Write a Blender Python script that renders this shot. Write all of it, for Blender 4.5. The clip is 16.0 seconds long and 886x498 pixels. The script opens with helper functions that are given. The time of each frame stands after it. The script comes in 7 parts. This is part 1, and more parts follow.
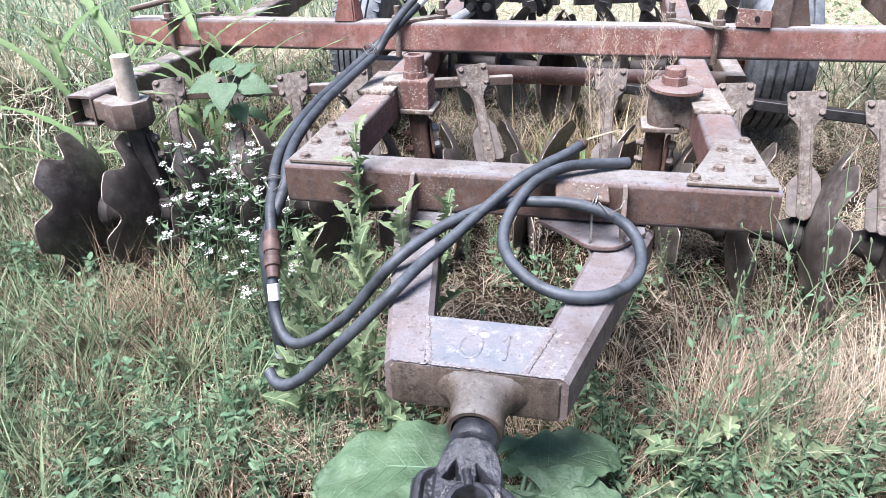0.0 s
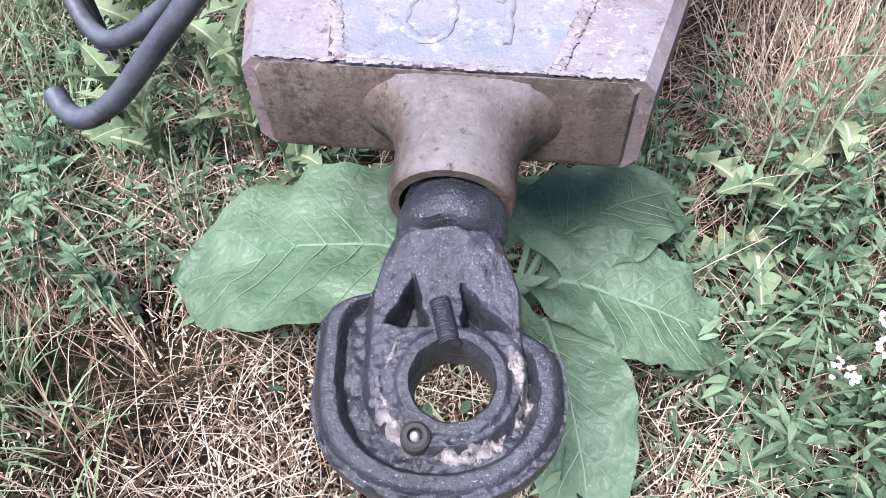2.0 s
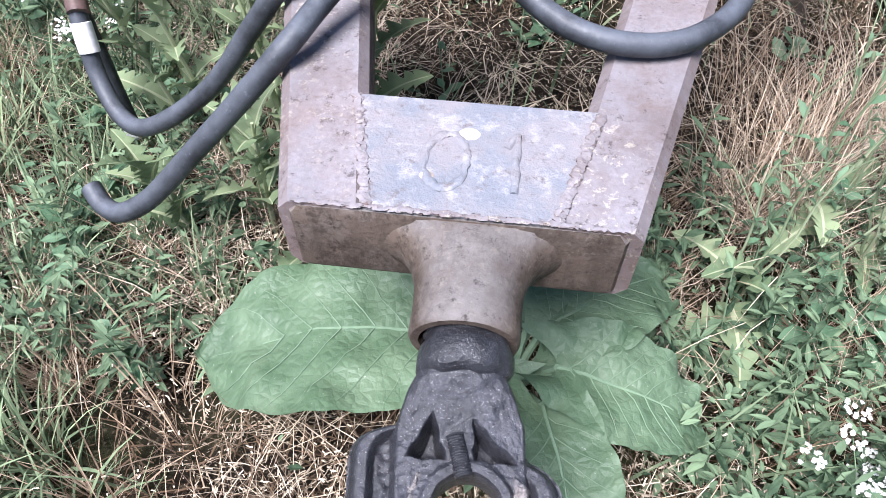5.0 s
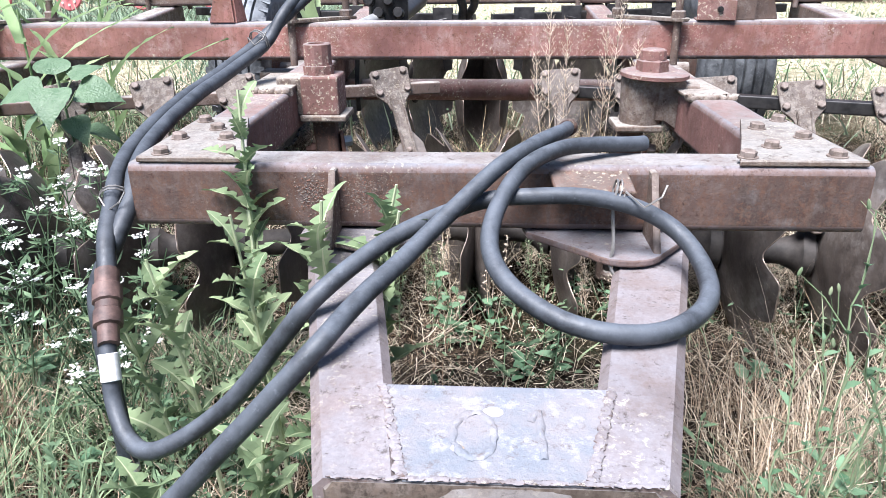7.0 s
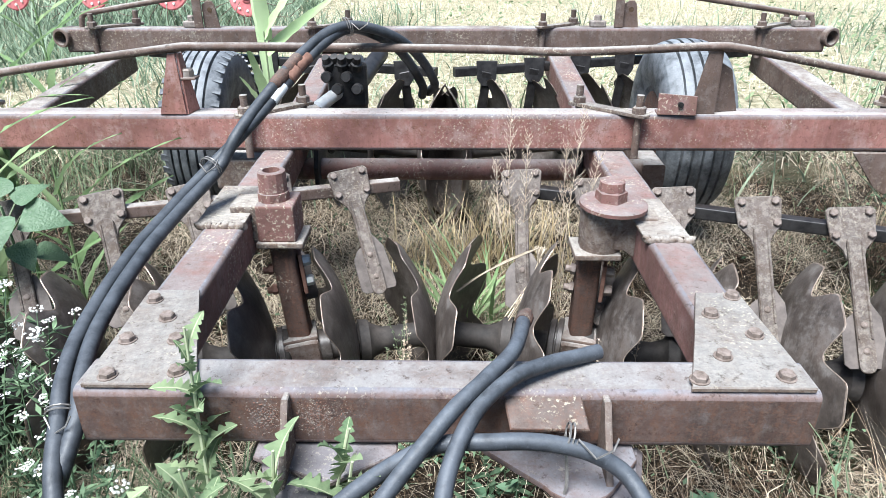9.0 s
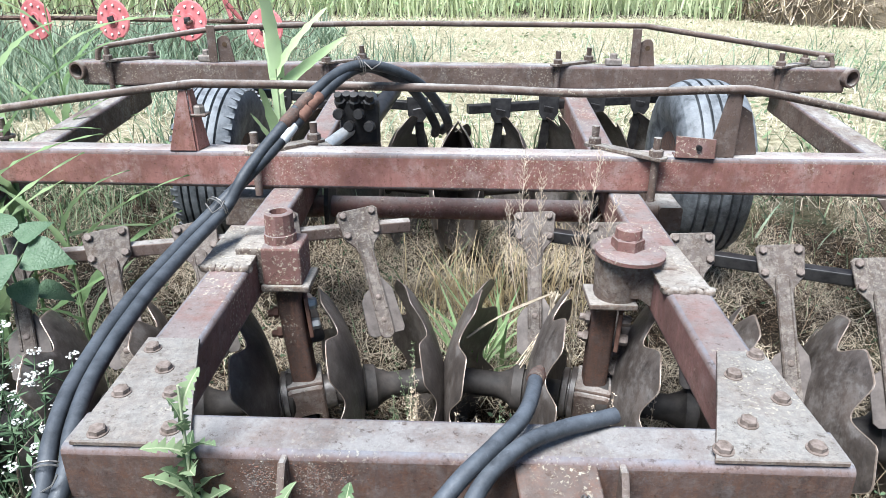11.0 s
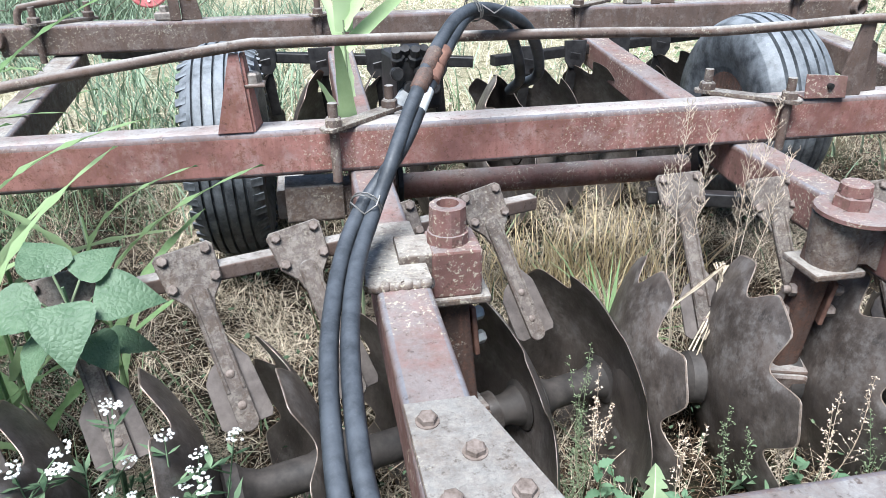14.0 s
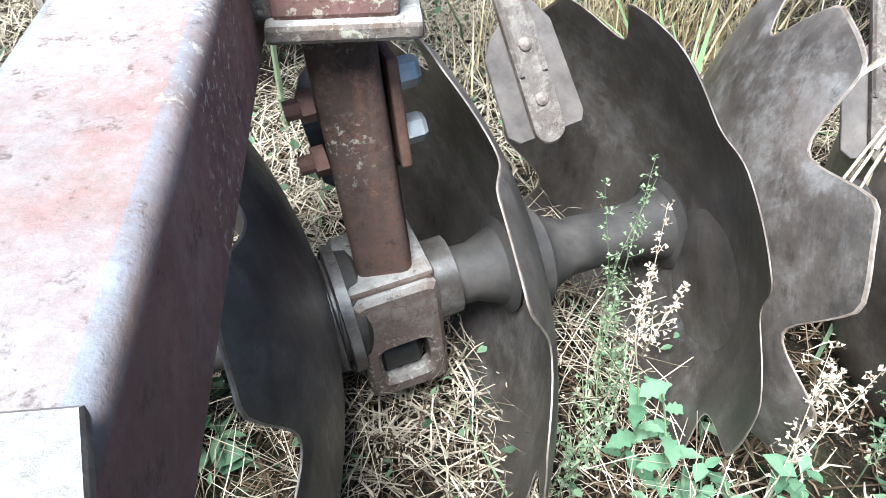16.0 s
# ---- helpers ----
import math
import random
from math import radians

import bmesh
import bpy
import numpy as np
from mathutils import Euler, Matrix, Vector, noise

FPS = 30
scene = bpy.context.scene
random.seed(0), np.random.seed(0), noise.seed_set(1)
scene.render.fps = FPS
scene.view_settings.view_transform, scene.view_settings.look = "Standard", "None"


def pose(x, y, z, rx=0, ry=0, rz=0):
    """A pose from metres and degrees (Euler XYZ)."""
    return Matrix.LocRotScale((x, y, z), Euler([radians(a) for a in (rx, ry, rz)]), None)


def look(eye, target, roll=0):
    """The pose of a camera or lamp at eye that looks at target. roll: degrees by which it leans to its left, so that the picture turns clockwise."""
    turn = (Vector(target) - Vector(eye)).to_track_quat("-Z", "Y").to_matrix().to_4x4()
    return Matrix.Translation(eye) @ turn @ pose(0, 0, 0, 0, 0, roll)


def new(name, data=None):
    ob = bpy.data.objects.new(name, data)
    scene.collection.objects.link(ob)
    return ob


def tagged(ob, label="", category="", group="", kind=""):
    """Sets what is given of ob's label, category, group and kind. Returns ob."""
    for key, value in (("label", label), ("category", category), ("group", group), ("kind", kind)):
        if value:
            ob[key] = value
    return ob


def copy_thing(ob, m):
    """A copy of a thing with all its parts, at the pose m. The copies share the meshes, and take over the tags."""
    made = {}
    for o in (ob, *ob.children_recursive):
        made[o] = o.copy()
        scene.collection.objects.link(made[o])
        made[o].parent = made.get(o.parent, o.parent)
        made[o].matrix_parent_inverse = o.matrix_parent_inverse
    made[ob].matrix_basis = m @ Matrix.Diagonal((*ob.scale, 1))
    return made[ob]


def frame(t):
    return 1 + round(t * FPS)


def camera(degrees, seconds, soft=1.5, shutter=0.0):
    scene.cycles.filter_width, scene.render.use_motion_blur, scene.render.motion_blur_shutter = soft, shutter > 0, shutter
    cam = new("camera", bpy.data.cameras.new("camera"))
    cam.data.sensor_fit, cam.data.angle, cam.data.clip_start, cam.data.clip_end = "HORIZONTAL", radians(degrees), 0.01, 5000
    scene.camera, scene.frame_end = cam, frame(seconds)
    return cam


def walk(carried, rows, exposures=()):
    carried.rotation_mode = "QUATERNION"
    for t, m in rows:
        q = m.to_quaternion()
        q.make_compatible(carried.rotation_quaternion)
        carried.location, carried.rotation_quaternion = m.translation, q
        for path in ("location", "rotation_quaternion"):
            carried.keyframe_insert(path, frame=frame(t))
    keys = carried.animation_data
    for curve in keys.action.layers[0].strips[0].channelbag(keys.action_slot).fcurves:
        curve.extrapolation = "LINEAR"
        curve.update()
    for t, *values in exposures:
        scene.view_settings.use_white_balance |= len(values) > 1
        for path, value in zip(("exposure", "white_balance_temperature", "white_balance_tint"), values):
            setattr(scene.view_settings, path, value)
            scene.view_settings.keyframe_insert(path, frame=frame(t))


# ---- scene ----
cam = camera(64.7, 16.0, soft=0.4)
PATH = [
    (0, (0.237, -1.989, 1.647), (-0.17, -0.276, 0.699), -1.7),
    (0.5, (0.219, -2.058, 1.576), (-0.175, -0.383, 0.556), -1.9),
    (1, (0.194, -1.944, 1.43), (-0.138, -0.334, 0.291), -1.5),
    (1.5, (0.139, -1.529, 1.275), (-0.139, -0.121, -0.118), -1.9),
    (2, (0.088, -1.312, 1.101), (-0.1, -0.108, -0.485), -2.1),
    (2.5, (0.086, -1.297, 1.075), (-0.035, -0.274, -0.639), -1.2),
    (3, (0.059, -1.263, 1.075), (-0.027, -0.312, -0.682), -0.8),
    (3.2, (0.063, -1.247, 1.074), (-0.015, -0.311, -0.692), -0.6),
    (5.3, (0.054, -1.258, 1.279), (-0.12, 0.083, -0.195), 0.1),
    (5.5, (0.047, -1.273, 1.249), (-0.071, 0.186, -0.113), -0.1),
    (6, (0.03, -1.325, 1.208), (0.0, 0.347, 0.113), -0.1),
    (6.5, (-0.017, -1.377, 1.207), (-0.091, 0.409, 0.31), -0.3),
    (7, (-0.008, -1.388, 1.215), (-0.127, 0.454, 0.445), -0.6),
    (7.5, (0.029, -1.31, 1.376), (-0.115, 0.533, 0.613), -0.6),
    (8, (0.05, -1.242, 1.586), (-0.134, 0.563, 0.743), -0.2),
    (8.5, (0.014, -1.217, 1.663), (-0.056, 0.579, 0.786), -0.3),
    (9, (0.019, -1.155, 1.698), (-0.013, 0.648, 0.833), -0.2),
    (9.5, (0.028, -1.118, 1.719), (-0.012, 0.698, 0.882), -0.2),
    (11.8, (0.01, -1.066, 1.716), (-0.075, 0.781, 0.952), 0.1),
    (12, (-0.012, -1.07, 1.711), (-0.104, 0.779, 0.954), -0.1),
    (12.5, (-0.271, -1.072, 1.736), (-0.337, 0.778, 0.977), 0.0),
    (13, (-0.636, -0.967, 1.691), (-0.514, 0.867, 0.904), -0.3),
    (13.5, (-0.762, -0.7, 1.631), (-0.511, 1.098, 0.792), -0.6),
    (14, (-0.856, -0.562, 1.622), (-0.542, 1.194, 0.719), -0.5),
    (14.5, (-0.713, -0.311, 1.493), (-0.442, 1.4, 0.494), -0.8),
    (15, (-0.551, 0.047, 1.193), (-0.304, 1.691, 0.081), 0.2),
    (15.5, (-0.513, 0.213, 1.073), (-0.318, 1.743, -0.2), 0.1),
    (16, (-0.523, 0.25, 1.036), (-0.364, 1.697, -0.336), 0.6),
]
EXPOSURES = [(0, 1.92, 5950, 16), (0.6, 1.98, 5850, 20), (2, 1.95, 5850, 23), (3.2, 2.02, 5700, 21), (5.5, 1.82, 6000, 17), (6.2, 1.92, 6000, 14), (7, 2.03, 6000, 14), (8, 1.91, 5950, 8), (9.5, 1.76, 5900, 7), (12.5, 1.67, 5850, 7), (14.5, 1.70, 5800, 7), (15.0, 1.97, 5750, 4), (15.5, 2.25, 5600, 1), (16, 2.46, 5600, 2)]
walk(cam, [(t, look(eye, target, roll)) for t, eye, target, roll in PATH], EXPOSURES)

# ---- world and light: bright overcast summer day ----
world = bpy.data.worlds.new("world")
scene.world = world
world.use_nodes = True
wn = world.node_tree.nodes
sky = wn.new("ShaderNodeTexSky")
sky.sky_type = "NISHITA"
sky.sun_disc = False
sky.sun_elevation, sky.sun_rotation = radians(64), radians(212)
sky.air_density, sky.dust_density = 1.0, 1.0
wn["Background"].inputs[1].default_value = 0.043
world.node_tree.links.new(sky.outputs[0], wn["Background"].inputs[0])
sun_data = bpy.data.lights.new("sun", "SUN")
sun_data.energy, sun_data.angle, sun_data.color = 3.35, radians(32), (1.0, 0.975, 0.945)
sun = new("sun", sun_data)
sun.matrix_world = look((-1.7, -2.7, 6.6), (0, 0, 0))


# ---- materials ----
class Mat:
    """A small builder of node materials."""

    def __init__(self, name):
        self.m = bpy.data.materials.new(name)
        self.m.use_nodes = True
        self.t = self.m.node_tree
        self.b = self.t.nodes["Principled BSDF"]
        self.pos = self.node("ShaderNodeTexCoord").outputs["Object"]

    def node(self, kind, **kw):
        n = self.t.nodes.new(kind)
        for k, v in kw.items():
            n.inputs[k.replace("_", " ")].default_value = v
        return n

    def link(self, a, b):
        self.t.links.new(a, b)

    def noise(self, scale, detail=5.0, rough=0.6, stretch=None, vec=None):
        n = self.node("ShaderNodeTexNoise", Scale=scale, Detail=detail, Roughness=rough)
        v = vec or self.pos
        if stretch:
            mp = self.node("ShaderNodeMapping")
            mp.inputs["Scale"].default_value = stretch
            self.link(v, mp.inputs[0])
            v = mp.outputs[0]
        self.link(v, n.inputs["Vector"])
        return n.outputs["Fac"]

    def ramp(self, fac, *stops):
        r = self.node("ShaderNodeValToRGB")
        e = r.color_ramp.elements
        while len(e) < len(stops):
            e.new(0.5)
        for el, (p, c) in zip(e, stops):
            el.position = p
            el.color = (*c, 1) if isinstance(c, tuple) else (c, c, c, 1)
        self.link(fac, r.inputs[0])
        return r.outputs[0]

    def mix(self, fac, a, b, mode="MIX"):
        x = self.node("ShaderNodeMix")
        x.data_type, x.blend_type = "RGBA", mode
        for sock, v in ((x.inputs[0], fac), (x.inputs[6], a), (x.inputs[7], b)):
            if isinstance(v, (int, float)):
                sock.default_value = v
            elif isinstance(v, tuple):
                sock.default_value = (*v, 1)
            else:
                self.link(v, sock)
        return x.outputs[2]

    def math(self, op, a, b):
        x = self.node("ShaderNodeMath")
        x.operation = op
        for sock, v in zip(x.inputs, (a, b)):
            if isinstance(v, (int, float)):
                sock.default_value = v
            else:
                self.link(v, sock)
        return x.outputs[0]

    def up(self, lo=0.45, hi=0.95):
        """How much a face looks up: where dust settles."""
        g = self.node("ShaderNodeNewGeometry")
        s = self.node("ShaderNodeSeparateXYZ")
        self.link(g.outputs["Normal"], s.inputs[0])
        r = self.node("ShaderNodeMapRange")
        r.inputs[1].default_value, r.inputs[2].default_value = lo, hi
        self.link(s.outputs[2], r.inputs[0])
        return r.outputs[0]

    def island(self):
        return self.node("ShaderNodeNewGeometry").outputs["Random Per Island"]

    def obrand(self):
        return self.node("ShaderNodeObjectInfo").outputs["Random"]

    def done(self, color, rough=0.7, metal=0.0, bump=None, strength=0.3, dist=0.004, spec=0.4):
        for key, v in (("Base Color", color), ("Roughness", rough), ("Metallic", metal)):
            if isinstance(v, tuple):
                v = (*v, 1)
            if isinstance(v, (int, float, tuple)):
                self.b.inputs[key].default_value = v
            else:
                self.link(v, self.b.inputs[key])
        self.b.inputs["Specular IOR Level"].default_value = spec
        if bump is not None:
            n = self.node("ShaderNodeBump", Strength=strength, Distance=dist)
            self.link(bump, n.inputs["Height"])
            self.link(n.outputs[0], self.b.inputs["Normal"])
        return self.m


def painted_steel(name, paint, rust, dust, dusty=0.8, lichen=0.35, worn=0.5, crust=0.0, even=0.0):
    """Old red paint, faded and rusting, dusty on top, with flaked spots and pale lichen specks."""
    m = Mat(name)
    big, mid, fine = m.noise(4.0, 8, 0.7), m.noise(26, 8, 0.75), m.noise(150, 5, 0.7)
    base = m.mix(m.ramp(big, (0.38, 0.0), (0.60, 1.0)), paint, tuple(c * 0.55 for c in paint))
    # chalky fading
    base = m.mix(m.ramp(m.noise(9, 8, 0.75), (0.50, 0.0), (0.66, 0.6)), base, tuple(0.45 * c + 0.5 * d for c, d in zip(paint, dust)))
    # rain streaks down the sides
    streak = m.noise(5, 6, 0.65, (10, 10, 1.0))
    base = m.mix(m.ramp(streak, (0.46, 0.0), (0.72, 0.7)), base, rust)
    # flaked paint with rust below
    wear = m.ramp(m.math("ADD", m.math("MULTIPLY", mid, 0.6), m.math("MULTIPLY", fine, 0.4)), (0.56 - 0.07 * worn, 0.0), (0.58, 1.0))
    base = m.mix(m.math("MULTIPLY", wear, 0.85), base, rust)
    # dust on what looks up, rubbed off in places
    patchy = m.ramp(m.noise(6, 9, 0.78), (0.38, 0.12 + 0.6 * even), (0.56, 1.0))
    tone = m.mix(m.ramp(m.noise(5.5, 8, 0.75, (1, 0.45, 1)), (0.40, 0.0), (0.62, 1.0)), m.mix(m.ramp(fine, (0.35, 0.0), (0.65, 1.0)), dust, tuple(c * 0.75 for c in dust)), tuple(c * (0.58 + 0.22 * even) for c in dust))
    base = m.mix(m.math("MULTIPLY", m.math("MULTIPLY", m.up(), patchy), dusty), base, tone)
    if crust:
        # dried mud and lichen crust: pale crumbs and dark pits
        grain = m.noise(42, 9, 0.8)
        base = m.mix(m.math("MULTIPLY", m.ramp(grain, (0.49, 0.0), (0.55, 1.0)), crust), base, m.mix(m.ramp(m.noise(90, 4), (0.4, 0.0), (0.6, 1.0)), (0.45, 0.41, 0.35), (0.30, 0.26, 0.22)))
        base = m.mix(m.math("MULTIPLY", m.ramp(grain, (0.40, 1.0), (0.46, 0.0)), crust), base, (0.060, 0.044, 0.036))
    dark = m.ramp(m.noise(45, 8, 0.8), (0.56, 0.0), (0.64, 0.7))
    base = m.mix(dark, base, tuple(c * 0.35 for c in rust))
    # lichen specks in colonies
    spots = m.ramp(m.noise(85, 6, 0.75), (0.56, 0.0), (0.60, 1.0))
    patch = m.ramp(m.noise(2.6, 5, 0.65), (0.49, 0.03), (0.58, 1.0))
    base = m.mix(m.math("MULTIPLY", m.math("MULTIPLY", spots, patch), lichen), base, (0.60, 0.55, 0.42))
    rough = m.ramp(mid, (0.3, 0.5), (0.7, 0.9))
    height = m.math("ADD", m.math("ADD", mid, m.math("MULTIPLY", fine, 0.8)), m.math("MULTIPLY", spots, 0.5))
    return m.done(base, rough, 0.0, height, 0.35 + 0.4 * crust, 0.004 + 0.006 * crust, spec=0.22)


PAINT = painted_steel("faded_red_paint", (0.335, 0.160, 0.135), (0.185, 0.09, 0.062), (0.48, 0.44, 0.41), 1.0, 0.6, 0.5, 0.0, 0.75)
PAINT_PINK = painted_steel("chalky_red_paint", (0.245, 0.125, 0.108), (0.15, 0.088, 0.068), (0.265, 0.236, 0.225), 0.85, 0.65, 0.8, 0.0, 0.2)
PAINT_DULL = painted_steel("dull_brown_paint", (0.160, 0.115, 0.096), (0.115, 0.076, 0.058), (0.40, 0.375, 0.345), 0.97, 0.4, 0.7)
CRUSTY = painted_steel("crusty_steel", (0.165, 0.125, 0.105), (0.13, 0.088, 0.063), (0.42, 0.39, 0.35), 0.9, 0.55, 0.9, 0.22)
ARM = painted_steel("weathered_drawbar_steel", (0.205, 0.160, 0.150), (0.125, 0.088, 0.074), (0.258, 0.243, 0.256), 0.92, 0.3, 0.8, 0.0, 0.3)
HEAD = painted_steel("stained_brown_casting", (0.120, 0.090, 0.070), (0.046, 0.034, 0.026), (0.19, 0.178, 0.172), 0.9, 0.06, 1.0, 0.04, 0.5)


# Dusty brown paint; top paled and face darkened to carry light from above.
FRONT = painted_steel("lit_top_dusted_brown_paint", (0.112, 0.074, 0.063), (0.125, 0.066, 0.045), (0.29, 0.275, 0.265), 0.97, 0.12, 1.0, 0.06, 0.5)
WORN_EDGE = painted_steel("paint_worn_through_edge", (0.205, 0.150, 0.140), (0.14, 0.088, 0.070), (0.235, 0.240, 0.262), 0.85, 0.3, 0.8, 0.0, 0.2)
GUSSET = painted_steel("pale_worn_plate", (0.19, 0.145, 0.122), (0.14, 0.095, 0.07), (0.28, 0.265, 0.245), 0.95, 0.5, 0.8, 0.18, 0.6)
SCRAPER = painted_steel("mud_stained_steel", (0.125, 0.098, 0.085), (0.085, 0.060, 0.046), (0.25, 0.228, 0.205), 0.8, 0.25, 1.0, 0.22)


def make_disc_steel():
    m = Mat("worn_disc_steel")
    big, fine = m.noise(6, 7, 0.7), m.noise(55, 7, 0.75, (1, 1, 0.22))
    c = m.mix(m.ramp(big, (0.38, 0.0), (0.62, 1.0)), (0.045, 0.036, 0.031), (0.112, 0.092, 0.079))
    c = m.mix(m.ramp(fine, (0.52, 0.0), (0.74, 0.35)), c, (0.16, 0.15, 0.145))
    c = m.mix(m.math("MULTIPLY", m.ramp(m.noise(3.0, 8, 0.75), (0.48, 0.0), (0.59, 1.0)), m.ramp(m.noise(24, 8, 0.8), (0.42, 0.05), (0.60, 0.55))), c, (0.20, 0.188, 0.180))
    c = m.mix(m.ramp(m.noise(30, 8, 0.8, (1, 1, 0.6)), (0.54, 0.0), (0.64, 0.6)), c, (0.024, 0.020, 0.018))
    c = m.mix(m.ramp(m.noise(3.2, 4), (0.55, 0.0), (0.74, 0.28)), c, (0.115, 0.072, 0.052))
    return m.done(c, m.ramp(fine, (0.3, 0.32), (0.7, 0.52)), 0.15, m.math("ADD", fine, m.noise(38, 6, 0.75)), 0.28, 0.003, 0.6)


def make_blue_plate():
    m = Mat("bare_grey_plate")
    c = m.mix(m.ramp(m.noise(9, 7, 0.72), (0.40, 0.0), (0.6, 1.0)), (0.215, 0.200, 0.206), (0.160, 0.172, 0.195))
    c = m.mix(m.ramp(m.noise(26, 8, 0.78), (0.52, 0.0), (0.64, 0.65)), c, (0.34, 0.33, 0.345))
    c = m.mix(m.ramp(m.noise(38, 8, 0.8), (0.55, 0.0), (0.64, 0.8)), c, (0.115, 0.095, 0.090))
    return m.done(c, 0.6, 0.0, m.math("ADD", m.noise(60), m.noise(220, 3)), 0.45, 0.004, 0.25)


def make_cast():
    m = Mat("greasy_cast_steel")
    fine = m.noise(170, 5, 0.7)
    c = m.mix(m.ramp(m.noise(14, 7, 0.7), (0.36, 0.0), (0.62, 1.0)), (0.016, 0.017, 0.020), (0.046, 0.048, 0.057))
    c = m.mix(m.ramp(fine, (0.46, 0.0), (0.66, 0.8)), c, (0.013, 0.013, 0.016))
    c = m.mix(m.ramp(m.noise(520, 2), (0.650, 0.0), (0.685, 0.6)), c, (0.38, 0.37, 0.38))
    return m.done(c, m.ramp(fine, (0.3, 0.28), (0.7, 0.52)), 0.12, m.math("ADD", fine, m.noise(34, 6, 0.7)), 0.65, 0.0035, 0.55)


def make_grease():
    m = Mat("caked_grease_and_grit")
    n = m.noise(55, 6, 0.75)
    c = m.mix(m.ramp(n, (0.38, 0.0), (0.54, 1.0)), (0.035, 0.033, 0.036), (0.30, 0.27, 0.25))
    c = m.mix(m.ramp(m.noise(16, 4), (0.50, 0.0), (0.62, 0.85)), c, (0.10, 0.10, 0.115))
    return m.done(c, m.ramp(n, (0.4, 0.25), (0.6, 0.6)), 0.1, n, 0.9, 0.008)


def make_rubber(name, base, dust, top=0.35):
    m = Mat(name)
    n, f = m.noise(11, 7, 0.7), m.noise(120, 5, 0.7)
    c = m.mix(m.ramp(n, (0.40, 0.0), (0.64, 1.0)), base, tuple(0.5 * (a + b) for a, b in zip(base, dust)))
    c = m.mix(m.math("MULTIPLY", m.math("MULTIPLY", m.up(0.2, 0.95), m.ramp(m.noise(17, 6, 0.7), (0.35, 0.2), (0.6, 1.0))), top * 2.4), c, dust)
    c = m.mix(m.ramp(m.noise(70, 6, 0.75), (0.60, 0.0), (0.68, 0.28)), c, tuple(min(1.0, x * 1.6) for x in dust))
    return m.done(c, m.ramp(f, (0.3, 0.42), (0.7, 0.66)), 0.0, m.math("ADD", f, n), 0.35, 0.002)


DISC_STEEL, BARE_PLATE, CAST, GREASE = make_disc_steel(), make_blue_plate(), make_cast(), make_grease()
TYRE = make_rubber("dusty_tyre_rubber", (0.036, 0.039, 0.043), (0.25, 0.265, 0.28), 0.34)
HOSE = make_rubber("weathered_hose_rubber", (0.011, 0.013, 0.016), (0.085, 0.094, 0.108), 0.30)
HOSE_GREY = make_rubber("grey_sun_bleached_hose", (0.020, 0.022, 0.026), (0.100, 0.112, 0.130))


def simple(name, c0, c1, scale=20.0, rough=0.6, metal=0.0, bump=0.2):
    m = Mat(name)
    n = m.noise(scale, 6, 0.65)
    return m.done(m.mix(m.ramp(n, (0.35, 0.0), (0.65, 1.0)), c0, c1), rough, metal, n, bump, 0.003)


BLADE_STEEL = simple("grey_brown_blade", (0.070, 0.057, 0.050), (0.145, 0.120, 0.106), 18, 0.6, 0.1)
DISC_EDGE = simple("worn_bright_edge", (0.20, 0.145, 0.108), (0.42, 0.35, 0.30), 40, 0.4, 0.5)
BOLT = simple("rusty_bolt_steel", (0.17, 0.137, 0.118), (0.34, 0.30, 0.265), 60, 0.6, 0.3)
RUST = simple("orange_rust", (0.125, 0.062, 0.044), (0.215, 0.115, 0.083), 35, 0.85)
POST_STEEL = painted_steel("brown_rusted_post", (0.105, 0.068, 0.055), (0.155, 0.082, 0.058), (0.20, 0.172, 0.155), 0.6, 0.6, 0.9)
COUPLING = simple("dark_red_rusted_steel", (0.060, 0.038, 0.034), (0.150, 0.092, 0.078), 30, 0.6, 0.1, 0.4)
ZINC = simple("zinc_bolt", (0.30, 0.30, 0.29), (0.46, 0.46, 0.44), 40, 0.5, 0.3)
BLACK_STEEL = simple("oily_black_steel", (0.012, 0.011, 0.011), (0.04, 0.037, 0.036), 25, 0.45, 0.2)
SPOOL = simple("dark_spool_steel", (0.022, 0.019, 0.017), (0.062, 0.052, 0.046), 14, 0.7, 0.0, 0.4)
BOLT_DARK = simple("dark_rusty_bolt", (0.10, 0.075, 0.060), (0.23, 0.185, 0.16), 60, 0.7)
WHITE_BAND = simple("white_marking_band", (0.55, 0.55, 0.53), (0.75, 0.75, 0.73), 60, 0.6)
WIRE = simple("tie_wire", (0.16, 0.15, 0.14), (0.32, 0.30, 0.28), 60, 0.5, 0.6)
CHROME = simple("dull_ram_rod", (0.62, 0.62, 0.60), (0.80, 0.80, 0.78), 30, 0.35, 0.6)
RAKE_RED = simple("rake_red_paint", (0.38, 0.085, 0.09), (0.50, 0.18, 0.18), 9, 0.7)
CONE_PIPE = simple("bleached_wooden_stub", (0.34, 0.27, 0.21), (0.55, 0.48, 0.41), 25, 0.85)


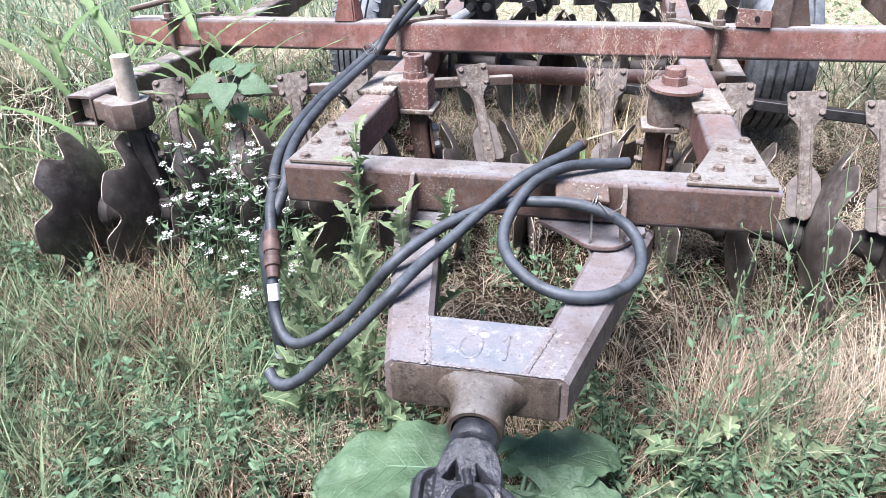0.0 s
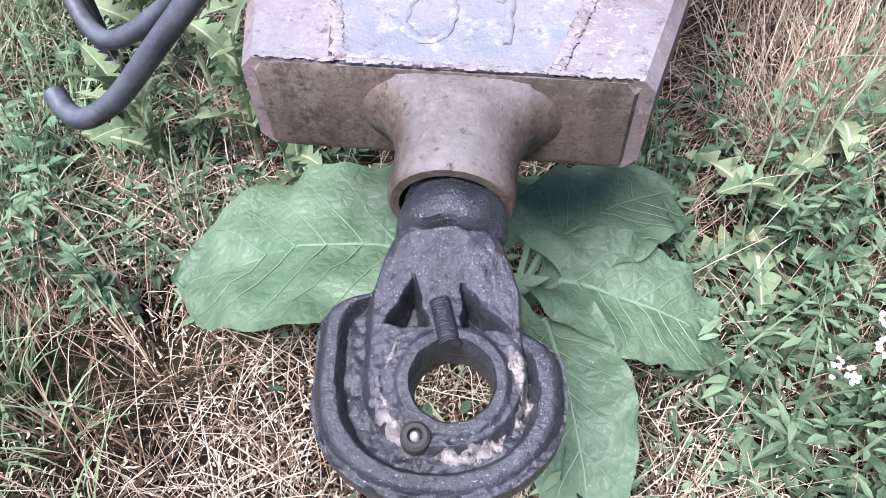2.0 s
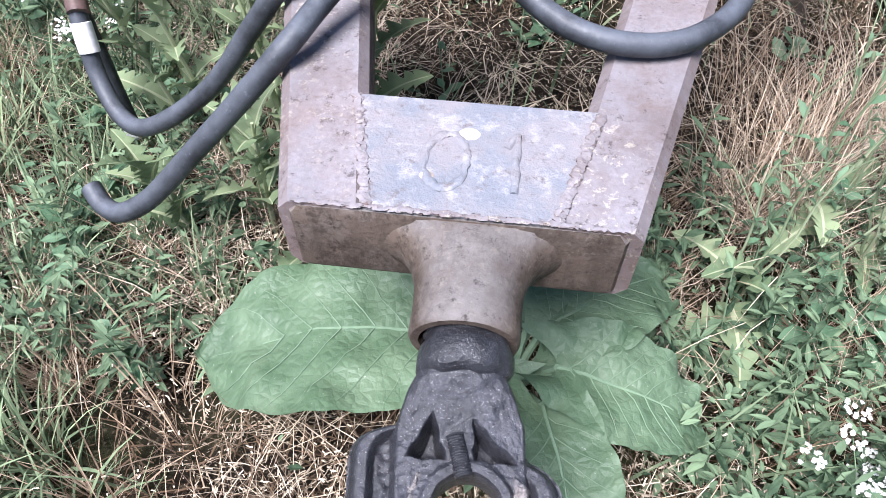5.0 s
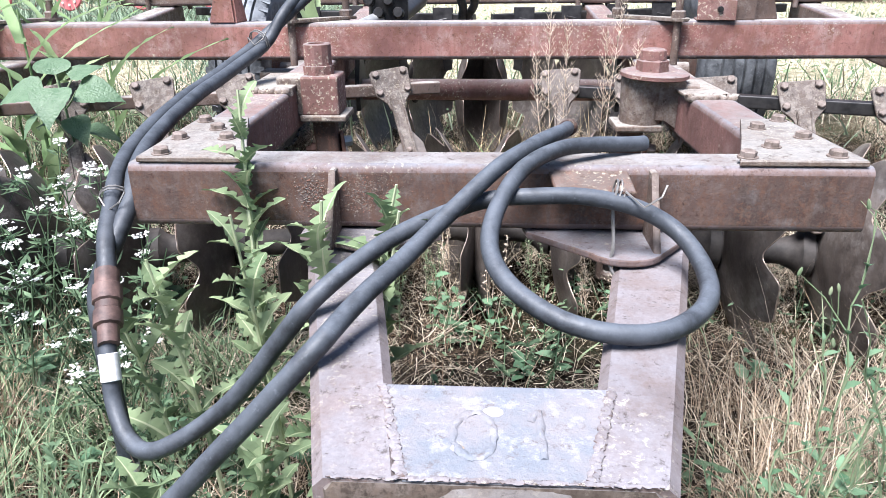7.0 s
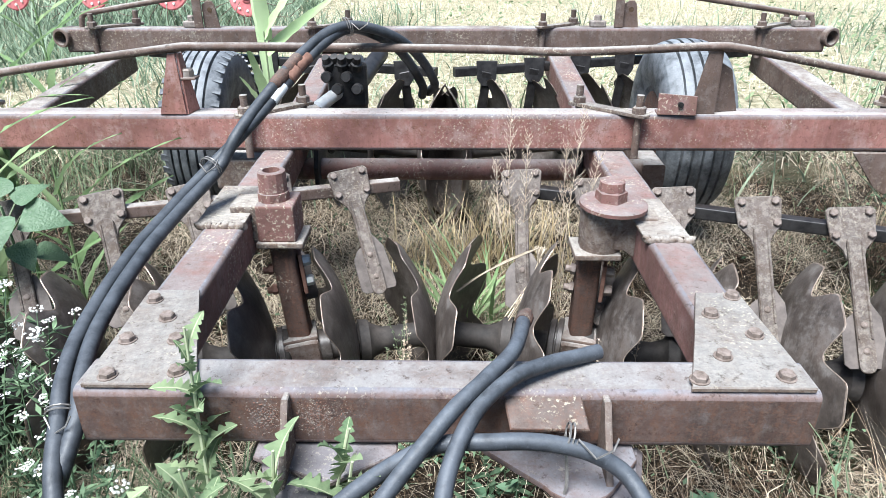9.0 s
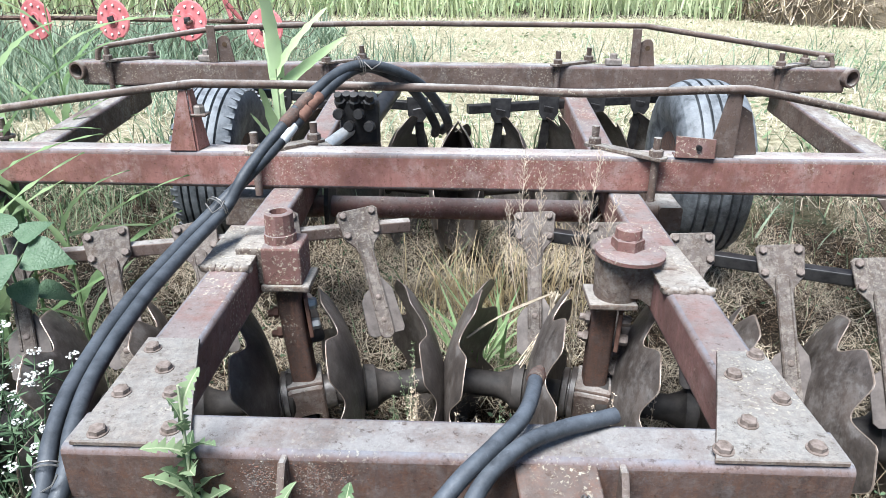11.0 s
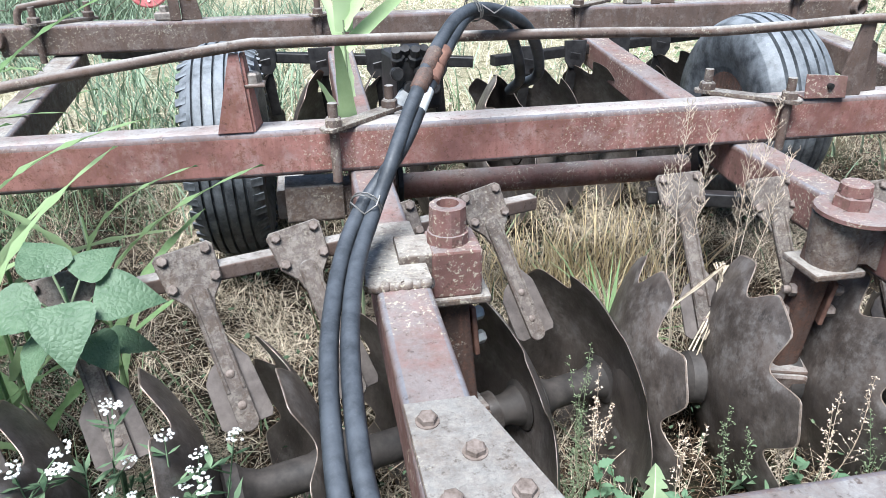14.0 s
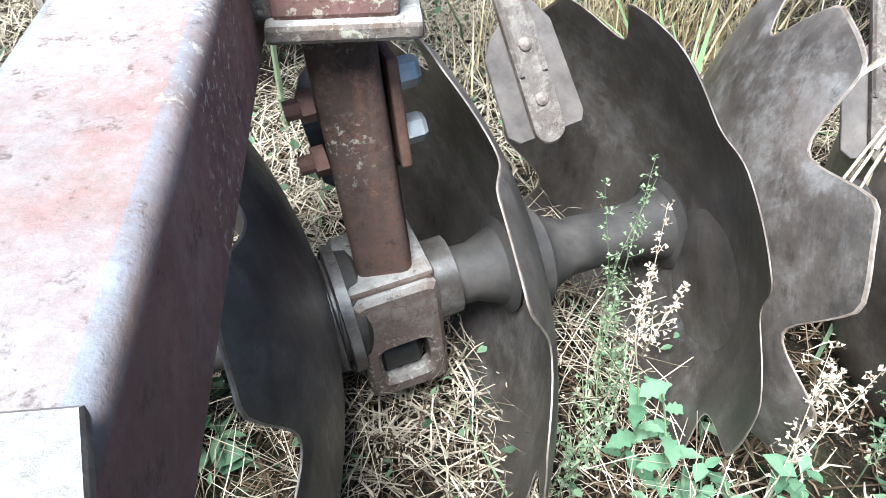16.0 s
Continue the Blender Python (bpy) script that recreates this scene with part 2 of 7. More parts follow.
def leafy(name, dark, light, back=0.35, scale=9.0, rough=0.55, tint=None):
    """Leaves, grass and straw: varied from blade to blade, letting some light through."""
    m = Mat(name)
    vary = m.math("FRACT", m.math("ADD", m.island(), m.obrand()), 0.0)
    c = m.mix(vary, dark, light)
    if tint:
        c = m.mix(m.ramp(m.noise(1.3, 3), (0.42, 0.0), (0.62, 1.0)), c, m.mix(vary, tint[0], tint[1]))
    c = m.mix(m.ramp(m.noise(scale * 6, 3), (0.4, 0.0), (0.7, 0.35)), c, light)
    m.done(c, rough, 0.0, None, spec=0.06)
    tr = m.node("ShaderNodeBsdfTranslucent")
    m.link(c, tr.inputs[0])
    mx = m.node("ShaderNodeMixShader", Fac=back)
    m.link(m.b.outputs[0], mx.inputs[1])
    m.link(tr.outputs[0], mx.inputs[2])
    out = m.t.nodes["Material Output"]
    m.link(mx.outputs[0], out.inputs[0])
    return m.m


GRASS = leafy("green_grass", (0.018, 0.038, 0.018), (0.27, 0.345, 0.20), 0.2)
STRAW = leafy("dry_straw", (0.055, 0.037, 0.023), (0.74, 0.63, 0.475), 0.1)
STRAW_TAN = leafy("tan_standing_grass", (0.085, 0.055, 0.036), (0.52, 0.40, 0.28), 0.15)
STRAW_BROWN = leafy("brown_dead_grass", (0.020, 0.013, 0.009), (0.17, 0.115, 0.072), 0.08)
WEED = leafy("green_weed_leaves", (0.012, 0.030, 0.016), (0.175, 0.25, 0.145), 0.15)
LETTUCE = leafy("prickly_lettuce_leaf", (0.095, 0.150, 0.078), (0.29, 0.355, 0.20), 0.25)
PALE_STEM = leafy("pale_green_stem", (0.12, 0.17, 0.09), (0.26, 0.30, 0.185), 0.15)
MIDRIB = leafy("pale_midrib", (0.30, 0.35, 0.20), (0.44, 0.47, 0.31), 0.15)
GOLDEN = leafy("golden_long_grass", (0.34, 0.25, 0.13), (0.78, 0.64, 0.40), 0.15)
# Pale dry straw, lightened further in place of sun on the far field.
BLEACHED = leafy("bleached_sunlit_field_straw", (0.44, 0.385, 0.265), (0.82, 0.76, 0.58), 0.15)
FLOWER = leafy("white_petals", (0.62, 0.62, 0.58), (0.85, 0.85, 0.80), 0.25)
SEED = leafy("dry_seed_heads", (0.52, 0.40, 0.29), (0.80, 0.68, 0.54), 0.2)
REED_PALE = leafy("pale_reed_leaf", (0.36, 0.50, 0.22), (0.52, 0.64, 0.36), 0.2)
SLIM_LEAF = leafy("toothed_leaf", (0.075, 0.15, 0.08), (0.20, 0.31, 0.19), 0.3)
REED = leafy("tall_grass_leaf", (0.16, 0.26, 0.11), (0.34, 0.44, 0.23), 0.4)
FAR_REED = leafy("pale_far_reeds", (0.30, 0.38, 0.19), (0.68, 0.70, 0.45), 0.2)
MEADOW = leafy("rank_meadow_grass", (0.055, 0.10, 0.06), (0.36, 0.44, 0.31), 0.2)


def burdock_leaf_material():
    m = Mat("broad_green_leaf")
    c = m.mix(m.ramp(m.noise(14, 5), (0.35, 0.0), (0.65, 1.0)), (0.088, 0.150, 0.082), (0.145, 0.215, 0.128))
    c = m.mix(m.ramp(m.noise(160, 2), (0.70, 0.0), (0.74, 0.6)), c, (0.45, 0.47, 0.40))
    net = m.node("ShaderNodeTexVoronoi", Scale=55.0)
    net.feature = "DISTANCE_TO_EDGE"
    m.link(m.pos, net.inputs["Vector"])
    lines = m.ramp(net.outputs["Distance"], (0.0, 0.0), (0.35, 0.4))
    m.done(c, 0.5, 0.0, m.math("ADD", lines, m.math("MULTIPLY", m.noise(30, 5), 1.5)), 0.55, 0.006, 0.35)
    tr = m.node("ShaderNodeBsdfTranslucent")
    m.link(c, tr.inputs[0])
    mx = m.node("ShaderNodeMixShader", Fac=0.25)
    m.link(m.b.outputs[0], mx.inputs[1])
    m.link(tr.outputs[0], mx.inputs[2])
    m.link(mx.outputs[0], m.t.nodes["Material Output"].inputs[0])
    return m.m


BURDOCK = burdock_leaf_material()
VEIN = simple("pale_leaf_vein", (0.13, 0.205, 0.125), (0.175, 0.255, 0.16), 40, 0.6)


def make_soil():
    m = Mat("soil_with_straw_litter")
    big, mid, fine = m.noise(0.9, 4), m.noise(7, 6, 0.7), m.noise(70, 5, 0.75)
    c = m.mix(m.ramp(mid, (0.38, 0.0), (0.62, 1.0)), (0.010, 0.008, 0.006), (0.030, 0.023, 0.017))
    c = m.mix(m.ramp(fine, (0.53, 0.0), (0.66, 1.0)), c, (0.13, 0.10, 0.066))
    c = m.mix(m.ramp(big, (0.5, 0.0), (0.68, 0.45)), c, (0.10, 0.13, 0.05))
    # the mown field behind is covered with bleached chaff
    place = m.node("ShaderNodeNewGeometry")
    axes = m.node("ShaderNodeSeparateXYZ")
    m.link(place.outputs["Position"], axes.inputs[0])
    edge = m.math("ADD", axes.outputs[1], m.math("MULTIPLY", big, 3.0))
    chaff = m.mix(m.ramp(m.noise(11, 8, 0.8), (0.40, 0.0), (0.60, 1.0)), (0.17, 0.155, 0.09), (0.46, 0.41, 0.29))
    field = m.math("MULTIPLY", m.math("MINIMUM", m.math("MAXIMUM", m.math("SUBTRACT", edge, 4.6), 0.0), 1.0), m.math("LESS_THAN", axes.outputs[1], 15.5))
    c = m.mix(field, c, chaff)
    return m.done(c, 0.95, 0.0, m.math("ADD", mid, fine), 0.9, 0.02, 0.04)


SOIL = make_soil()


# ---- building helpers ----
def part(name, bm, material, parent=None, label="", smooth=False):
    """Links a bmesh as one mesh object under a thing or a part."""
    me = bpy.data.meshes.new(name)
    bmesh.ops.recalc_face_normals(bm, faces=bm.faces)
    bm.to_mesh(me)
    bm.free()
    me.materials.append(material)
    if any(p.material_index == 1 for p in me.polygons):
        me.materials.append(WORN_EDGE)
    if smooth:
        me.shade_smooth()
        me.set_sharp_from_angle(angle=radians(38))
    ob = new(name, me)
    if parent is not None:
        ob.parent = parent
    if label:
        tagged(ob, label)
    return ob


def share(ob, m, parent):
    """Another object on the mesh of ob, with its parts, at the pose m."""
    c = copy_thing(ob, m)
    c.parent = parent
    return c


def thing(name, label, category, group="", kind="", at=(0, 0, 0)):
    e = new(name)
    e.location = at
    e.empty_display_size = 0.1
    return tagged(e, label, category, group, kind)


def V(*a):
    return Vector(a)


def frame_of(d, up=(0, 0, 1)):
    """Side and up vectors square to the direction d."""
    d = Vector(d).normalized()
    s = d.cross(Vector(up))
    if s.length < 1e-4:
        s = d.cross(Vector((0, 1, 0)))
    s.normalize()
    return s, s.cross(d).normalized()


def loft(bm, rings, caps=True):
    """Joins rings of equal count with quads."""
    vs = [[bm.verts.new(p) for p in r] for r in rings]
    n = len(vs[0])
    for a, b in zip(vs, vs[1:]):
        for i in range(n):
            bm.faces.new((a[i], a[(i + 1) % n], b[(i + 1) % n], b[i]))
    if caps:
        bm.faces.new(vs[0][::-1])
        bm.faces.new(vs[-1])
    return vs


def rounded(w, h, r, seg=3):
    """Outline of a rectangle with rounded corners, the flats held flat by a point beside each corner."""
    pts = []
    hold = lambda flat: min(0.004, 0.3 * flat)
    ex, ey = hold(w - 2 * r), hold(h - 2 * r)
    for cx, cy, a0 in ((w / 2 - r, h / 2 - r, 0), (-w / 2 + r, h / 2 - r, 90), (-w / 2 + r, -h / 2 + r, 180), (w / 2 - r, -h / 2 + r, 270)):
        arc = [(cx + r * math.cos(radians(a0 + 90 * k / seg)), cy + r * math.sin(radians(a0 + 90 * k / seg))) for k in range(seg + 1)]
        sx, sy = (1 if cx > 0 else -1), (1 if cy > 0 else -1)
        on_side, on_top = (arc[0][0], arc[0][1] - sy * ey), (arc[-1][0] - sx * ex, arc[-1][1])
        if a0 in (90, 270):
            on_side, on_top = (arc[0][0] - sx * ex, arc[0][1]), (arc[-1][0], arc[-1][1] - sy * ey)
        pts += [on_side, *arc, on_top]
    return pts


def beam(bm, p0, p1, w, h, r=0.014, hollow=(False, False), up=(0, 0, 1), steps=8, wob=0.0012, worn=False):
    """A square tube from p0 to p1 (centre line), slightly uneven; open ends show the bore; worn corners take the second material."""
    p0, p1 = Vector(p0), Vector(p1)
    d = p1 - p0
    s, u = frame_of(d, up)
    sec = rounded(w, h, r)
    rings = []
    for k in range(steps + 1):
        c = p0 + d * (k / steps)
        c = c + noise.noise_vector(c * 3.1) * wob
        rings.append([c + s * x + u * y for x, y in sec])
    wall = 0.011

    def bore(c, inward):
        ins = rounded(w - 2 * wall, h - 2 * wall, max(r - wall, 0.003))
        return [[c + s * x + u * y for x, y in ins], [c + inward * 0.25 + s * x + u * y for x, y in ins]]
    dn = d.normalized()
    if hollow[0]:
        a, b = bore(p0, dn)
        rings = [b, a] + rings
    if hollow[1]:
        a, b = bore(p1, -dn)
        rings = rings + [a, b]
    n, before = len(sec), len(bm.faces)
    loft(bm, rings)
    for i, f in enumerate(list(bm.faces)[before:]):
        if worn and len(f.verts) == 4 and i % n % 6 in (1, 2, 3):
            f.material_index = 1


def rod(bm, p0, p1, r0, r1=None, n=12, caps=True):
    p0, p1 = Vector(p0), Vector(p1)
    s, u = frame_of(p1 - p0)
    r1 = r0 if r1 is None else r1
    ring = lambda c, r: [c + (s * math.cos(a) + u * math.sin(a)) * r for a in (2 * math.pi * i / n for i in range(n))]
    loft(bm, [ring(p0, r0), ring(p1, r1)], caps)


def lathe(bm, p0, axis, profile, n=24, up=(0, 0, 1), closed=False):
    """Profile rows (along, radius) turned about the axis through p0."""
    p0, axis = Vector(p0), Vector(axis).normalized()
    s, u = frame_of(axis, up)
    rings = [[p0 + axis * t + (s * math.cos(a) + u * math.sin(a)) * r for a in (2 * math.pi * i / n for i in range(n))] for t, r in profile]
    if closed:
        rings.append(rings[0])
    loft(bm, rings, not closed)


def smooth_path(pts, per=8):
    """Catmull-Rom through the points."""
    pts = [Vector(p) for p in pts]
    ext = [pts[0] * 2 - pts[1]] + pts + [pts[-1] * 2 - pts[-2]]
    out = []
    for i in range(1, len(ext) - 2):
        a, b, c, d = ext[i - 1:i + 3]
        for k in range(per):
            t = k / per
            out.append(0.5 * (2 * b + (c - a) * t + (2 * a - 5 * b + 4 * c - d) * t * t + (3 * b - a - 3 * c + d) * t ** 3))
    out.append(pts[-1])
    return out


def pipe(bm, path, radius, n=10, caps=True):
    """A round tube along a path; radius a number or a function of 0..1."""
    path = [Vector(p) for p in path]
    rings, s = [], None
    for i, p in enumerate(path):
        d = (path[min(i + 1, len(path) - 1)] - path[max(i - 1, 0)]).normalized()
        if s is None:
            s, _ = frame_of(d)
        s = (s - d * s.dot(d)).normalized()
        u = s.cross(d)
        r = radius(i / (len(path) - 1)) if callable(radius) else radius
        rings.append([p + (s * math.cos(a) + u * math.sin(a)) * r for a in (2 * math.pi * k / n for k in range(n))])
    loft(bm, rings, caps)


def plate(bm, outline, n, thick, origin=(0, 0, 0), ux=(1, 0, 0), uy=(0, 1, 0), bevel=0.003):
    """A flat plate: outline in (ux, uy) from the origin, thick along ux x uy."""
    o, ux, uy = Vector(origin), Vector(ux).normalized(), Vector(uy).normalized()
    nz = ux.cross(uy)
    cx = sum(p[0] for p in outline) / len(outline)
    cy = sum(p[1] for p in outline) / len(outline)
    f = lambda p, z, k=1.0: o + ux * (cx + (p[0] - cx) * k) + uy * (cy + (p[1] - cy) * k) + nz * z
    size = max(max(abs(p[0] - cx), abs(p[1] - cy)) for p in outline)
    k = 1 - bevel / size
    loft(bm, [[f(p, 0, k) for p in outline], [f(p, bevel) for p in outline], [f(p, thick - bevel) for p in outline], [f(p, thick, k) for p in outline]])


def box(bm, c, size, m=None, bevel=0.004):
    geo = bmesh.ops.create_cube(bm, size=1.0)
    vs = geo["verts"]
    for v in vs:
        v.co = Vector((v.co.x * size[0], v.co.y * size[1], v.co.z * size[2]))
    if bevel:
        es = list({e for v in vs for e in v.link_edges})
        out = bmesh.ops.bevel(bm, geom=es, offset=bevel, segments=2, affect="EDGES", profile=0.5)
        vs = list({v for f in out["faces"] for v in f.verts} | {v for v in vs if v.is_valid})
    mm = Matrix.Translation(Vector(c)) @ (m.to_4x4() if m else Matrix())
    for v in vs:
        v.co = mm @ v.co


def hexhead(bm, p, axis, r, h, turn=0.0, n=6):
    """A bolt head with its chamfer and a washer under it."""
    p, axis = Vector(p), Vector(axis).normalized()
    s, u = frame_of(axis)
    ring = lambda t, rr, nn=n: [p + axis * t + (s * math.cos(a) + u * math.sin(a)) * rr for a in (turn + 2 * math.pi * i / nn for i in range(nn))]
    loft(bm, [ring(-0.002, r * 1.02), ring(h * 0.8, r), ring(h, r * 0.8)])


def BM():
    return bmesh.new()


def turned(axis, angle):
    return Matrix.Rotation(angle, 3, Vector(axis))


# ---- ground ----
def ground_z(x, y):
    """The field rises gently behind the machine."""
    t = min(max((y - 0.9) / 3.2, 0.0), 1.0)
    z = 0.24 * t * t * (3 - 2 * t) + max(y - 4.1, 0.0) * 0.004
    if abs(x) < 12 and -8 < y < 14:
        z += 0.030 * noise.noise(Vector((x * 1.1, y * 1.1, 0))) + 0.012 * noise.noise(Vector((x * 4.3, y * 4.3, 5)))
    return z


def make_ground():
    def axis(lo, hi, step):
        a = list(np.arange(lo, hi + 1e-6, step))
        out, d = [], step
        p = a[-1]
        while p < 900:
            d *= 1.6
            p += d
            out.append(p)
        left, d, p = [], step, a[0]
        while p > -900:
            d *= 1.6
            p -= d
            left.append(p)
        return left[::-1] + a + out
    xs, ys = axis(-5, 5, 0.11), axis(-4, 9, 0.11)
    verts = [(x, y, ground_z(x, y)) for y in ys for x in xs]
    n = len(xs)
    faces = [(j * n + i, j * n + i + 1, (j + 1) * n + i + 1, (j + 1) * n + i) for j in range(len(ys) - 1) for i in range(n - 1)]
    me = bpy.data.meshes.new("ground")
    me.from_pydata(verts, [], faces)
    me.shade_smooth()
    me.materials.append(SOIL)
    tagged(new("ground", me), "brown field soil covered with straw litter", "ground", kind="structure")


make_ground()

# ---- the disc harrow ----
H = 0.82                      # top of the lower frame tubes
SLOPE = 0.075                 # the frame climbs towards the rear, behind the cross beam
harrow = thing("disc_harrow", "old red-painted trailed disc harrow with rusty notched discs, parked in weeds", "disc harrow")
ANG = radians(14.5)            # each gang is swept back towards the middle by this
ANG_R = radians(11)
LEFT_AXIS, RIGHT_AXIS = V(math.cos(ANG), math.sin(ANG), 0), V(math.cos(ANG_R), -math.sin(ANG_R), 0)


def rise(y):
    return H + SLOPE * max(y - 1.5, 0)


def make_frame():
    b = BM()
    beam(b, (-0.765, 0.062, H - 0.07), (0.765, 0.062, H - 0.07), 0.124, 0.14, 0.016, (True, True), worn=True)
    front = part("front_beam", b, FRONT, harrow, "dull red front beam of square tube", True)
    # scaling rust on the face, either side of a rib
    r = random.Random(17)
    for mat, count, label in ((RUST, 600, "orange rust scale"), (GUSSET, 900, "pale crumbs of rust scale")):
        b = BM()
        for k in range(count):
            mid, wide = r.choice(((-0.372, 0.020), (-0.245, 0.030), (-0.275, 0.024)))
            x, z = r.gauss(mid, wide), r.gauss(H - 0.062, 0.022)
            if abs(x + 0.330) < 0.012 or abs(z - H + 0.07) > 0.05:
                continue
            d = 0.0010 + 0.0036 * r.random() ** 2
            ring = [b.verts.new((x + d * math.cos(a) * r.uniform(0.5, 1.7), 0.002, z + d * math.sin(a) * r.uniform(0.4, 1.5))) for a in (0, 1.3, 2.5, 3.8, 5.0)]
            top = b.verts.new((x + r.uniform(-0.3, 0.3) * d, -0.0006 - 0.16 * d, z + 0.2 * d))
            for i in range(5):
                b.faces.new((ring[i], ring[(i + 1) % 5], top))
        scale = part("rust_scale", b, mat, front, label)
        tagged(scale, label, "", kind="stuff")
    # lower longitudinal tubes, under the cross beams
    for x0, x1, y0, name in ((-0.691, -0.727, 0.127, "side_tube"), (0.665, 0.635, 0.127, "side_tube"), (-2.02, -2.03, 0.62, "outer_tube"), (1.90, 1.90, 0.62, "outer_tube")):
        b = BM()
        ym = 1.60
        xm = x0 + (x1 - x0) * (ym - y0) / (3.2 - y0)
        beam(b, (x0, y0, H - 0.07), (xm, ym, H - 0.07), 0.128, 0.14, 0.014, (y0 > 0.5, False), worn=True)
        beam(b, (xm, ym, H - 0.0705), (x1, 3.25, rise(3.25) - 0.07), 0.128, 0.14, 0.014, (False, True), worn=True)
        part(name, b, PAINT_PINK if y0 < 0.5 else PAINT_DULL, harrow, "", True)
    b = BM()
    beam(b, (-2.39, 1.665, H + 0.075), (2.30, 1.665, H + 0.075), 0.13, 0.15, 0.016, (True, True), steps=16, worn=True)
    part("cross_beam", b, PAINT, harrow, "red cross beam, paint worn and speckled", True)
    b = BM()
    z = rise(3.17) + 0.075
    beam(b, (-2.30, 3.17, z), (2.19, 3.17, z), 0.12, 0.14, 0.016, (True, True), steps=16, worn=True)
    rear = part("rear_beam", b, PAINT_DULL, harrow, "brownish red rear beam with open tube ends", True)
    for x, out in ((-2.31, -0.25), (2.20, 0.35)):
        b = BM()
        lathe(b, (x, 3.15, z + 0.018), V(out, -1, 0), [(-0.06, 0.056), (0.055, 0.056), (0.060, 0.052), (0.060, 0.040), (-0.05, 0.038)], 24)
        part("pivot_sleeve", b, PAINT_DULL, rear, "short open pipe welded to the beam end", True)


make_frame()


def make_gussets():
    """Corner plates on the front beam, each bolted down."""
    left = [(-0.745, 0.004), (-0.505, 0.004), (-0.548, 0.135), (-0.630, 0.40), (-0.758, 0.40)]
    right = [(0.50, 0.004), (0.752, 0.004), (0.736, 0.40), (0.628, 0.40), (0.565, 0.2)]
    bolts_l = [(-0.70, 0.03), (-0.56, 0.045), (-0.715, 0.165), (-0.605, 0.165), (-0.66, 0.26), (-0.723, 0.345)]
    bolts_r = [(0.523, 0.03), (0.704, 0.04), (0.60, 0.115), (0.70, 0.2), (0.63, 0.29), (0.711, 0.377)]
    for o, bolts in ((left, bolts_l), (right, bolts_r)):
        b = BM()
        plate(b, o, 0, 0.013, (0, 0, H + 0.001))
        g = part("gusset_plate", b, GUSSET, harrow, "worn corner plate, paint gone")
        for i, (x, y) in enumerate(bolts):
            b = BM()
            rod(b, (x, y, H + 0.012), (x, y, H + 0.0165), 0.021, n=14)
            hexhead(b, (x, y, H + 0.016), (0.04, -0.03, 1), 0.017, 0.013, 0.4 * i)
            part("bolt", b, BOLT_DARK, g)


make_gussets()


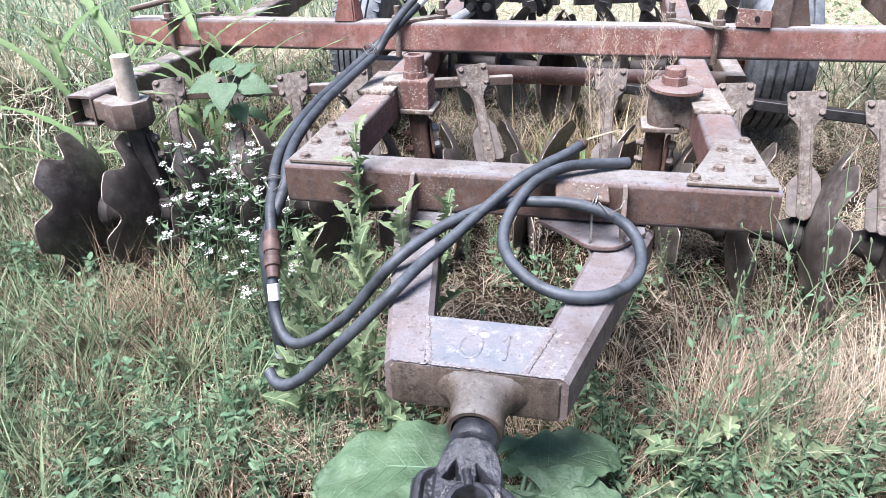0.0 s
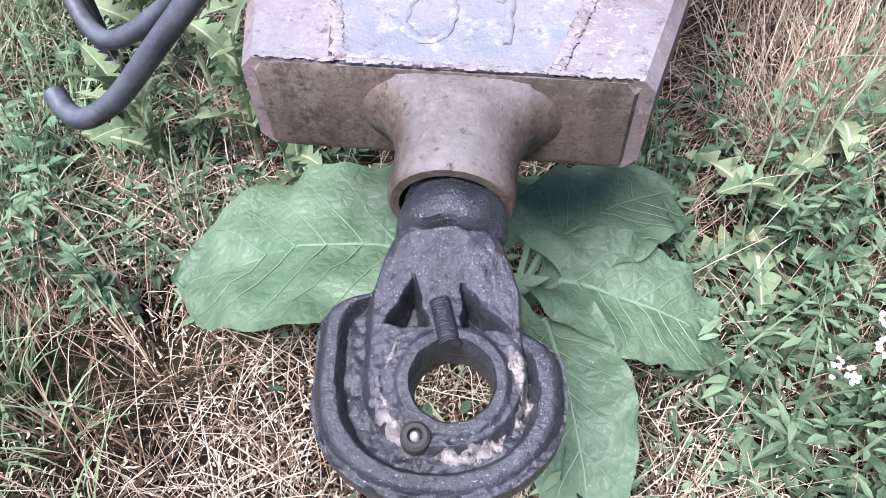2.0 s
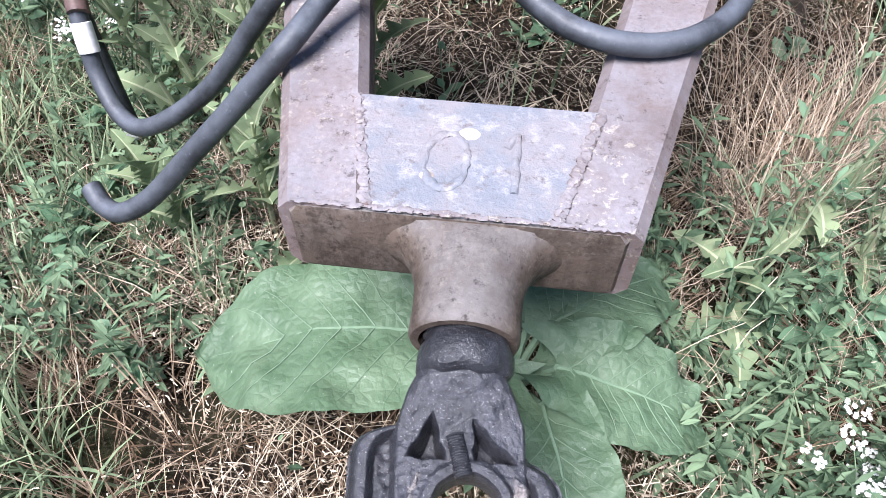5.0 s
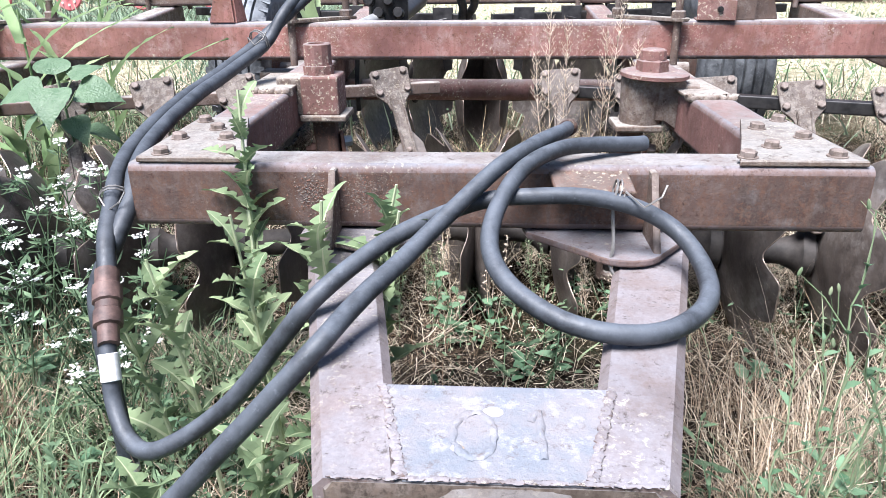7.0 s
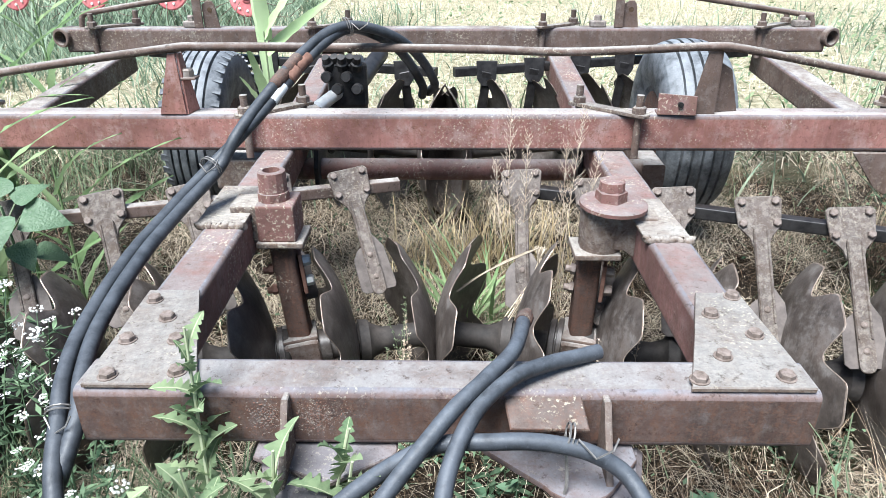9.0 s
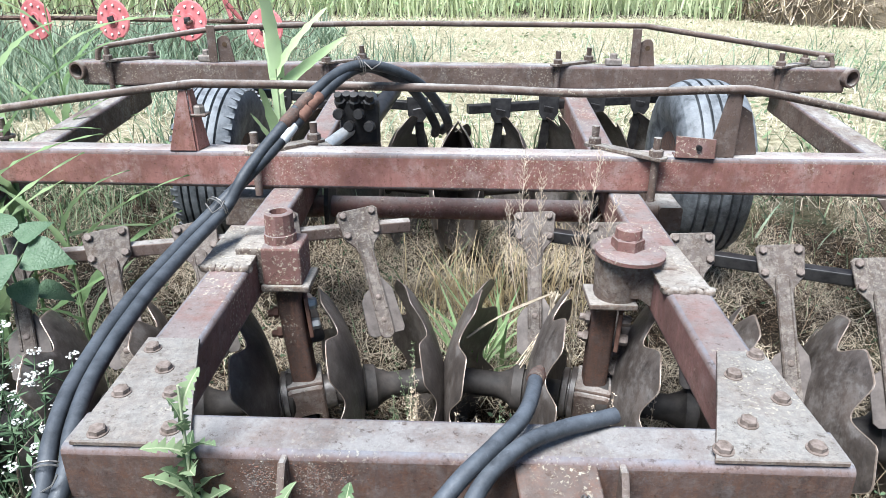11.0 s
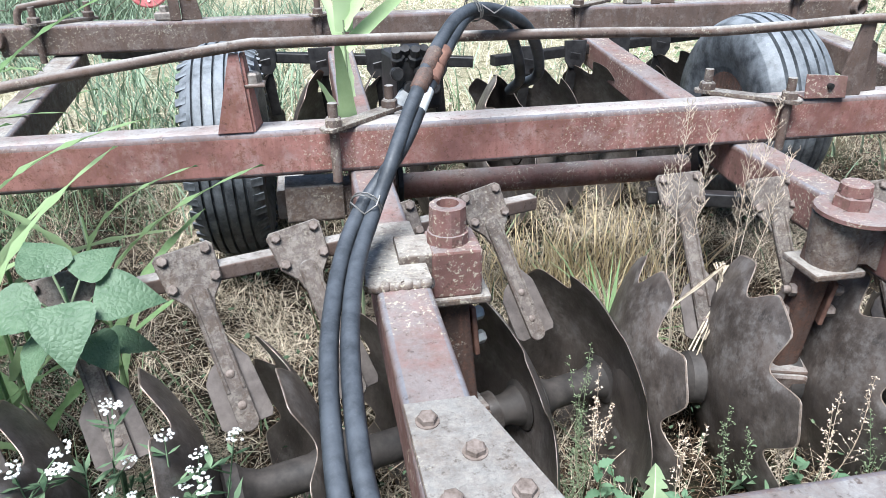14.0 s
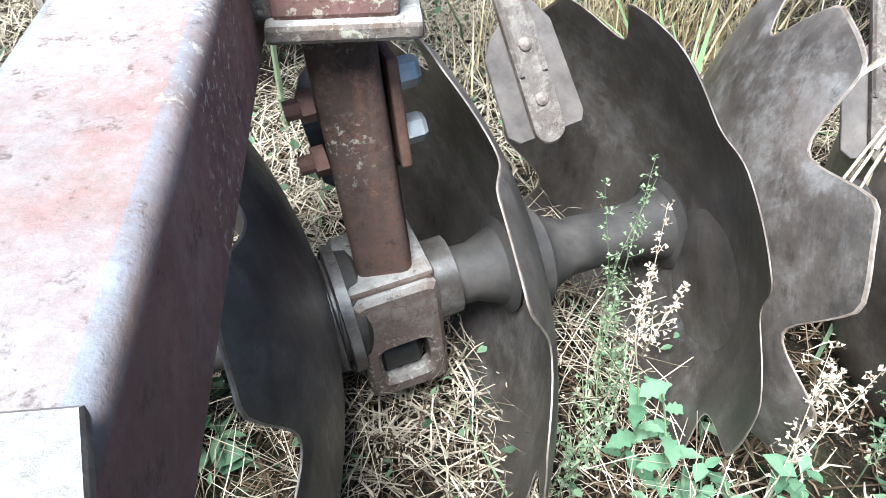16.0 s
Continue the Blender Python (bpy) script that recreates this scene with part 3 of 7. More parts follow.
# the drawbar
def make_drawbar():
    T, B = 0.655, 0.535
    bar = thing("drawbar", "", "")
    bar.parent = harrow
    tagged(bar, "forked drawbar of weathered brown box steel")
    for outer0, inner0, outer1, inner1 in (((-0.207, -0.747), (-0.098, -0.747), (-0.40, 0.03), (-0.245, 0.03)), ((0.219, -0.747), (0.110, -0.747), (0.43, 0.03), (0.275, 0.03))):
        b = BM()
        n, rr = 10, 0.014
        rings = []
        for k in range(n + 1):
            t = k / n
            o = V(*outer0, 0).lerp(V(*outer1, 0), t)
            i = V(*inner0, 0).lerp(V(*inner1, 0), t)
            d = (i - o).normalized()
            rings.append([o + V(0, 0, B + rr), o + d * rr + V(0, 0, B), i - d * rr + V(0, 0, B), i + V(0, 0, B + rr), i + V(0, 0, T - rr), i - d * rr + V(0, 0, T), o + d * rr + V(0, 0, T), o + V(0, 0, T - rr)])
        loft(b, rings)
        part("arm", b, ARM, bar, "", True)
    # the head box with its bevelled front
    b = BM()
    out = [(-0.203, -0.735), (-0.19, -0.752), (0.198, -0.752), (0.214, -0.735), (0.235, -0.60), (0.138, -0.545), (-0.126, -0.545), (-0.222, -0.60)]
    plate(b, out, 0, T - B - 0.004, (0, 0, B), bevel=0.010)
    part("head_box", b, HEAD, bar, "", True)
    b = BM()
    plate(b, [(-0.100, -0.746), (0.118, -0.746), (0.168, -0.552), (-0.146, -0.552)], 0, 0.006, (0, 0, T - 0.004), bevel=0.002)
    top = part("top_plate", b, BARE_PLATE, bar, "grey bare-metal cover plate with weld seams")
    # weld seams and the raised weld digits
    for a, c in (((-0.101, -0.742), (-0.148, -0.556)), ((0.119, -0.742), (0.170, -0.556)), ((-0.19, -0.745), (0.20, -0.745))):
        b = BM()
        n = 26
        pts = [V(a[0] + (c[0] - a[0]) * k / n + 0.0015 * math.sin(k * 2.1), a[1] + (c[1] - a[1]) * k / n, T + 0.002) for k in range(n + 1)]
        wide = 0.0065 if a[1] != c[1] else 0.0036
        pipe(b, smooth_path(pts, 4), lambda t: wide * (1 + 0.45 * noise.noise(Vector((t * 31, a[0] * 9, 0)))), 12)
        for v in b.verts:
            v.co = v.co + noise.noise_vector(v.co * 210) * 0.0042
            v.co.z = T + 0.002 + (v.co.z - T - 0.002) * 0.40
        part("weld_seam", b, ARM, bar, "crumbly weld seam", True)
    loop = [(-0.018 + 0.026 * math.cos(k * 0.3), -0.660 + 0.046 * math.sin(k * 0.3)) for k in range(0, 22)]
    for line in (loop, [(0.054, -0.632), (0.066, -0.612), (0.067, -0.66), (0.069, -0.705)]):
        b = BM()
        pts = smooth_path([V(x, y, T + 0.0025) for x, y in line], 3)
        pipe(b, [q + noise.noise_vector(q * 70) * 0.003 for q in pts], lambda t: 0.0052 + 0.0030 * noise.noise(Vector((t * 17, line[0][0] * 90, 0))), 10)
        for v in b.verts:
            v.co = v.co + noise.noise_vector(v.co * 160) * 0.0022
            v.co.z = T + 0.002 + (v.co.z - T - 0.002) * 0.5
        part("weld_mark", b, BARE_PLATE, bar, "", True)
    for x, y, r in ((0.006, -0.612, 0.011), (-0.038, -0.688, 0.007)):
        b = BM()
        bmesh.ops.create_icosphere(b, subdivisions=2, radius=r)
        for v in b.verts:
            v.co = V(x + v.co.x * 1.3, y + v.co.y, T + 0.002 + v.co.z * 0.3)
        part("weld_mark", b, CONE_PIPE, bar, "pale blob of weld", True)
    # flared socket, in which the towing eye turns
    b = BM()
    ax = V(0.02, -1, -0.10).normalized()
    c0 = V(0.025, -0.73, 0.598)
    lathe(b, c0, ax, [(-0.03, 0.070), (-0.01, 0.066), (0.01, 0.063), (0.03, 0.061), (0.05, 0.060), (0.075, 0.060), (0.10, 0.061), (0.135, 0.063), (0.14, 0.060), (0.14, 0.051), (0.10, 0.050)], 28)
    for v in b.verts:  # wide wings where the socket meets the box
        t = min(max(-(v.co.y + 0.73) / 0.13, 0), 1)
        w = 1 + 1.5 * (1 - t) ** 5 + 0.10 * (1 - t)
        v.co.x = 0.025 + (v.co.x - 0.025) * w
        if v.co.y > -0.765:
            v.co.z = min(v.co.z, T - 0.007)
    part("socket", b, HEAD, bar, "flared socket collar", True)


make_drawbar()


def make_eye():
    """Forged towing eye on its swivel shank: a forked body over a thick rounded lip."""
    c = V(0.050, -1.043, 0.562)
    root = V(0.022, -0.80, 0.594)
    ds = (c - root).normalized()
    s, u = frame_of(ds)
    s = -s if s.x < 0 else s
    u = -u if u.z < 0 else u
    eye = thing("towing_eye", "", "")
    eye.parent = harrow
    tagged(eye, "dark greasy forged towing eye")
    b = BM()
    prof = [(0.0, 0.046), (0.050, 0.046), (0.058, 0.047), (0.061, 0.042), (0.068, 0.043), (0.074, 0.049), (0.088, 0.053), (0.102, 0.0535), (0.109, 0.050), (0.114, 0.040)]
    rings = [[root + ds * (t + 0.004 * noise.noise(V(a_ * 2, t * 9, 0))) + (s * math.cos(a_) + u * math.sin(a_)) * r for a_ in (2 * math.pi * i / 60 for i in range(60))] for t, r in prof]
    rings = [[q + noise.noise_vector(q * 45) * 0.0026 for q in r] for r in rings]
    loft(b, rings)
    part("shank", b, CAST, eye, "", True)

    def step(x, lo, hi):
        t = min(max((x - lo) / (hi - lo), 0.0), 1.0)
        return t * t * (3 - 2 * t)

    def half_width(p):
        return 0.0685 - 0.30 * max(-p - 0.082, 0.0) - 0.9 * max(-p - 0.122, 0.0) ** 1.3

    def lip_in(p, q):
        """Under 1 inside the lip's outline; straight on one side, rounded on the other."""
        w = abs(q + 0.012) / 0.112
        if p > 0:
            return w ** 2.15 + (p / 0.098) ** 2.15
        return w ** 2.4 + (-p / 0.093) ** 9 if q < -0.012 else w ** 2 + (-p / 0.064) ** 3.2

    def reach(co, si):
        """How far the eye reaches from the hole's centre in a direction."""
        r = 0.165
        while r > 0.05:
            p, q = r * co, r * si
            if lip_in(p, q) < 1 or (-0.148 < p < -0.02 and abs(q + 0.006) < half_width(p)):
                return r
            r -= 0.0005
        return r

    hollows = (((-0.057, -0.055), (-0.036, -0.089), (-0.026, -0.053)), ((0.0115, -0.080), (0.043, -0.050), (0.0115, -0.052)))

    def inside(tri, q, p):
        """Signed distance to a hollow's edge, negative inside."""
        (ax, ay), (bx, by), (cx, cy) = tri
        sg = 1 if (bx - ax) * (cy - ay) - (by - ay) * (cx - ax) > 0 else -1
        d = -1.0
        for (x0, y0), (x1, y1) in ((tri[0], tri[1]), (tri[1], tri[2]), (tri[2], tri[0])):
            ex, ey = x1 - x0, y1 - y0
            d = max(d, -sg * (ex * (p - y0) - ey * (q - x0)) / math.hypot(ex, ey))
        return d

    def relief(p, q):
        """Height over the eye's plane; p runs away from the shank, q sideways."""
        g = V(p * 60, q * 60, 3.1)
        rough = 0.0024 * noise.noise(g) + 0.0016 * noise.noise(g * 2.7) + 0.0009 * noise.noise(g * 6)
        r = math.hypot(p, q)
        v = (q + 0.006) / max(half_width(p), 0.02)
        body = 0.004 + 0.034 * step(-p, 0.066, 0.150) - (0.004 + 0.020 * step(-p, 0.08, 0.145)) * abs(v) ** 2.6 + rough
        far = abs(q + 0.006) - half_width(p) if p < -0.01 else math.hypot(p + 0.012, q + 0.006) - 0.070
        z = body
        # crusted groove beside the body, shallow in front of the hole
        crud = -0.020 + 0.010 * step(p, 0.02, 0.07) + 0.006 * noise.noise(g * 0.9) + 0.003 * noise.noise(g * 2.6)
        z += (crud - z) * step(far, -0.004, 0.006)
        # the lip, rolled over at its outer edge
        e = lip_in(p, q)
        if far > -0.002:
            k = max(1 - e, 0.0)
            lip = -0.003 + 0.3 * rough - 0.030 * (1 - min(k / 0.30, 1.0)) ** 2.3 - 0.024 * step(k, 0.40, 0.56)
            z = max(z, lip)
        # flat rim of the hole
        rim = 1 - step(r, 0.045, 0.051)
        z += (0.0075 + 0.25 * rough - z) * rim
        for tri in hollows:
            z -= 0.042 * (1 - step(inside(tri, q, p) + 0.004 * noise.noise(g * 1.3), -0.003, 0.0045))
        return z
    b = BM()
    n, m = 264, 64
    vs = []
    for i in range(n):
        th = 2 * math.pi * i / n
        si, co = math.sin(th), math.cos(th)
        out = reach(co, si)
        hole = 0.0355 + 0.0012 * noise.noise(V(co * 3, si * 3, 0))
        ring = [(hole, -0.050), (hole - 0.001, -0.02), (hole, 0.0035)]
        for k in range(m + 1):
            r = hole + 0.002 + (out - hole - 0.002) * (k / m)
            ring.append((r, relief(r * co, r * si)))
        low = min(ring[-1][1], -0.030)
        ring += [(out + 0.0015, low - 0.008), (out - 0.003, low - 0.018), (out - 0.014, low - 0.024), (0.05, -0.056)]
        vs.append([b.verts.new(c + (ds * co + s * si) * r + u * z) for r, z in ring])
    for i in range(n):
        a1, a2 = vs[i], vs[(i + 1) % n]
        for k in range(len(a1)):
            k2 = (k + 1) % len(a1)
            b.faces.new((a1[k], a2[k], a2[k2], a1[k2]))
    part("head", b, CAST, eye, "", True)
    # cakes of grease and grit lying on the body round the hole
    for a0, a1, r0, wd, hh in ((-1.65, -0.62, 0.064, 0.013, 0.008), (1.30, 2.20, 0.059, 0.013, 0.008), (0.95, 1.5, 0.064, 0.011, 0.006), (-0.25, 0.80, 0.062, 0.011, 0.007), (-2.3, -1.75, 0.058, 0.009, 0.004)):
        b = BM()
        rows = []
        for i in range(49):
            a = a0 + (a1 - a0) * i / 48
            w = wd * (math.sin(math.pi * i / 48) ** 0.5) * (0.85 + 0.7 * noise.noise(V(a * 5, r0 * 99, 1)))
            row = []
            for j in range(17):
                v = -1 + j / 8
                r = r0 + w * v + 0.004 * noise.noise(V(a * 7, 5, r0))
                p, q = math.cos(a) * r, math.sin(a) * r
                g = V(p, q, 0) * 100
                z = relief(p, q) - 0.003 + hh * (1 - v * v) * (0.9 + 0.9 * noise.noise(g * 1.3)) + 0.003 * noise.noise(g * 3.5) - 0.003 * v * v
                row.append(b.verts.new(c + ds * p + s * q + u * z))
            rows.append(row)
        for i in range(48):
            for j in range(16):
                b.faces.new((rows[i][j], rows[i + 1][j], rows[i + 1][j + 1], rows[i][j + 1]))
        part("grease", b, GREASE, eye, "caked grease and grit", True)
    # adjusting screw between the hollows, its thread worn
    b = BM()
    p0, p1 = c - ds * 0.074 - s * 0.0115 + u * 0.006, c - ds * 0.030 - s * 0.002 + u * 0.009
    n = 60
    pipe(b, [p0.lerp(p1, k / n) for k in range(n + 1)], lambda t: 0.0085 + 0.0011 * math.sin(t * n * 1.5), 16)
    part("screw", b, CAST, eye, "threaded screw", True)
    # grease nipple in front of the hole
    b = BM()
    at = c + ds * 0.048 - s * 0.030
    lathe(b, at, u, [(-0.005, 0.013), (0.008, 0.0125), (0.0105, 0.010), (0.0105, 0.0065), (0.004, 0.006)], 18)
    nip = part("nipple_socket", b, SPOOL, eye, "dark round nipple socket", True)
    b = BM()
    lathe(b, at + u * 0.002, u, [(0, 0.0045), (0.007, 0.0042), (0.010, 0.002)], 10)
    part("nipple", b, ZINC, nip, "", True)


make_eye()


def make_brackets():
    """Ribs, lugs and the small tab at the front beam."""
    for x, k in ((-0.330, -1), (0.322, 1)):
        b = BM()
        plate(b, [(0.004, 0.815), (-0.02, 0.815), (-0.115, 0.665), (0.004, 0.665)], 0, 0.014, (x, 0, 0), (0, 1, 0), (0, 0, 1))
        part("rib", b, PAINT_DULL, harrow)
    b = BM()
    plate(b, [(-0.40, -0.03), (-0.23, -0.105), (-0.10, -0.02), (-0.10, 0.12), (-0.40, 0.12)], 0, 0.014, (0, 0, 0.662))
    part("lug_plate", b, ARM, harrow)
    b = BM()
    o = [(0.06, 0.12), (0.08, 0.0)] + [(0.27 + 0.075 * math.cos(a), -0.085 + 0.06 * math.sin(a)) for a in (radians(200 + 18 * k) for k in range(8))] + [(0.40, -0.03), (0.40, 0.12)]
    plate(b, o, 0, 0.014, (0, 0, 0.662))
    part("lug_plate", b, WORN_EDGE, harrow)
    b = BM()
    plate(b, [(0.13, -0.075), (0.285, -0.075), (0.28, 0.012), (0.12, 0.012)], 0, 0.012, (0, 0, H - 0.022), (1, 0, 0), (0, 1, 0.25))
    part("tab", b, POST_STEEL, harrow)


make_brackets()


# ---- disc gangs ----
def disc_mesh():
    """A dished disc with eight round notches about the x axis, hollow towards -x; its lobes have blunt corners."""
    b = BM()
    R, lobes, n = 0.378, 8, 176
    deep, gap = 0.070, 0.30          # a notch: its depth, and half its width as a share of the pitch
    fr = [0.0, 0.10, 0.22, 0.36, 0.50, 0.62, 0.73, 0.82, 0.89, 0.95, 0.991, 1.0]
    dish = 0.63
    front, back = [], []
    for side, thick in ((front, 0.0), (back, 0.0065)):
        for k, f in enumerate(fr[1:]):
            ring = []
            for i in range(n):
                a = 2 * math.pi * i / n
                ph = (a * lobes / (2 * math.pi)) % 1.0
                w = abs(ph - 0.5) / gap          # 0 in the middle of a notch
                cut = deep * (0.5 + 0.5 * math.cos(math.pi * w)) ** 0.72 if w < 1 else 0.0
                wear = 0.004 * noise.noise(Vector((math.cos(a) * 5, math.sin(a) * 5, 2.0)))
                lim = R - cut + wear
                rr = R * f if f < 0.6 else R * 0.6 + (f - 0.6) / 0.4 * (lim - R * 0.6)
                x = math.sqrt(dish * dish - rr * rr) - dish + thick * (1 if k < len(fr) - 3 else 0.35)
                ring.append(b.verts.new((x, rr * math.cos(a), rr * math.sin(a))))
            side.append(ring)
        c = b.verts.new((thick, 0, 0))
        for i in range(n):
            b.faces.new((c, side[0][i], side[0][(i + 1) % n]))
        for p, q in zip(side, side[1:]):
            for i in range(n):
                b.faces.new((p[i], p[(i + 1) % n], q[(i + 1) % n], q[i])).material_index = 1 if q is side[-1] else 0
    for i in range(n):
        b.faces.new((front[-1][i], front[-1][(i + 1) % n], back[-1][(i + 1) % n], back[-1][i])).material_index = 1
    return b


AXIS_Z = 0.275
PHASE = {-1: (3, -4, -1, 15, 31, 29, 4, 37), 1: (35, 18, 5, 40, 20, 32, 11, 30)}  # how each disc stands turned
MID = -0.035
HUB, PITCH = {-1: -0.060, 1: -0.042}, {-1: 0.279, 1: 0.286}


def gang_point(side, x):
    """A point of the gang's axle at x; the gangs meet in a V behind the middle."""
    return V(x, 1.101 + math.tan(ANG) * x if side < 0 else 1.083 - math.tan(ANG_R) * x, AXIS_Z)


def make_gang(side, first):
    """side -1: left gang, hollow faces to the left; +1 its mirror."""
    axis, ang = (LEFT_AXIS, ANG) if side < 0 else (RIGHT_AXIS, ANG_R)
    yaw = math.degrees(math.atan2(axis.y, axis.x)) + (0 if side < 0 else 180)
    xs = [HUB[side] + side * PITCH[side] * k for k in range(8)]
    for k, x in enumerate(xs):
        p = gang_point(side, x)
        m = pose(p.x, p.y, p.z, 0, 0, yaw) @ pose(0, 0, 0, PHASE[side][k])
        if first[0] is None:
            first[0] = part("disc", disc_mesh(), DISC_STEEL, harrow, "", True)
            first[0].data.materials[1] = DISC_EDGE
            first[0].matrix_local = m
        else:
            share(first[0], m, harrow)
        b = BM()
        out = axis * side
        step = PITCH[side] / math.cos(ang)
        if k < 7:
            lathe(b, p, out, [(-0.010, 0.066), (0.012, 0.078), (0.02, 0.062), (0.06, 0.046), (step - 0.10, 0.046), (step - 0.06, 0.062), (step - 0.045, 0.080), (step - 0.010, 0.084)], 24)
        else:
            lathe(b, p, out, [(-0.012, 0.075), (0.012, 0.078), (0.02, 0.06), (0.03, 0.036), (0.06, 0.034)], 20)
        part("spool", b, SPOOL, harrow, "", True)


first_disc = [None]
make_gang(-1, first_disc)
make_gang(1, first_disc)


def make_posts():
    """Bearing posts that carry the gangs."""
    for x, y, side in ((-0.527, 0.969, -1), (0.47, 0.932, 1), (-1.72, 0.628, -1), (1.65, 0.578, 1)):
        p = gang_point(side, x)
        outer = abs(x) > 1
        # outer posts near-black: the dark behind the discs is put into their colour
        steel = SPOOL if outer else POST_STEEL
        post = thing("bearing_post", "", "")
        post.parent = harrow
        tagged(post, "rusty square bearing post bolted under the frame")
        top = V(x - (0 if side > 0 else (0.065 if outer else 0.043)), y, 0.73)
        b = BM()
        beam(b, p + V(0, 0, 0.05), top + V(0, 0, 0.06), 0.078, 0.072, 0.014, up=(0, 1, 0))
        part("post_tube", b, steel, post, "", True)
        d = (top - p).normalized()
        yaw = Matrix.Rotation((ANG if side < 0 else -ANG), 3, "Z")
        mx = (yaw @ V(1, 0, 0))
        mx = (mx - d * mx.dot(d)).normalized()
        m = Matrix((mx, d.cross(mx), d)).transposed()
        mk = m * 1.16
        # clevis: a cap, two cheeks and a front plate with a rounded window
        for name, at, size in (("clevis_cheek", (-0.044, 0.008, -0.038), (0.020, 0.094, 0.18)), ("clevis_cheek", (0.044, 0.008, -0.038), (0.020, 0.094, 0.18)), ("clevis_cap", (0, 0.008, 0.056), (0.108, 0.112, 0.018))):
            b = BM()
            box(b, p + mk @ V(*at), size, mk, 0.006)
            part(name, b, SPOOL if outer else PAINT_DULL, post)
        b = BM()
        rings = []
        for y, grow in ((-0.036, 0.0), (-0.054, 0.0), (-0.060, -0.006)):
            for inner in (False, True):
                hw, hh, cz, e = (0.032, 0.031, -0.070, 5.0) if inner else (0.0545, 0.092, -0.037, 14.0)
                hw, hh = (hw - grow, hh - grow) if inner else (hw + grow, hh + grow)
                ring = []
                for i in range(48):
                    a_ = 2 * math.pi * i / 48
                    ca, sa = math.cos(a_), math.sin(a_)
                    k = (abs(ca) ** e + abs(sa) ** e) ** (-1 / e)
                    ring.append(b.verts.new(p + mk @ V(hw * k * ca, y, cz + hh * k * sa)))
                rings.append(ring)
        for q0, q1 in ((0, 1), (0, 2), (2, 4), (4, 5), (5, 3), (3, 1)):
            for i in range(48):
                b.faces.new((rings[q0][i], rings[q0][(i + 1) % 48], rings[q1][(i + 1) % 48], rings[q1][i]))
        part("clevis_plate", b, SPOOL if outer else PAINT_DULL, post)
        b = BM()
        lathe(b, p + mk @ V(-0.034, -0.016, -0.074), mk @ V(1, 0, 0), [(0, 0.032), (0.008, 0.040), (0.060, 0.040), (0.068, 0.032)], 20)
        part("bearing", b, BLACK_STEEL, post, "dark greasy bearing", True)
        b = BM()
        lathe(b, p - m @ V(0.11, 0, 0), m @ V(1, 0, 0), [(0, 0.072), (0.006, 0.088), (0.024, 0.090), (0.027, 0.078), (0.031, 0.078), (0.034, 0.096), (0.050, 0.096), (0.054, 0.06), (0.21, 0.06)], 28)
        part("bearing_housing", b, DISC_STEEL, post, "grey bearing housing", True)
        # side plate with two bolts
        q = p.lerp(top, 0.67)
        b = BM()
        box(b, q + m @ V(0.054, 0.0, 0.0), (0.014, 0.055, 0.15), m, 0.004)
        part("side_plate", b, SPOOL if outer else RUST, post)
        for dz in (0.042, -0.035):
            b = BM()
            hexhead(b, q + m @ V(0.060, -0.004, dz), m @ V(1, 0, 0), 0.019, 0.028)
            part("bolt", b, ZINC if side < 0 and not outer else BOLT_DARK, post)
            b = BM()
            rod(b, q + m @ V(-0.040, -0.004, dz - 0.01), q + m @ V(-0.056, -0.004, dz - 0.01), 0.019, n=6)
            rod(b, q + m @ V(-0.056, -0.004, dz - 0.01), q + m @ V(-0.074, -0.004, dz - 0.01), 0.012, n=12)
            part("nut", b, RUST if side < 0 and not outer else BOLT_DARK, post)
        if side < 0 and not outer:
            b = BM()
            box(b, (top.x + 0.012, top.y, 0.795), (0.125, 0.135, 0.13), None, 0.008)
            part("socket_box", b, PAINT_PINK, post)
            b = BM()
            box(b, (top.x + 0.02, top.y, 0.722), (0.155, 0.155, 0.022), None, 0.006)
            part("collar_plate", b, CRUSTY, post)
            b = BM()
            c = V(top.x, top.y, 0)
            lathe(b, c, (0, 0, 1), [(0.855, 0.052), (0.888, 0.052), (0.889, 0.047), (0.955, 0.046), (0.958, 0.041), (0.958, 0.028), (0.925, 0.027)], 12)
            part("cap_nut", b, PAINT_PINK, post, "round hollow cap nut")
            b = BM()  # weld bracket to the side tube
            beam(b, (-0.70, top.y, 0.79), (top.x - 0.03, top.y, 0.79), 0.12, 0.13, 0.01)
            part("bracket", b, CRUSTY, post, "", True)
        elif not outer:
            c = V(0.497, 0.93, 0)
            b = BM()
            lathe(b, c, (0, 0, 1), [(0.70, 0.066), (0.735, 0.070), (0.855, 0.074), (0.857, 0.06)], 24)
            beam(b, (0.53, 0.93, 0.785), (0.66, 0.92, 0.785), 0.11, 0.11, 0.01)
            for dy in (-0.055, 0.045):
                plate(b, [(0.0, 0.0), (0.115, 0.0), (0.115, -0.20), (0.095, -0.15), (0.06, -0.125), (0.0, -0.118)], 0, 0.012, (0.50, 0.935 + dy, 0.85), (1, 0, 0), (0, 0, 1))
            part("socket_tube", b, CRUSTY, post, "", True)
            b = BM()
            lathe(b, c, (0.03, -0.02, 1), [(0.858, 0.10), (0.861, 0.107), (0.872, 0.107), (0.875, 0.10)], 32)
            part("flange", b, PAINT_PINK, post, "round flange plate", True)
            b = BM()
            hexhead(b, c + V(0.02, 0, 0.875), (0, 0, 1), 0.050, 0.038, 0.3)
            lathe(b, c + V(0.02, 0, 0), (0, 0, 1), [(0.91, 0.042), (0.938, 0.040), (0.942, 0.034)], 14)
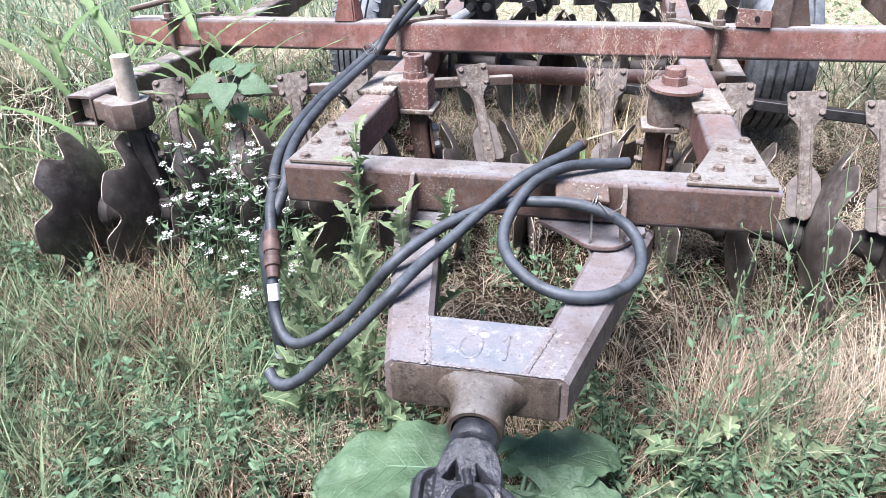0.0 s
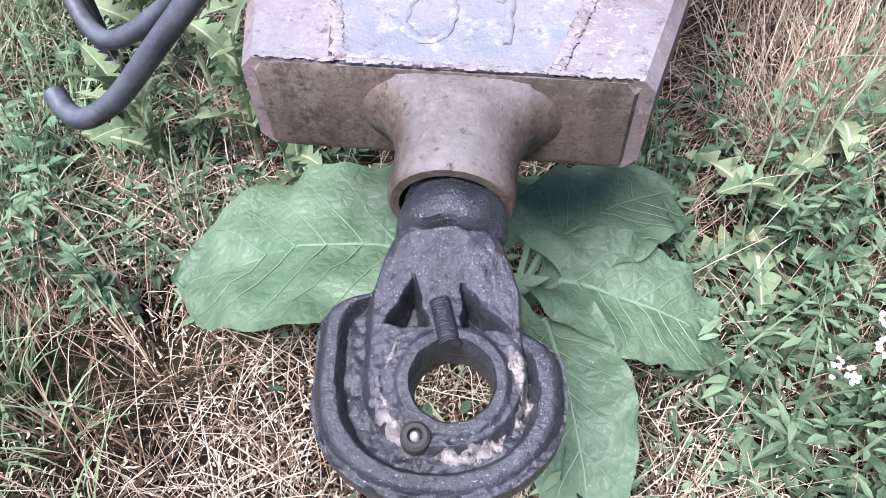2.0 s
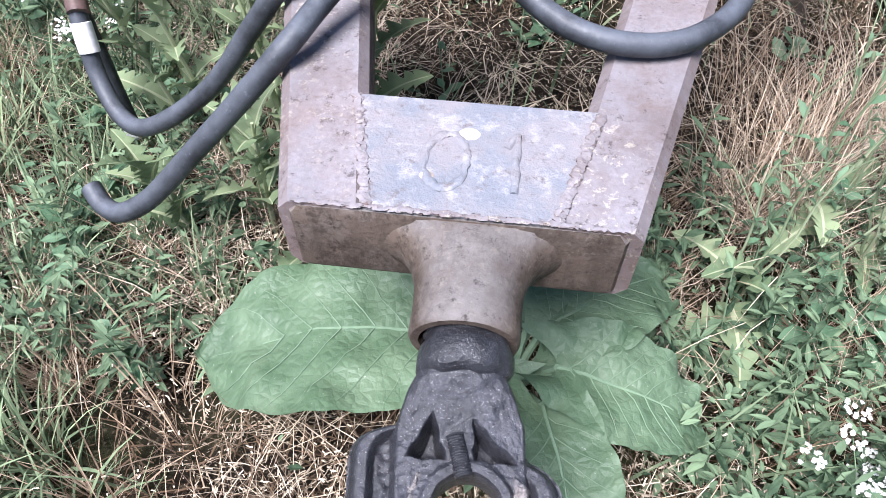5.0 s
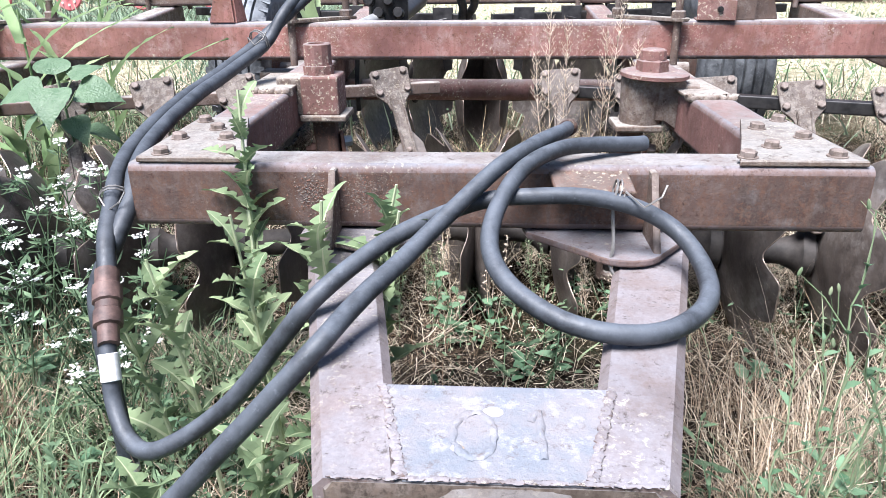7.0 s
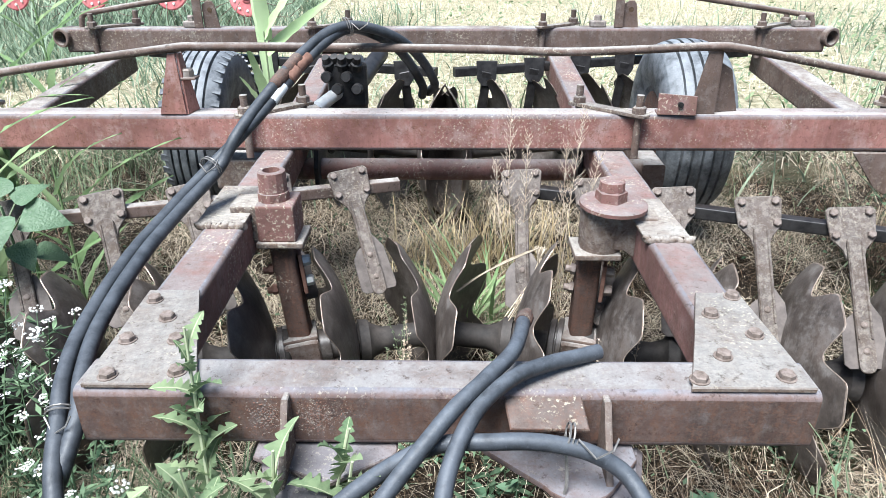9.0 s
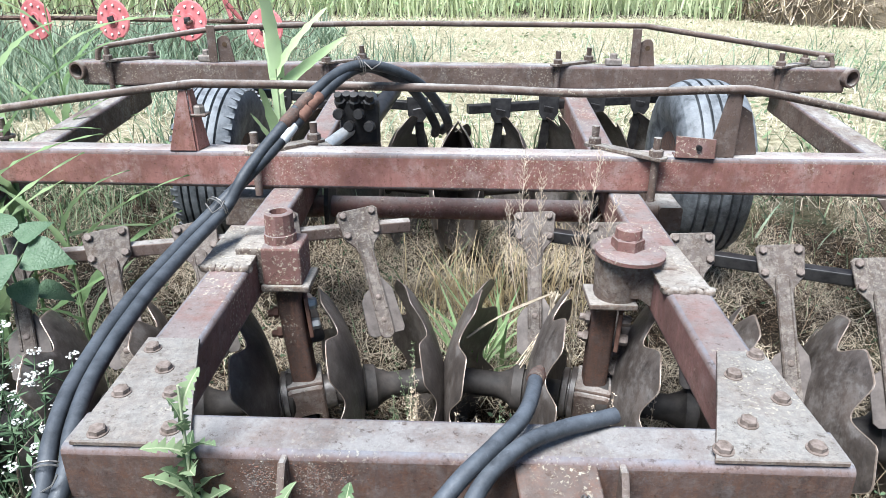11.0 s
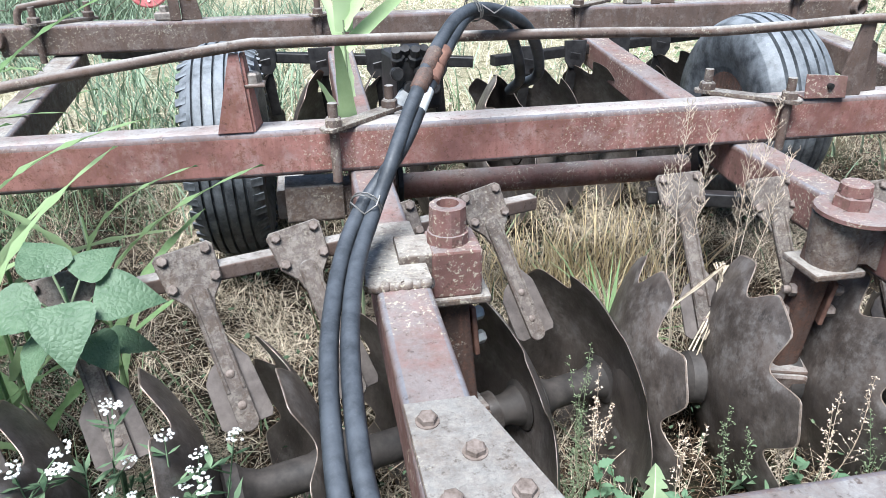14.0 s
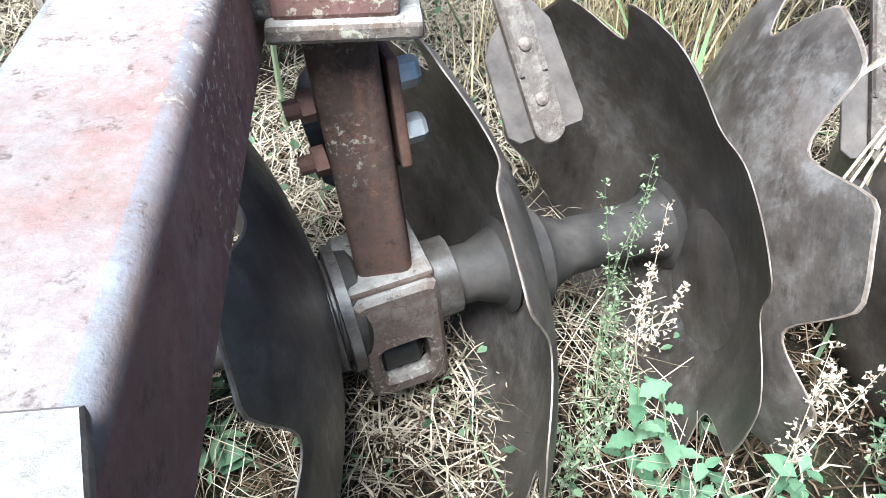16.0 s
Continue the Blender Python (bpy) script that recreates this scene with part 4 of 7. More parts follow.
            part("cap_nut", b, PAINT_PINK, post, "heavy hexagon cap nut")
            b = BM()
            box(b, (top.x + 0.01, top.y, 0.70), (0.15, 0.15, 0.022), None, 0.006)
            part("collar_plate", b, CRUSTY, post)
        else:
            sx = 1 if x > 0 else -1
            xo = -2.02 if sx < 0 else 1.90
            b = BM()
            lathe(b, (top.x, top.y, 0), (0, 0, 1), [(0.70, 0.10), (0.71, 0.105), (0.80, 0.105), (0.81, 0.10)], 8)
            beam(b, (xo, 0.70, 0.755), (top.x, top.y, 0.755), 0.10, 0.095, 0.01)
            part("socket_box", b, PAINT_DULL, post, "", True)
            b = BM()
            lathe(b, (top.x, top.y, 0), (0.02, 0, 1), [(0.80, 0.044), (1.00, 0.041), (1.004, 0.034)], 16)
            part("stub_pipe", b, CONE_PIPE, post, "bleached pale stub standing in the socket", True)


make_posts()


def bar_point(side, x):
    d = x - MID
    if side > 0:
        return V(x, 1.375 - 0.35 * (d - 0.36), 0.732)
    return V(x, 1.385 - 0.30 * (abs(d) - 0.36), 0.735)


def make_scrapers():
    for side in (-1, 1):
        x0, x1 = MID + side * 0.165, MID + side * 2.0
        if side > 0:
            x0 = MID + 0.22
        b = BM()
        beam(b, bar_point(side, x0), bar_point(side, x1), 0.045, 0.045, 0.005, steps=10)
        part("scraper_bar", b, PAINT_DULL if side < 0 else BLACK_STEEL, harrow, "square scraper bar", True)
        if side < 0:
            xs = [-0.385, -0.665, -0.945, -1.225, -1.505, -1.785]
        else:
            xs = [0.280, 0.545, 0.810, 1.075, 1.345, 1.615]
        for x in xs:
            p = bar_point(side, x)
            s = thing("scraper", "", "")
            s.parent = harrow
            tagged(s, "crusted scraper arm with a square blade")
            ax = LEFT_AXIS if side < 0 else RIGHT_AXIS
            low = p + (V(0.105, -0.19, -0.30) if side < 0 else V(0.0, -0.25, -0.335))
            dn = (low - p).normalized()
            uy = -dn
            ux = (ax - uy * ax.dot(uy)).normalized()
            nz = ux.cross(uy)
            if nz.y > 0:
                nz = -nz
            o = p + nz * 0.026
            ux2 = uy.cross(nz)
            b = BM()
            plate(b, [(-0.078, 0.06), (-0.066, 0.072), (0.066, 0.072), (0.078, 0.06), (0.070, -0.035), (0.036, -0.075), (0.027, -0.105), (-0.027, -0.105), (-0.036, -0.075), (-0.070, -0.035)], 0, 0.012, o, ux2, uy, 0.003)
            part("clamp_plate", b, SCRAPER, s)
            for bx in (-0.055, 0.055):
                for by in (-0.025, 0.052):
                    b = BM()
                    hexhead(b, o + ux2 * bx + uy * by + nz * 0.012, nz, 0.014, 0.014, bx * 9)
                    part("bolt", b, BOLT_DARK, s)
            L = (low - p).length
            b = BM()
            arm = rounded(0.052, L + 0.03, 0.024, 5)
            plate(b, [(x_, y_ - (L + 0.03) / 2 - 0.03) for x_, y_ in arm], 0, 0.010, o + nz * 0.012, ux2, uy, 0.003)
            # raised edges of the pressed arm
            for k in (-1, 1):
                pipe(b, [o + nz * 0.022 + ux2 * k * 0.020 - uy * (0.05 + (L - 0.10) * t) for t in (0, 0.5, 1)], 0.005, 6)
            part("arm", b, SCRAPER, s)
            b = BM()
            bl = [(-0.066, -L - 0.03), (-0.05, -L - 0.045), (0.062, -L - 0.045), (0.07, -L - 0.03), (0.06, -L + 0.12), (0.03, -L + 0.17), (-0.045, -L + 0.12), (-0.064, -L + 0.09)]
            plate(b, bl, 0, 0.007, o + nz * 0.002, ux2, uy, 0.002)
            part("blade", b, BLADE_STEEL, s)
            for t in (0.0, 0.085):
                b = BM()
                lathe(b, o + nz * 0.021 - uy * (L - 0.01 - t), nz, [(0, 0.012), (0.004, 0.010), (0.007, 0.004)], 10)
                part("rivet", b, BOLT_DARK, s)


make_scrapers()


# ---- wheels and axle ----
def make_wheel(x, y, z, R, W, lugs):
    w = thing("wheel", "", "")
    w.parent = harrow
    tagged(w, "wide dusty implement wheel with ribbed tyre")
    b = BM()
    prof = []
    hw = W / 2
    # tread with grooves, rounded shoulders, sidewalls
    grooves = (-0.62, -0.31, 0.0, 0.31, 0.62)
    for k in range(-44, 45):
        u = k / 44
        r = R - 0.045 * abs(u) ** 2.6
        if any(abs(u - g) < 0.035 for g in grooves):
            r -= 0.018
        prof.append((u * hw * 0.90, r))
    side = [(0.97, R - 0.085), (1.0, R - 0.13), (0.97, R - 0.18), (0.88, R - 0.215), (0.86, R - 0.235)]
    prof = [(-a * hw, r) for a, r in side[::-1]] + prof + [(a * hw, r) for a, r in side]
    prof += [(0.8 * hw, R - 0.26), (-0.8 * hw, R - 0.26)]
    n = 96
    lathe(b, (x, y, z), (1, 0, 0), prof, n, (0, 0, 1), True)
    part("tyre", b, TYRE, w, "worn ribbed tyre, grey with dust", True)
    # lug blocks across the shoulders
    first = None
    for i in range(lugs):
        a = 2 * math.pi * i / lugs
        for k in (-1, 1):
            e = Matrix.Rotation(a, 3, "X")
            m4 = (Matrix.Translation(V(x + k * hw * 0.84, y, z) + e @ V(0, 0, R - 0.037)) @ (e @ Matrix.Rotation(k * radians(24), 3, "Y")).to_4x4())
            if first is None:
                b = BM()
                box(b, (0, 0, 0), (0.046, 0.030, 0.010), None, 0)
                first = part("tread_block", b, TYRE, w)
                first.matrix_local = m4
            else:
                share(first, m4, w)
    b = BM()
    lathe(b, (x, y, z), (1, 0, 0), [(-0.8 * hw, R - 0.25), (-0.8 * hw, R - 0.235), (-0.74 * hw, R - 0.235), (-0.7 * hw, R - 0.27), (-0.2 * hw, R - 0.28), (-0.15 * hw, 0.05), (-0.5 * hw, 0.05), (-0.5 * hw, 0.0)], 36)
    lathe(b, (x, y, z), (1, 0, 0), [(0.8 * hw, R - 0.25), (0.8 * hw, R - 0.235), (0.74 * hw, R - 0.235), (0.7 * hw, R - 0.27), (0.2 * hw, R - 0.28), (0.15 * hw, 0.05), (0.5 * hw, 0.05), (0.5 * hw, 0.0)], 36)
    part("rim", b, POST_STEEL, w, "rusty steel rim", True)
    for i in range(6):
        a = 2 * math.pi * i / 6
        for k in (-1, 1):
            b = BM()
            hexhead(b, (x + k * hw * 0.2, y + 0.10 * math.cos(a), z + 0.10 * math.sin(a)), (k, 0, 0), 0.014, 0.02)
            part("wheel_nut", b, BOLT, w)


WY, WZ, WR = 2.42, 0.655, 0.445
make_wheel(-1.235, WY, WZ, WR, 0.29, 40)
make_wheel(1.175, WY, WZ + 0.035, WR, 0.35, 0)


def make_axle():
    b = BM()
    rod(b, (-0.66, 1.86, 0.655), (0.62, 1.86, 0.65), 0.048, n=20)
    part("axle_tube", b, PAINT_PINK, harrow, "rusty round axle tube", True)
    for x, k in ((-0.60, -1), (0.56, 1)):
        b = BM()
        plate(b, [(-0.09, -0.07), (0.09, -0.07), (0.10, 0.05), (0.05, 0.17), (-0.05, 0.17), (-0.10, 0.05)], 0, 0.02, (x, 1.86, 0.64), (0, 1, 0), (0, 0, 1))
        part("axle_cheek", b, BLACK_STEEL, harrow)
    for x, wx in ((-0.98, -1.12), (0.90, 1.0)):
        b = BM()
        beam(b, (x, 1.80, 0.64), (x, WY + 0.02, WZ), 0.10, 0.11, 0.012)
        rod(b, (x, WY, WZ), (wx + (-0.05 if x < 0 else 0.05), WY, WZ), 0.045, n=14)
        part("wheel_arm", b, PAINT_DULL, harrow, "", True)
        b = BM()
        rod(b, (x, 1.86, 0.655), ((-0.64 if x < 0 else 0.60), 1.86, 0.65), 0.046, n=16)
        part("axle_stub", b, PAINT_DULL, harrow, "", True)


make_axle()


# ---- rails, clamps, rear gangs, hydraulics ----
def make_rail(path, r, label):
    b = BM()
    pipe(b, smooth_path(path, 6), r, 10)
    rail = part("rail", b, PAINT_DULL, harrow, label, True)
    return rail


make_rail([(-2.36, 1.60, 1.02), (-1.86, 1.62, 1.122), (-1.13, 1.62, 1.224), (-0.95, 1.62, 1.234), (-0.44, 1.62, 1.232), (0.10, 1.62, 1.224), (0.43, 1.62, 1.214), (0.72, 1.62, 1.222), (1.0, 1.62, 1.234), (1.15, 1.62, 1.222), (1.67, 1.62, 1.123), (2.28, 1.60, 1.01)], 0.0165, "bent brown guard rail of steel pipe")
make_rail([(-2.22, 3.17, 1.09), (-2.20, 3.17, 1.155), (-2.12, 3.17, 1.178), (-1.50, 3.17, 1.275), (-1.38, 3.17, 1.285), (-0.64, 3.17, 1.312), (0.2, 3.17, 1.315), (0.97, 3.17, 1.312), (1.10, 3.17, 1.30), (2.02, 3.17, 1.165), (2.10, 3.17, 1.15), (2.13, 3.17, 1.08)], 0.0165, "brown guard rail of steel pipe above the rear beam")


def make_rail_posts():
    # left: a tapered folded plate with a short bolted tab
    b = BM()
    plate(b, [(-0.062, 0), (0.045, 0), (0.028, 0.24), (0.0, 0.24)], 0, 0.010, (-1.105, 1.612, H + 0.15), (1, 0, 0), (0, 0.06, 1))
    plate(b, [(0, 0), (0.085, 0), (0.03, 0.24), (0, 0.24)], 0, 0.010, (-1.062, 1.612, H + 0.15), (0.2, 1, 0), (-0.06, 0.06, 1))
    rp = part("rail_post", b, PAINT, harrow)
    b = BM()
    plate(b, [(-0.005, -0.03), (0.075, -0.03), (0.075, 0.03), (-0.005, 0.03)], 0, 0.010, (-1.085, 1.645, H + 0.285))
    part("post_tab", b, PAINT_DULL, rp)
    b = BM()
    hexhead(b, (-1.045, 1.645, H + 0.295), (0, 0, 1), 0.024, 0.032)
    part("bolt", b, BOLT, rp)
    # right: a leaning angle with a bent tab
    b = BM()
    plate(b, [(-0.045, 0), (0.055, 0), (0.05, 0.26), (0.005, 0.26)], 0, 0.012, (1.0, 1.63, H + 0.15), (1, 0, 0), (0, 0, 1))
    plate(b, [(-0.02, 0), (0.09, 0), (0.02, 0.26), (-0.015, 0.26)], 0, 0.012, (1.05, 1.64, H + 0.15), (0.25, 1, 0), (0, 0, 1))
    plate(b, [(0.0, 0), (0.12, 0), (0.07, 0.17), (0.02, 0.20)], 0, 0.012, (1.045, 1.66, H + 0.15), (1, 0.2, 0), (0, 0, 1))
    rp = part("rail_post", b, PAINT_DULL, harrow)
    b = BM()
    plate(b, [(-0.075, 0), (0.075, 0), (0.075, 0.075), (-0.075, 0.085)], 0, 0.009, (0.90, 1.60, H + 0.152), (1, -0.1, 0), (0, 0.15, 1))
    plate(b, [(-0.075, 0), (0.075, 0), (0.075, 0.06), (-0.075, 0.06)], 0, 0.009, (0.90, 1.60, H + 0.151), (1, -0.1, 0), (0.1, 1, 0))
    t = part("bent_tab", b, PAINT_PINK, rp)
    b = BM()
    rod(b, (0.91, 1.585, H + 0.195), (0.91, 1.612, H + 0.195), 0.011, n=12)
    part("hole_rivet", b, BLACK_STEEL, t)
    # the rear beam's posts
    zr = rise(3.17) + 0.145
    for x in (0.97, -1.5):
        b = BM()
        plate(b, [(-0.02, 0), (0.03, 0), (0.03, 1.30 - zr), (-0.02, 1.30 - zr)], 0, 0.012, (x, 3.13, zr), (1, 0, 0), (0, 0, 1))
        plate(b, [(0.03, 0), (0.125, 0), (0.105, 0.13), (0.09, 0.15), (0.06, 0.15), (0.03, 0.13)], 0, 0.012, (x, 3.15, zr), (1, 0, 0), (0, 0, 1))
        p = part("rail_post", b, PAINT_DULL, harrow)
        b = BM()
        rod(b, (x + 0.075, 3.137, zr + 0.10), (x + 0.075, 3.151, zr + 0.10), 0.015, n=14)
        part("hole", b, STRAW_BROWN, p)


make_rail_posts()


def make_clamp(x0, y0, x1, y1, top, parent, drop=0.17):
    """A strap plate with two long bolts that clamps a cross beam to a tube."""
    b = BM()
    d = V(x1 - x0, y1 - y0, 0)
    L = d.length
    d.normalize()
    n = V(-d.y, d.x, 0)
    w = 0.028
    plate(b, [(-0.035, -w), (L + 0.035, -w), (L + 0.045, 0), (L + 0.035, w), (-0.035, w), (-0.045, 0)], 0, 0.013, (x0, y0, top), d, n)
    c = part("clamp_strap", b, CRUSTY, parent)
    for x, y in ((x0, y0), (x1, y1)):
        b = BM()
        rod(b, (x, y, top - drop), (x, y, top + 0.085), 0.0155, n=12)
        hexhead(b, (x, y, top + 0.013), (0, 0, 1), 0.028, 0.028, x * 7)
        part("clamp_bolt", b, PAINT_DULL, c, "", True)


for args in ((-0.815, 1.575, -0.62, 1.76), (0.745, 1.575, 0.54, 1.76), (-2.12, 1.575, -1.94, 1.76), (2.0, 1.575, 1.81, 1.76)):
    make_clamp(*args, H + 0.152, harrow)
for x0, x1 in ((-0.82, -0.63), (0.53, 0.73), (-2.12, -1.92), (1.80, 2.0)):
    make_clamp(x0, 3.095, x1, 3.25, rise(3.17) + 0.147, harrow)
for x in (-1.55, 0.86, 2.05):
    b = BM()
    box(b, (x, 3.16, rise(3.17) + 0.165), (0.09, 0.06, 0.035), None, 0.006)
    hexhead(b, (x, 3.16, rise(3.17) + 0.183), (0, 0, 1), 0.022, 0.03)
    part("clip", b, BOLT, harrow)


def make_side_plate():
    """Doubler welded on the left side tube beside the bearing post, and a seam on the right one."""
    b = BM()
    plate(b, [(-0.785, 0.828), (-0.632, 0.828), (-0.64, 1.16), (-0.795, 1.16)], 0, 0.014, (0, 0, H - 0.001))
    part("doubler_plate", b, CRUSTY, harrow, "welded doubler plate, crusted")
    b = BM()
    plate(b, [(0.585, 0.74), (0.725, 0.74), (0.71, 1.06), (0.575, 1.06)], 0, 0.009, (0, 0, H - 0.001))
    part("doubler_plate", b, CRUSTY, harrow)
    for x0, x1, y, in ((-0.785, -0.632, 0.823), (0.585, 0.725, 0.735)):
        b = BM()
        pts = [V(x0 + (x1 - x0) * k / 24, y + 0.003 * math.sin(k * 1.7), H + 0.003) for k in range(25)]
        pipe(b, smooth_path([q + noise.noise_vector(q * 60) * 0.005 for q in pts], 3), lambda t: 0.013 + 0.006 * noise.noise(Vector((t * 14, x0, 0))), 10)
        part("weld_seam", b, CRUSTY, harrow, "", True)
    b = BM()
    beam(b, (-0.99, 1.70, 0.70), (-0.80, 1.70, 0.70), 0.12, 0.13, 0.01, (True, False))
    part("cross_stub", b, CRUSTY, harrow, "", True)
    # bits on the right end: a foot under the cross beam
    b = BM()
    plate(b, [(-0.09, 0), (0.12, 0), (0.12, -0.16), (0.08, -0.18), (0.03, -0.15)], 0, 0.012, (1.72, 1.60, H), (1, 0, 0), (0, 0, 1))
    part("foot_plate", b, PAINT_DULL, harrow)


make_side_plate()


def make_rear_gangs():
    """The rear gangs: bars, scrapers and discs half hidden behind the frame."""
    for side in (-1, 1):
        axis = V(math.cos(ANG), math.sin(ANG) * side, 0)
        for k in range(5):
            x = MID + side * (0.12 + 0.275 * k)
            p = V(x, 2.62 + 0.30 * 0.275 * k, 0.50)
            yaw = math.degrees(math.atan2(axis.y, axis.x)) + (180 if side < 0 else 0)
            share(first_disc[0], pose(p.x, p.y, p.z, 0, 0, yaw) @ pose(0, 0, 0, 23 * k + 5 * side), harrow)
            b = BM()
            out = axis * side
            lathe(b, p, out, [(-0.012, 0.07), (0.012, 0.07), (0.03, 0.046), (0.25, 0.046), (0.28, 0.06)] if k < 4 else [(0, 0.06), (0.05, 0.04)], 14)
            part("spool", b, SPOOL, harrow, "", True)
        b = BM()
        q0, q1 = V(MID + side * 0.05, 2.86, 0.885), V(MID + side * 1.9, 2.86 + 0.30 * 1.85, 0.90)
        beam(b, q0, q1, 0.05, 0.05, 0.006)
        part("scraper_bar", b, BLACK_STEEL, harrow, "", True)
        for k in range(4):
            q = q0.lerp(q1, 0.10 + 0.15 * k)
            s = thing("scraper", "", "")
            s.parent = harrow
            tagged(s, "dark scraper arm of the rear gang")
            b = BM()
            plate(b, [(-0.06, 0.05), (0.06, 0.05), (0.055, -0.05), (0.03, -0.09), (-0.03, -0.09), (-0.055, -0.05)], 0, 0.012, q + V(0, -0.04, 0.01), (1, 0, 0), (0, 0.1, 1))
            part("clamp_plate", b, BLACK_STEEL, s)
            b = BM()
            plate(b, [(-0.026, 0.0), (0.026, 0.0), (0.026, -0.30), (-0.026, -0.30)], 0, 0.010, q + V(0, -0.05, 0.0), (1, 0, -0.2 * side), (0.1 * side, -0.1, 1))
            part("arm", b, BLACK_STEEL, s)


make_rear_gangs()


def make_hydraulics():
    ram = thing("hydraulic_ram", "", "")
    ram.parent = harrow
    tagged(ram, "oily black hydraulic ram with a pale rod")
    b = BM()
    box(b, (-0.49, 2.16, 0.985), (0.18, 0.22, 0.21), turned((0, 0, 1), 0.2), 0.018)
    for k in range(5):
        lathe(b, (-0.55 + 0.03 * k, 2.06 + 0.02 * (k % 2), 1.065), (0.1 * k - 0.2, -0.7, 1), [(0, 0.028), (0.035, 0.028), (0.04, 0.02), (0.07, 0.018)], 8)
    for k in range(4):
        hexhead(b, (-0.56 + 0.045 * k, 2.045, 1.03 - 0.055 * (k % 2)), (0, -1, 0.15), 0.026, 0.05, n=10)
    part("valve_block", b, BLACK_STEEL, ram, "black oily valve block with fittings")
    b = BM()
    rod(b, (-0.47, 2.20, 0.93), (-0.40, 2.85, 0.99), 0.045, n=18)
    part("cylinder", b, BLACK_STEEL, ram, "", True)
    b = BM()
    rod(b, (-0.52, 2.06, 0.955), (-0.595, 1.86, 0.925), 0.029, n=16)
    part("piston_rod", b, CHROME, ram, "pale piston rod", True)
    b = BM()
    box(b, (-0.62, 1.83, 0.92), (0.11, 0.07, 0.05), turned((0, 0, 1), -0.25), 0.012)
    part("fork", b, CRUSTY, ram)


make_hydraulics()


# ---- hydraulic hoses ----
def hose(name, label, pts, r, mat, per=10):
    b = BM()
    path = smooth_path(pts, per)
    path = [p + noise.noise_vector(p * 7) * 0.0025 for p in path]
    pipe(b, path, r, 12)
    h = thing(name, label, "hose", "hydraulic hoses on the harrow")
    part("tube", b, mat, h, "", True)
    return h, path


def sleeve(parent, name, p0, p1, prof, mat, label="", n=12):
    b = BM()
    d = Vector(p1) - Vector(p0)
    L = d.length
    lathe(b, p0, d, [(a * L, r) for a, r in prof], n)
    return part(name, b, mat, parent, label, n > 8)


RH = 0.0192
DOWN = [(-0.785, 0.97, 0.945), (-0.848, 0.79, 0.885), (-0.878, 0.57, 0.848), (-0.882, 0.37, 0.815), (-0.875, 0.22, 0.785), (-0.852, 0.105, 0.758), (-0.828, 0.02, 0.722), (-0.80, -0.07, 0.68), (-0.772, -0.14, 0.63)]
ha, pa = hose("hydraulic_hose", "black rubber hose running over the beams to a rusty coupling",
              [(-0.13, 2.02, 0.95), (-0.125, 1.90, 1.03), (-0.20, 1.75, 1.19), (-0.30, 1.62, 1.285), (-0.385, 1.55, 1.31), (-0.47, 1.42, 1.265), (-0.585, 1.23, 1.145), (-0.665, 1.09, 1.06)] + DOWN, RH, HOSE)
OFF = V(0.042, 0.010, 0.010)
hb, pb = hose("hydraulic_hose", "second black rubber hose strapped beside the first one",
              [(-0.10, 2.04, 0.96), (-0.07, 1.86, 1.05), (-0.15, 1.70, 1.21), (-0.27, 1.585, 1.30), (-0.40, 1.52, 1.322), (-0.51, 1.38, 1.265), (-0.62, 1.19, 1.145), (-0.69, 1.05, 1.05)] + [tuple(V(*p) + OFF * (1 if i < 7 else 0.3) - V(0, 0, 0.02) * (i > 6)) for i, p in enumerate(DOWN[:-1])] + [(-0.815, -0.12, 0.58), (-0.80, -0.16, 0.48), (-0.79, -0.18, 0.38), (-0.785, -0.19, 0.28), (-0.78, -0.195, 0.20)], RH, HOSE)
sleeve(hb, "end_fitting", (-0.7805, -0.1945, 0.205), (-0.779, -0.196, 0.165), [(0, 0.018), (0.1, 0.0205), (0.7, 0.0205), (0.75, 0.012), (1, 0.011)], ZINC, "pale end fitting")
sleeve(ha, "crimp", (-0.535, 1.315, 1.21), (-0.56, 1.275, 1.18), [(0, 0.020), (0.1, 0.026), (0.9, 0.026), (1, 0.020)], RUST, "rusty crimp fitting")
sleeve(ha, "crimp", (-0.50, 1.37, 1.243), (-0.535, 1.315, 1.21), [(0, 0.018), (0.1, 0.023), (0.5, 0.021), (0.9, 0.024), (1, 0.020)], RUST)
sleeve(ha, "marking_band", (-0.572, 1.252, 1.163), (-0.605, 1.196, 1.123), [(0, 0.0200), (0.02, 0.0208), (0.98, 0.0208), (1, 0.0200)], WHITE_BAND, "white marking band")
sleeve(hb, "crimp", (-0.53, 1.345, 1.245), (-0.60, 1.225, 1.167), [(0, 0.019), (0.05, 0.023), (0.45, 0.023), (0.5, 0.019), (0.6, 0.024), (0.95, 0.024), (1, 0.019)], POST_STEEL)
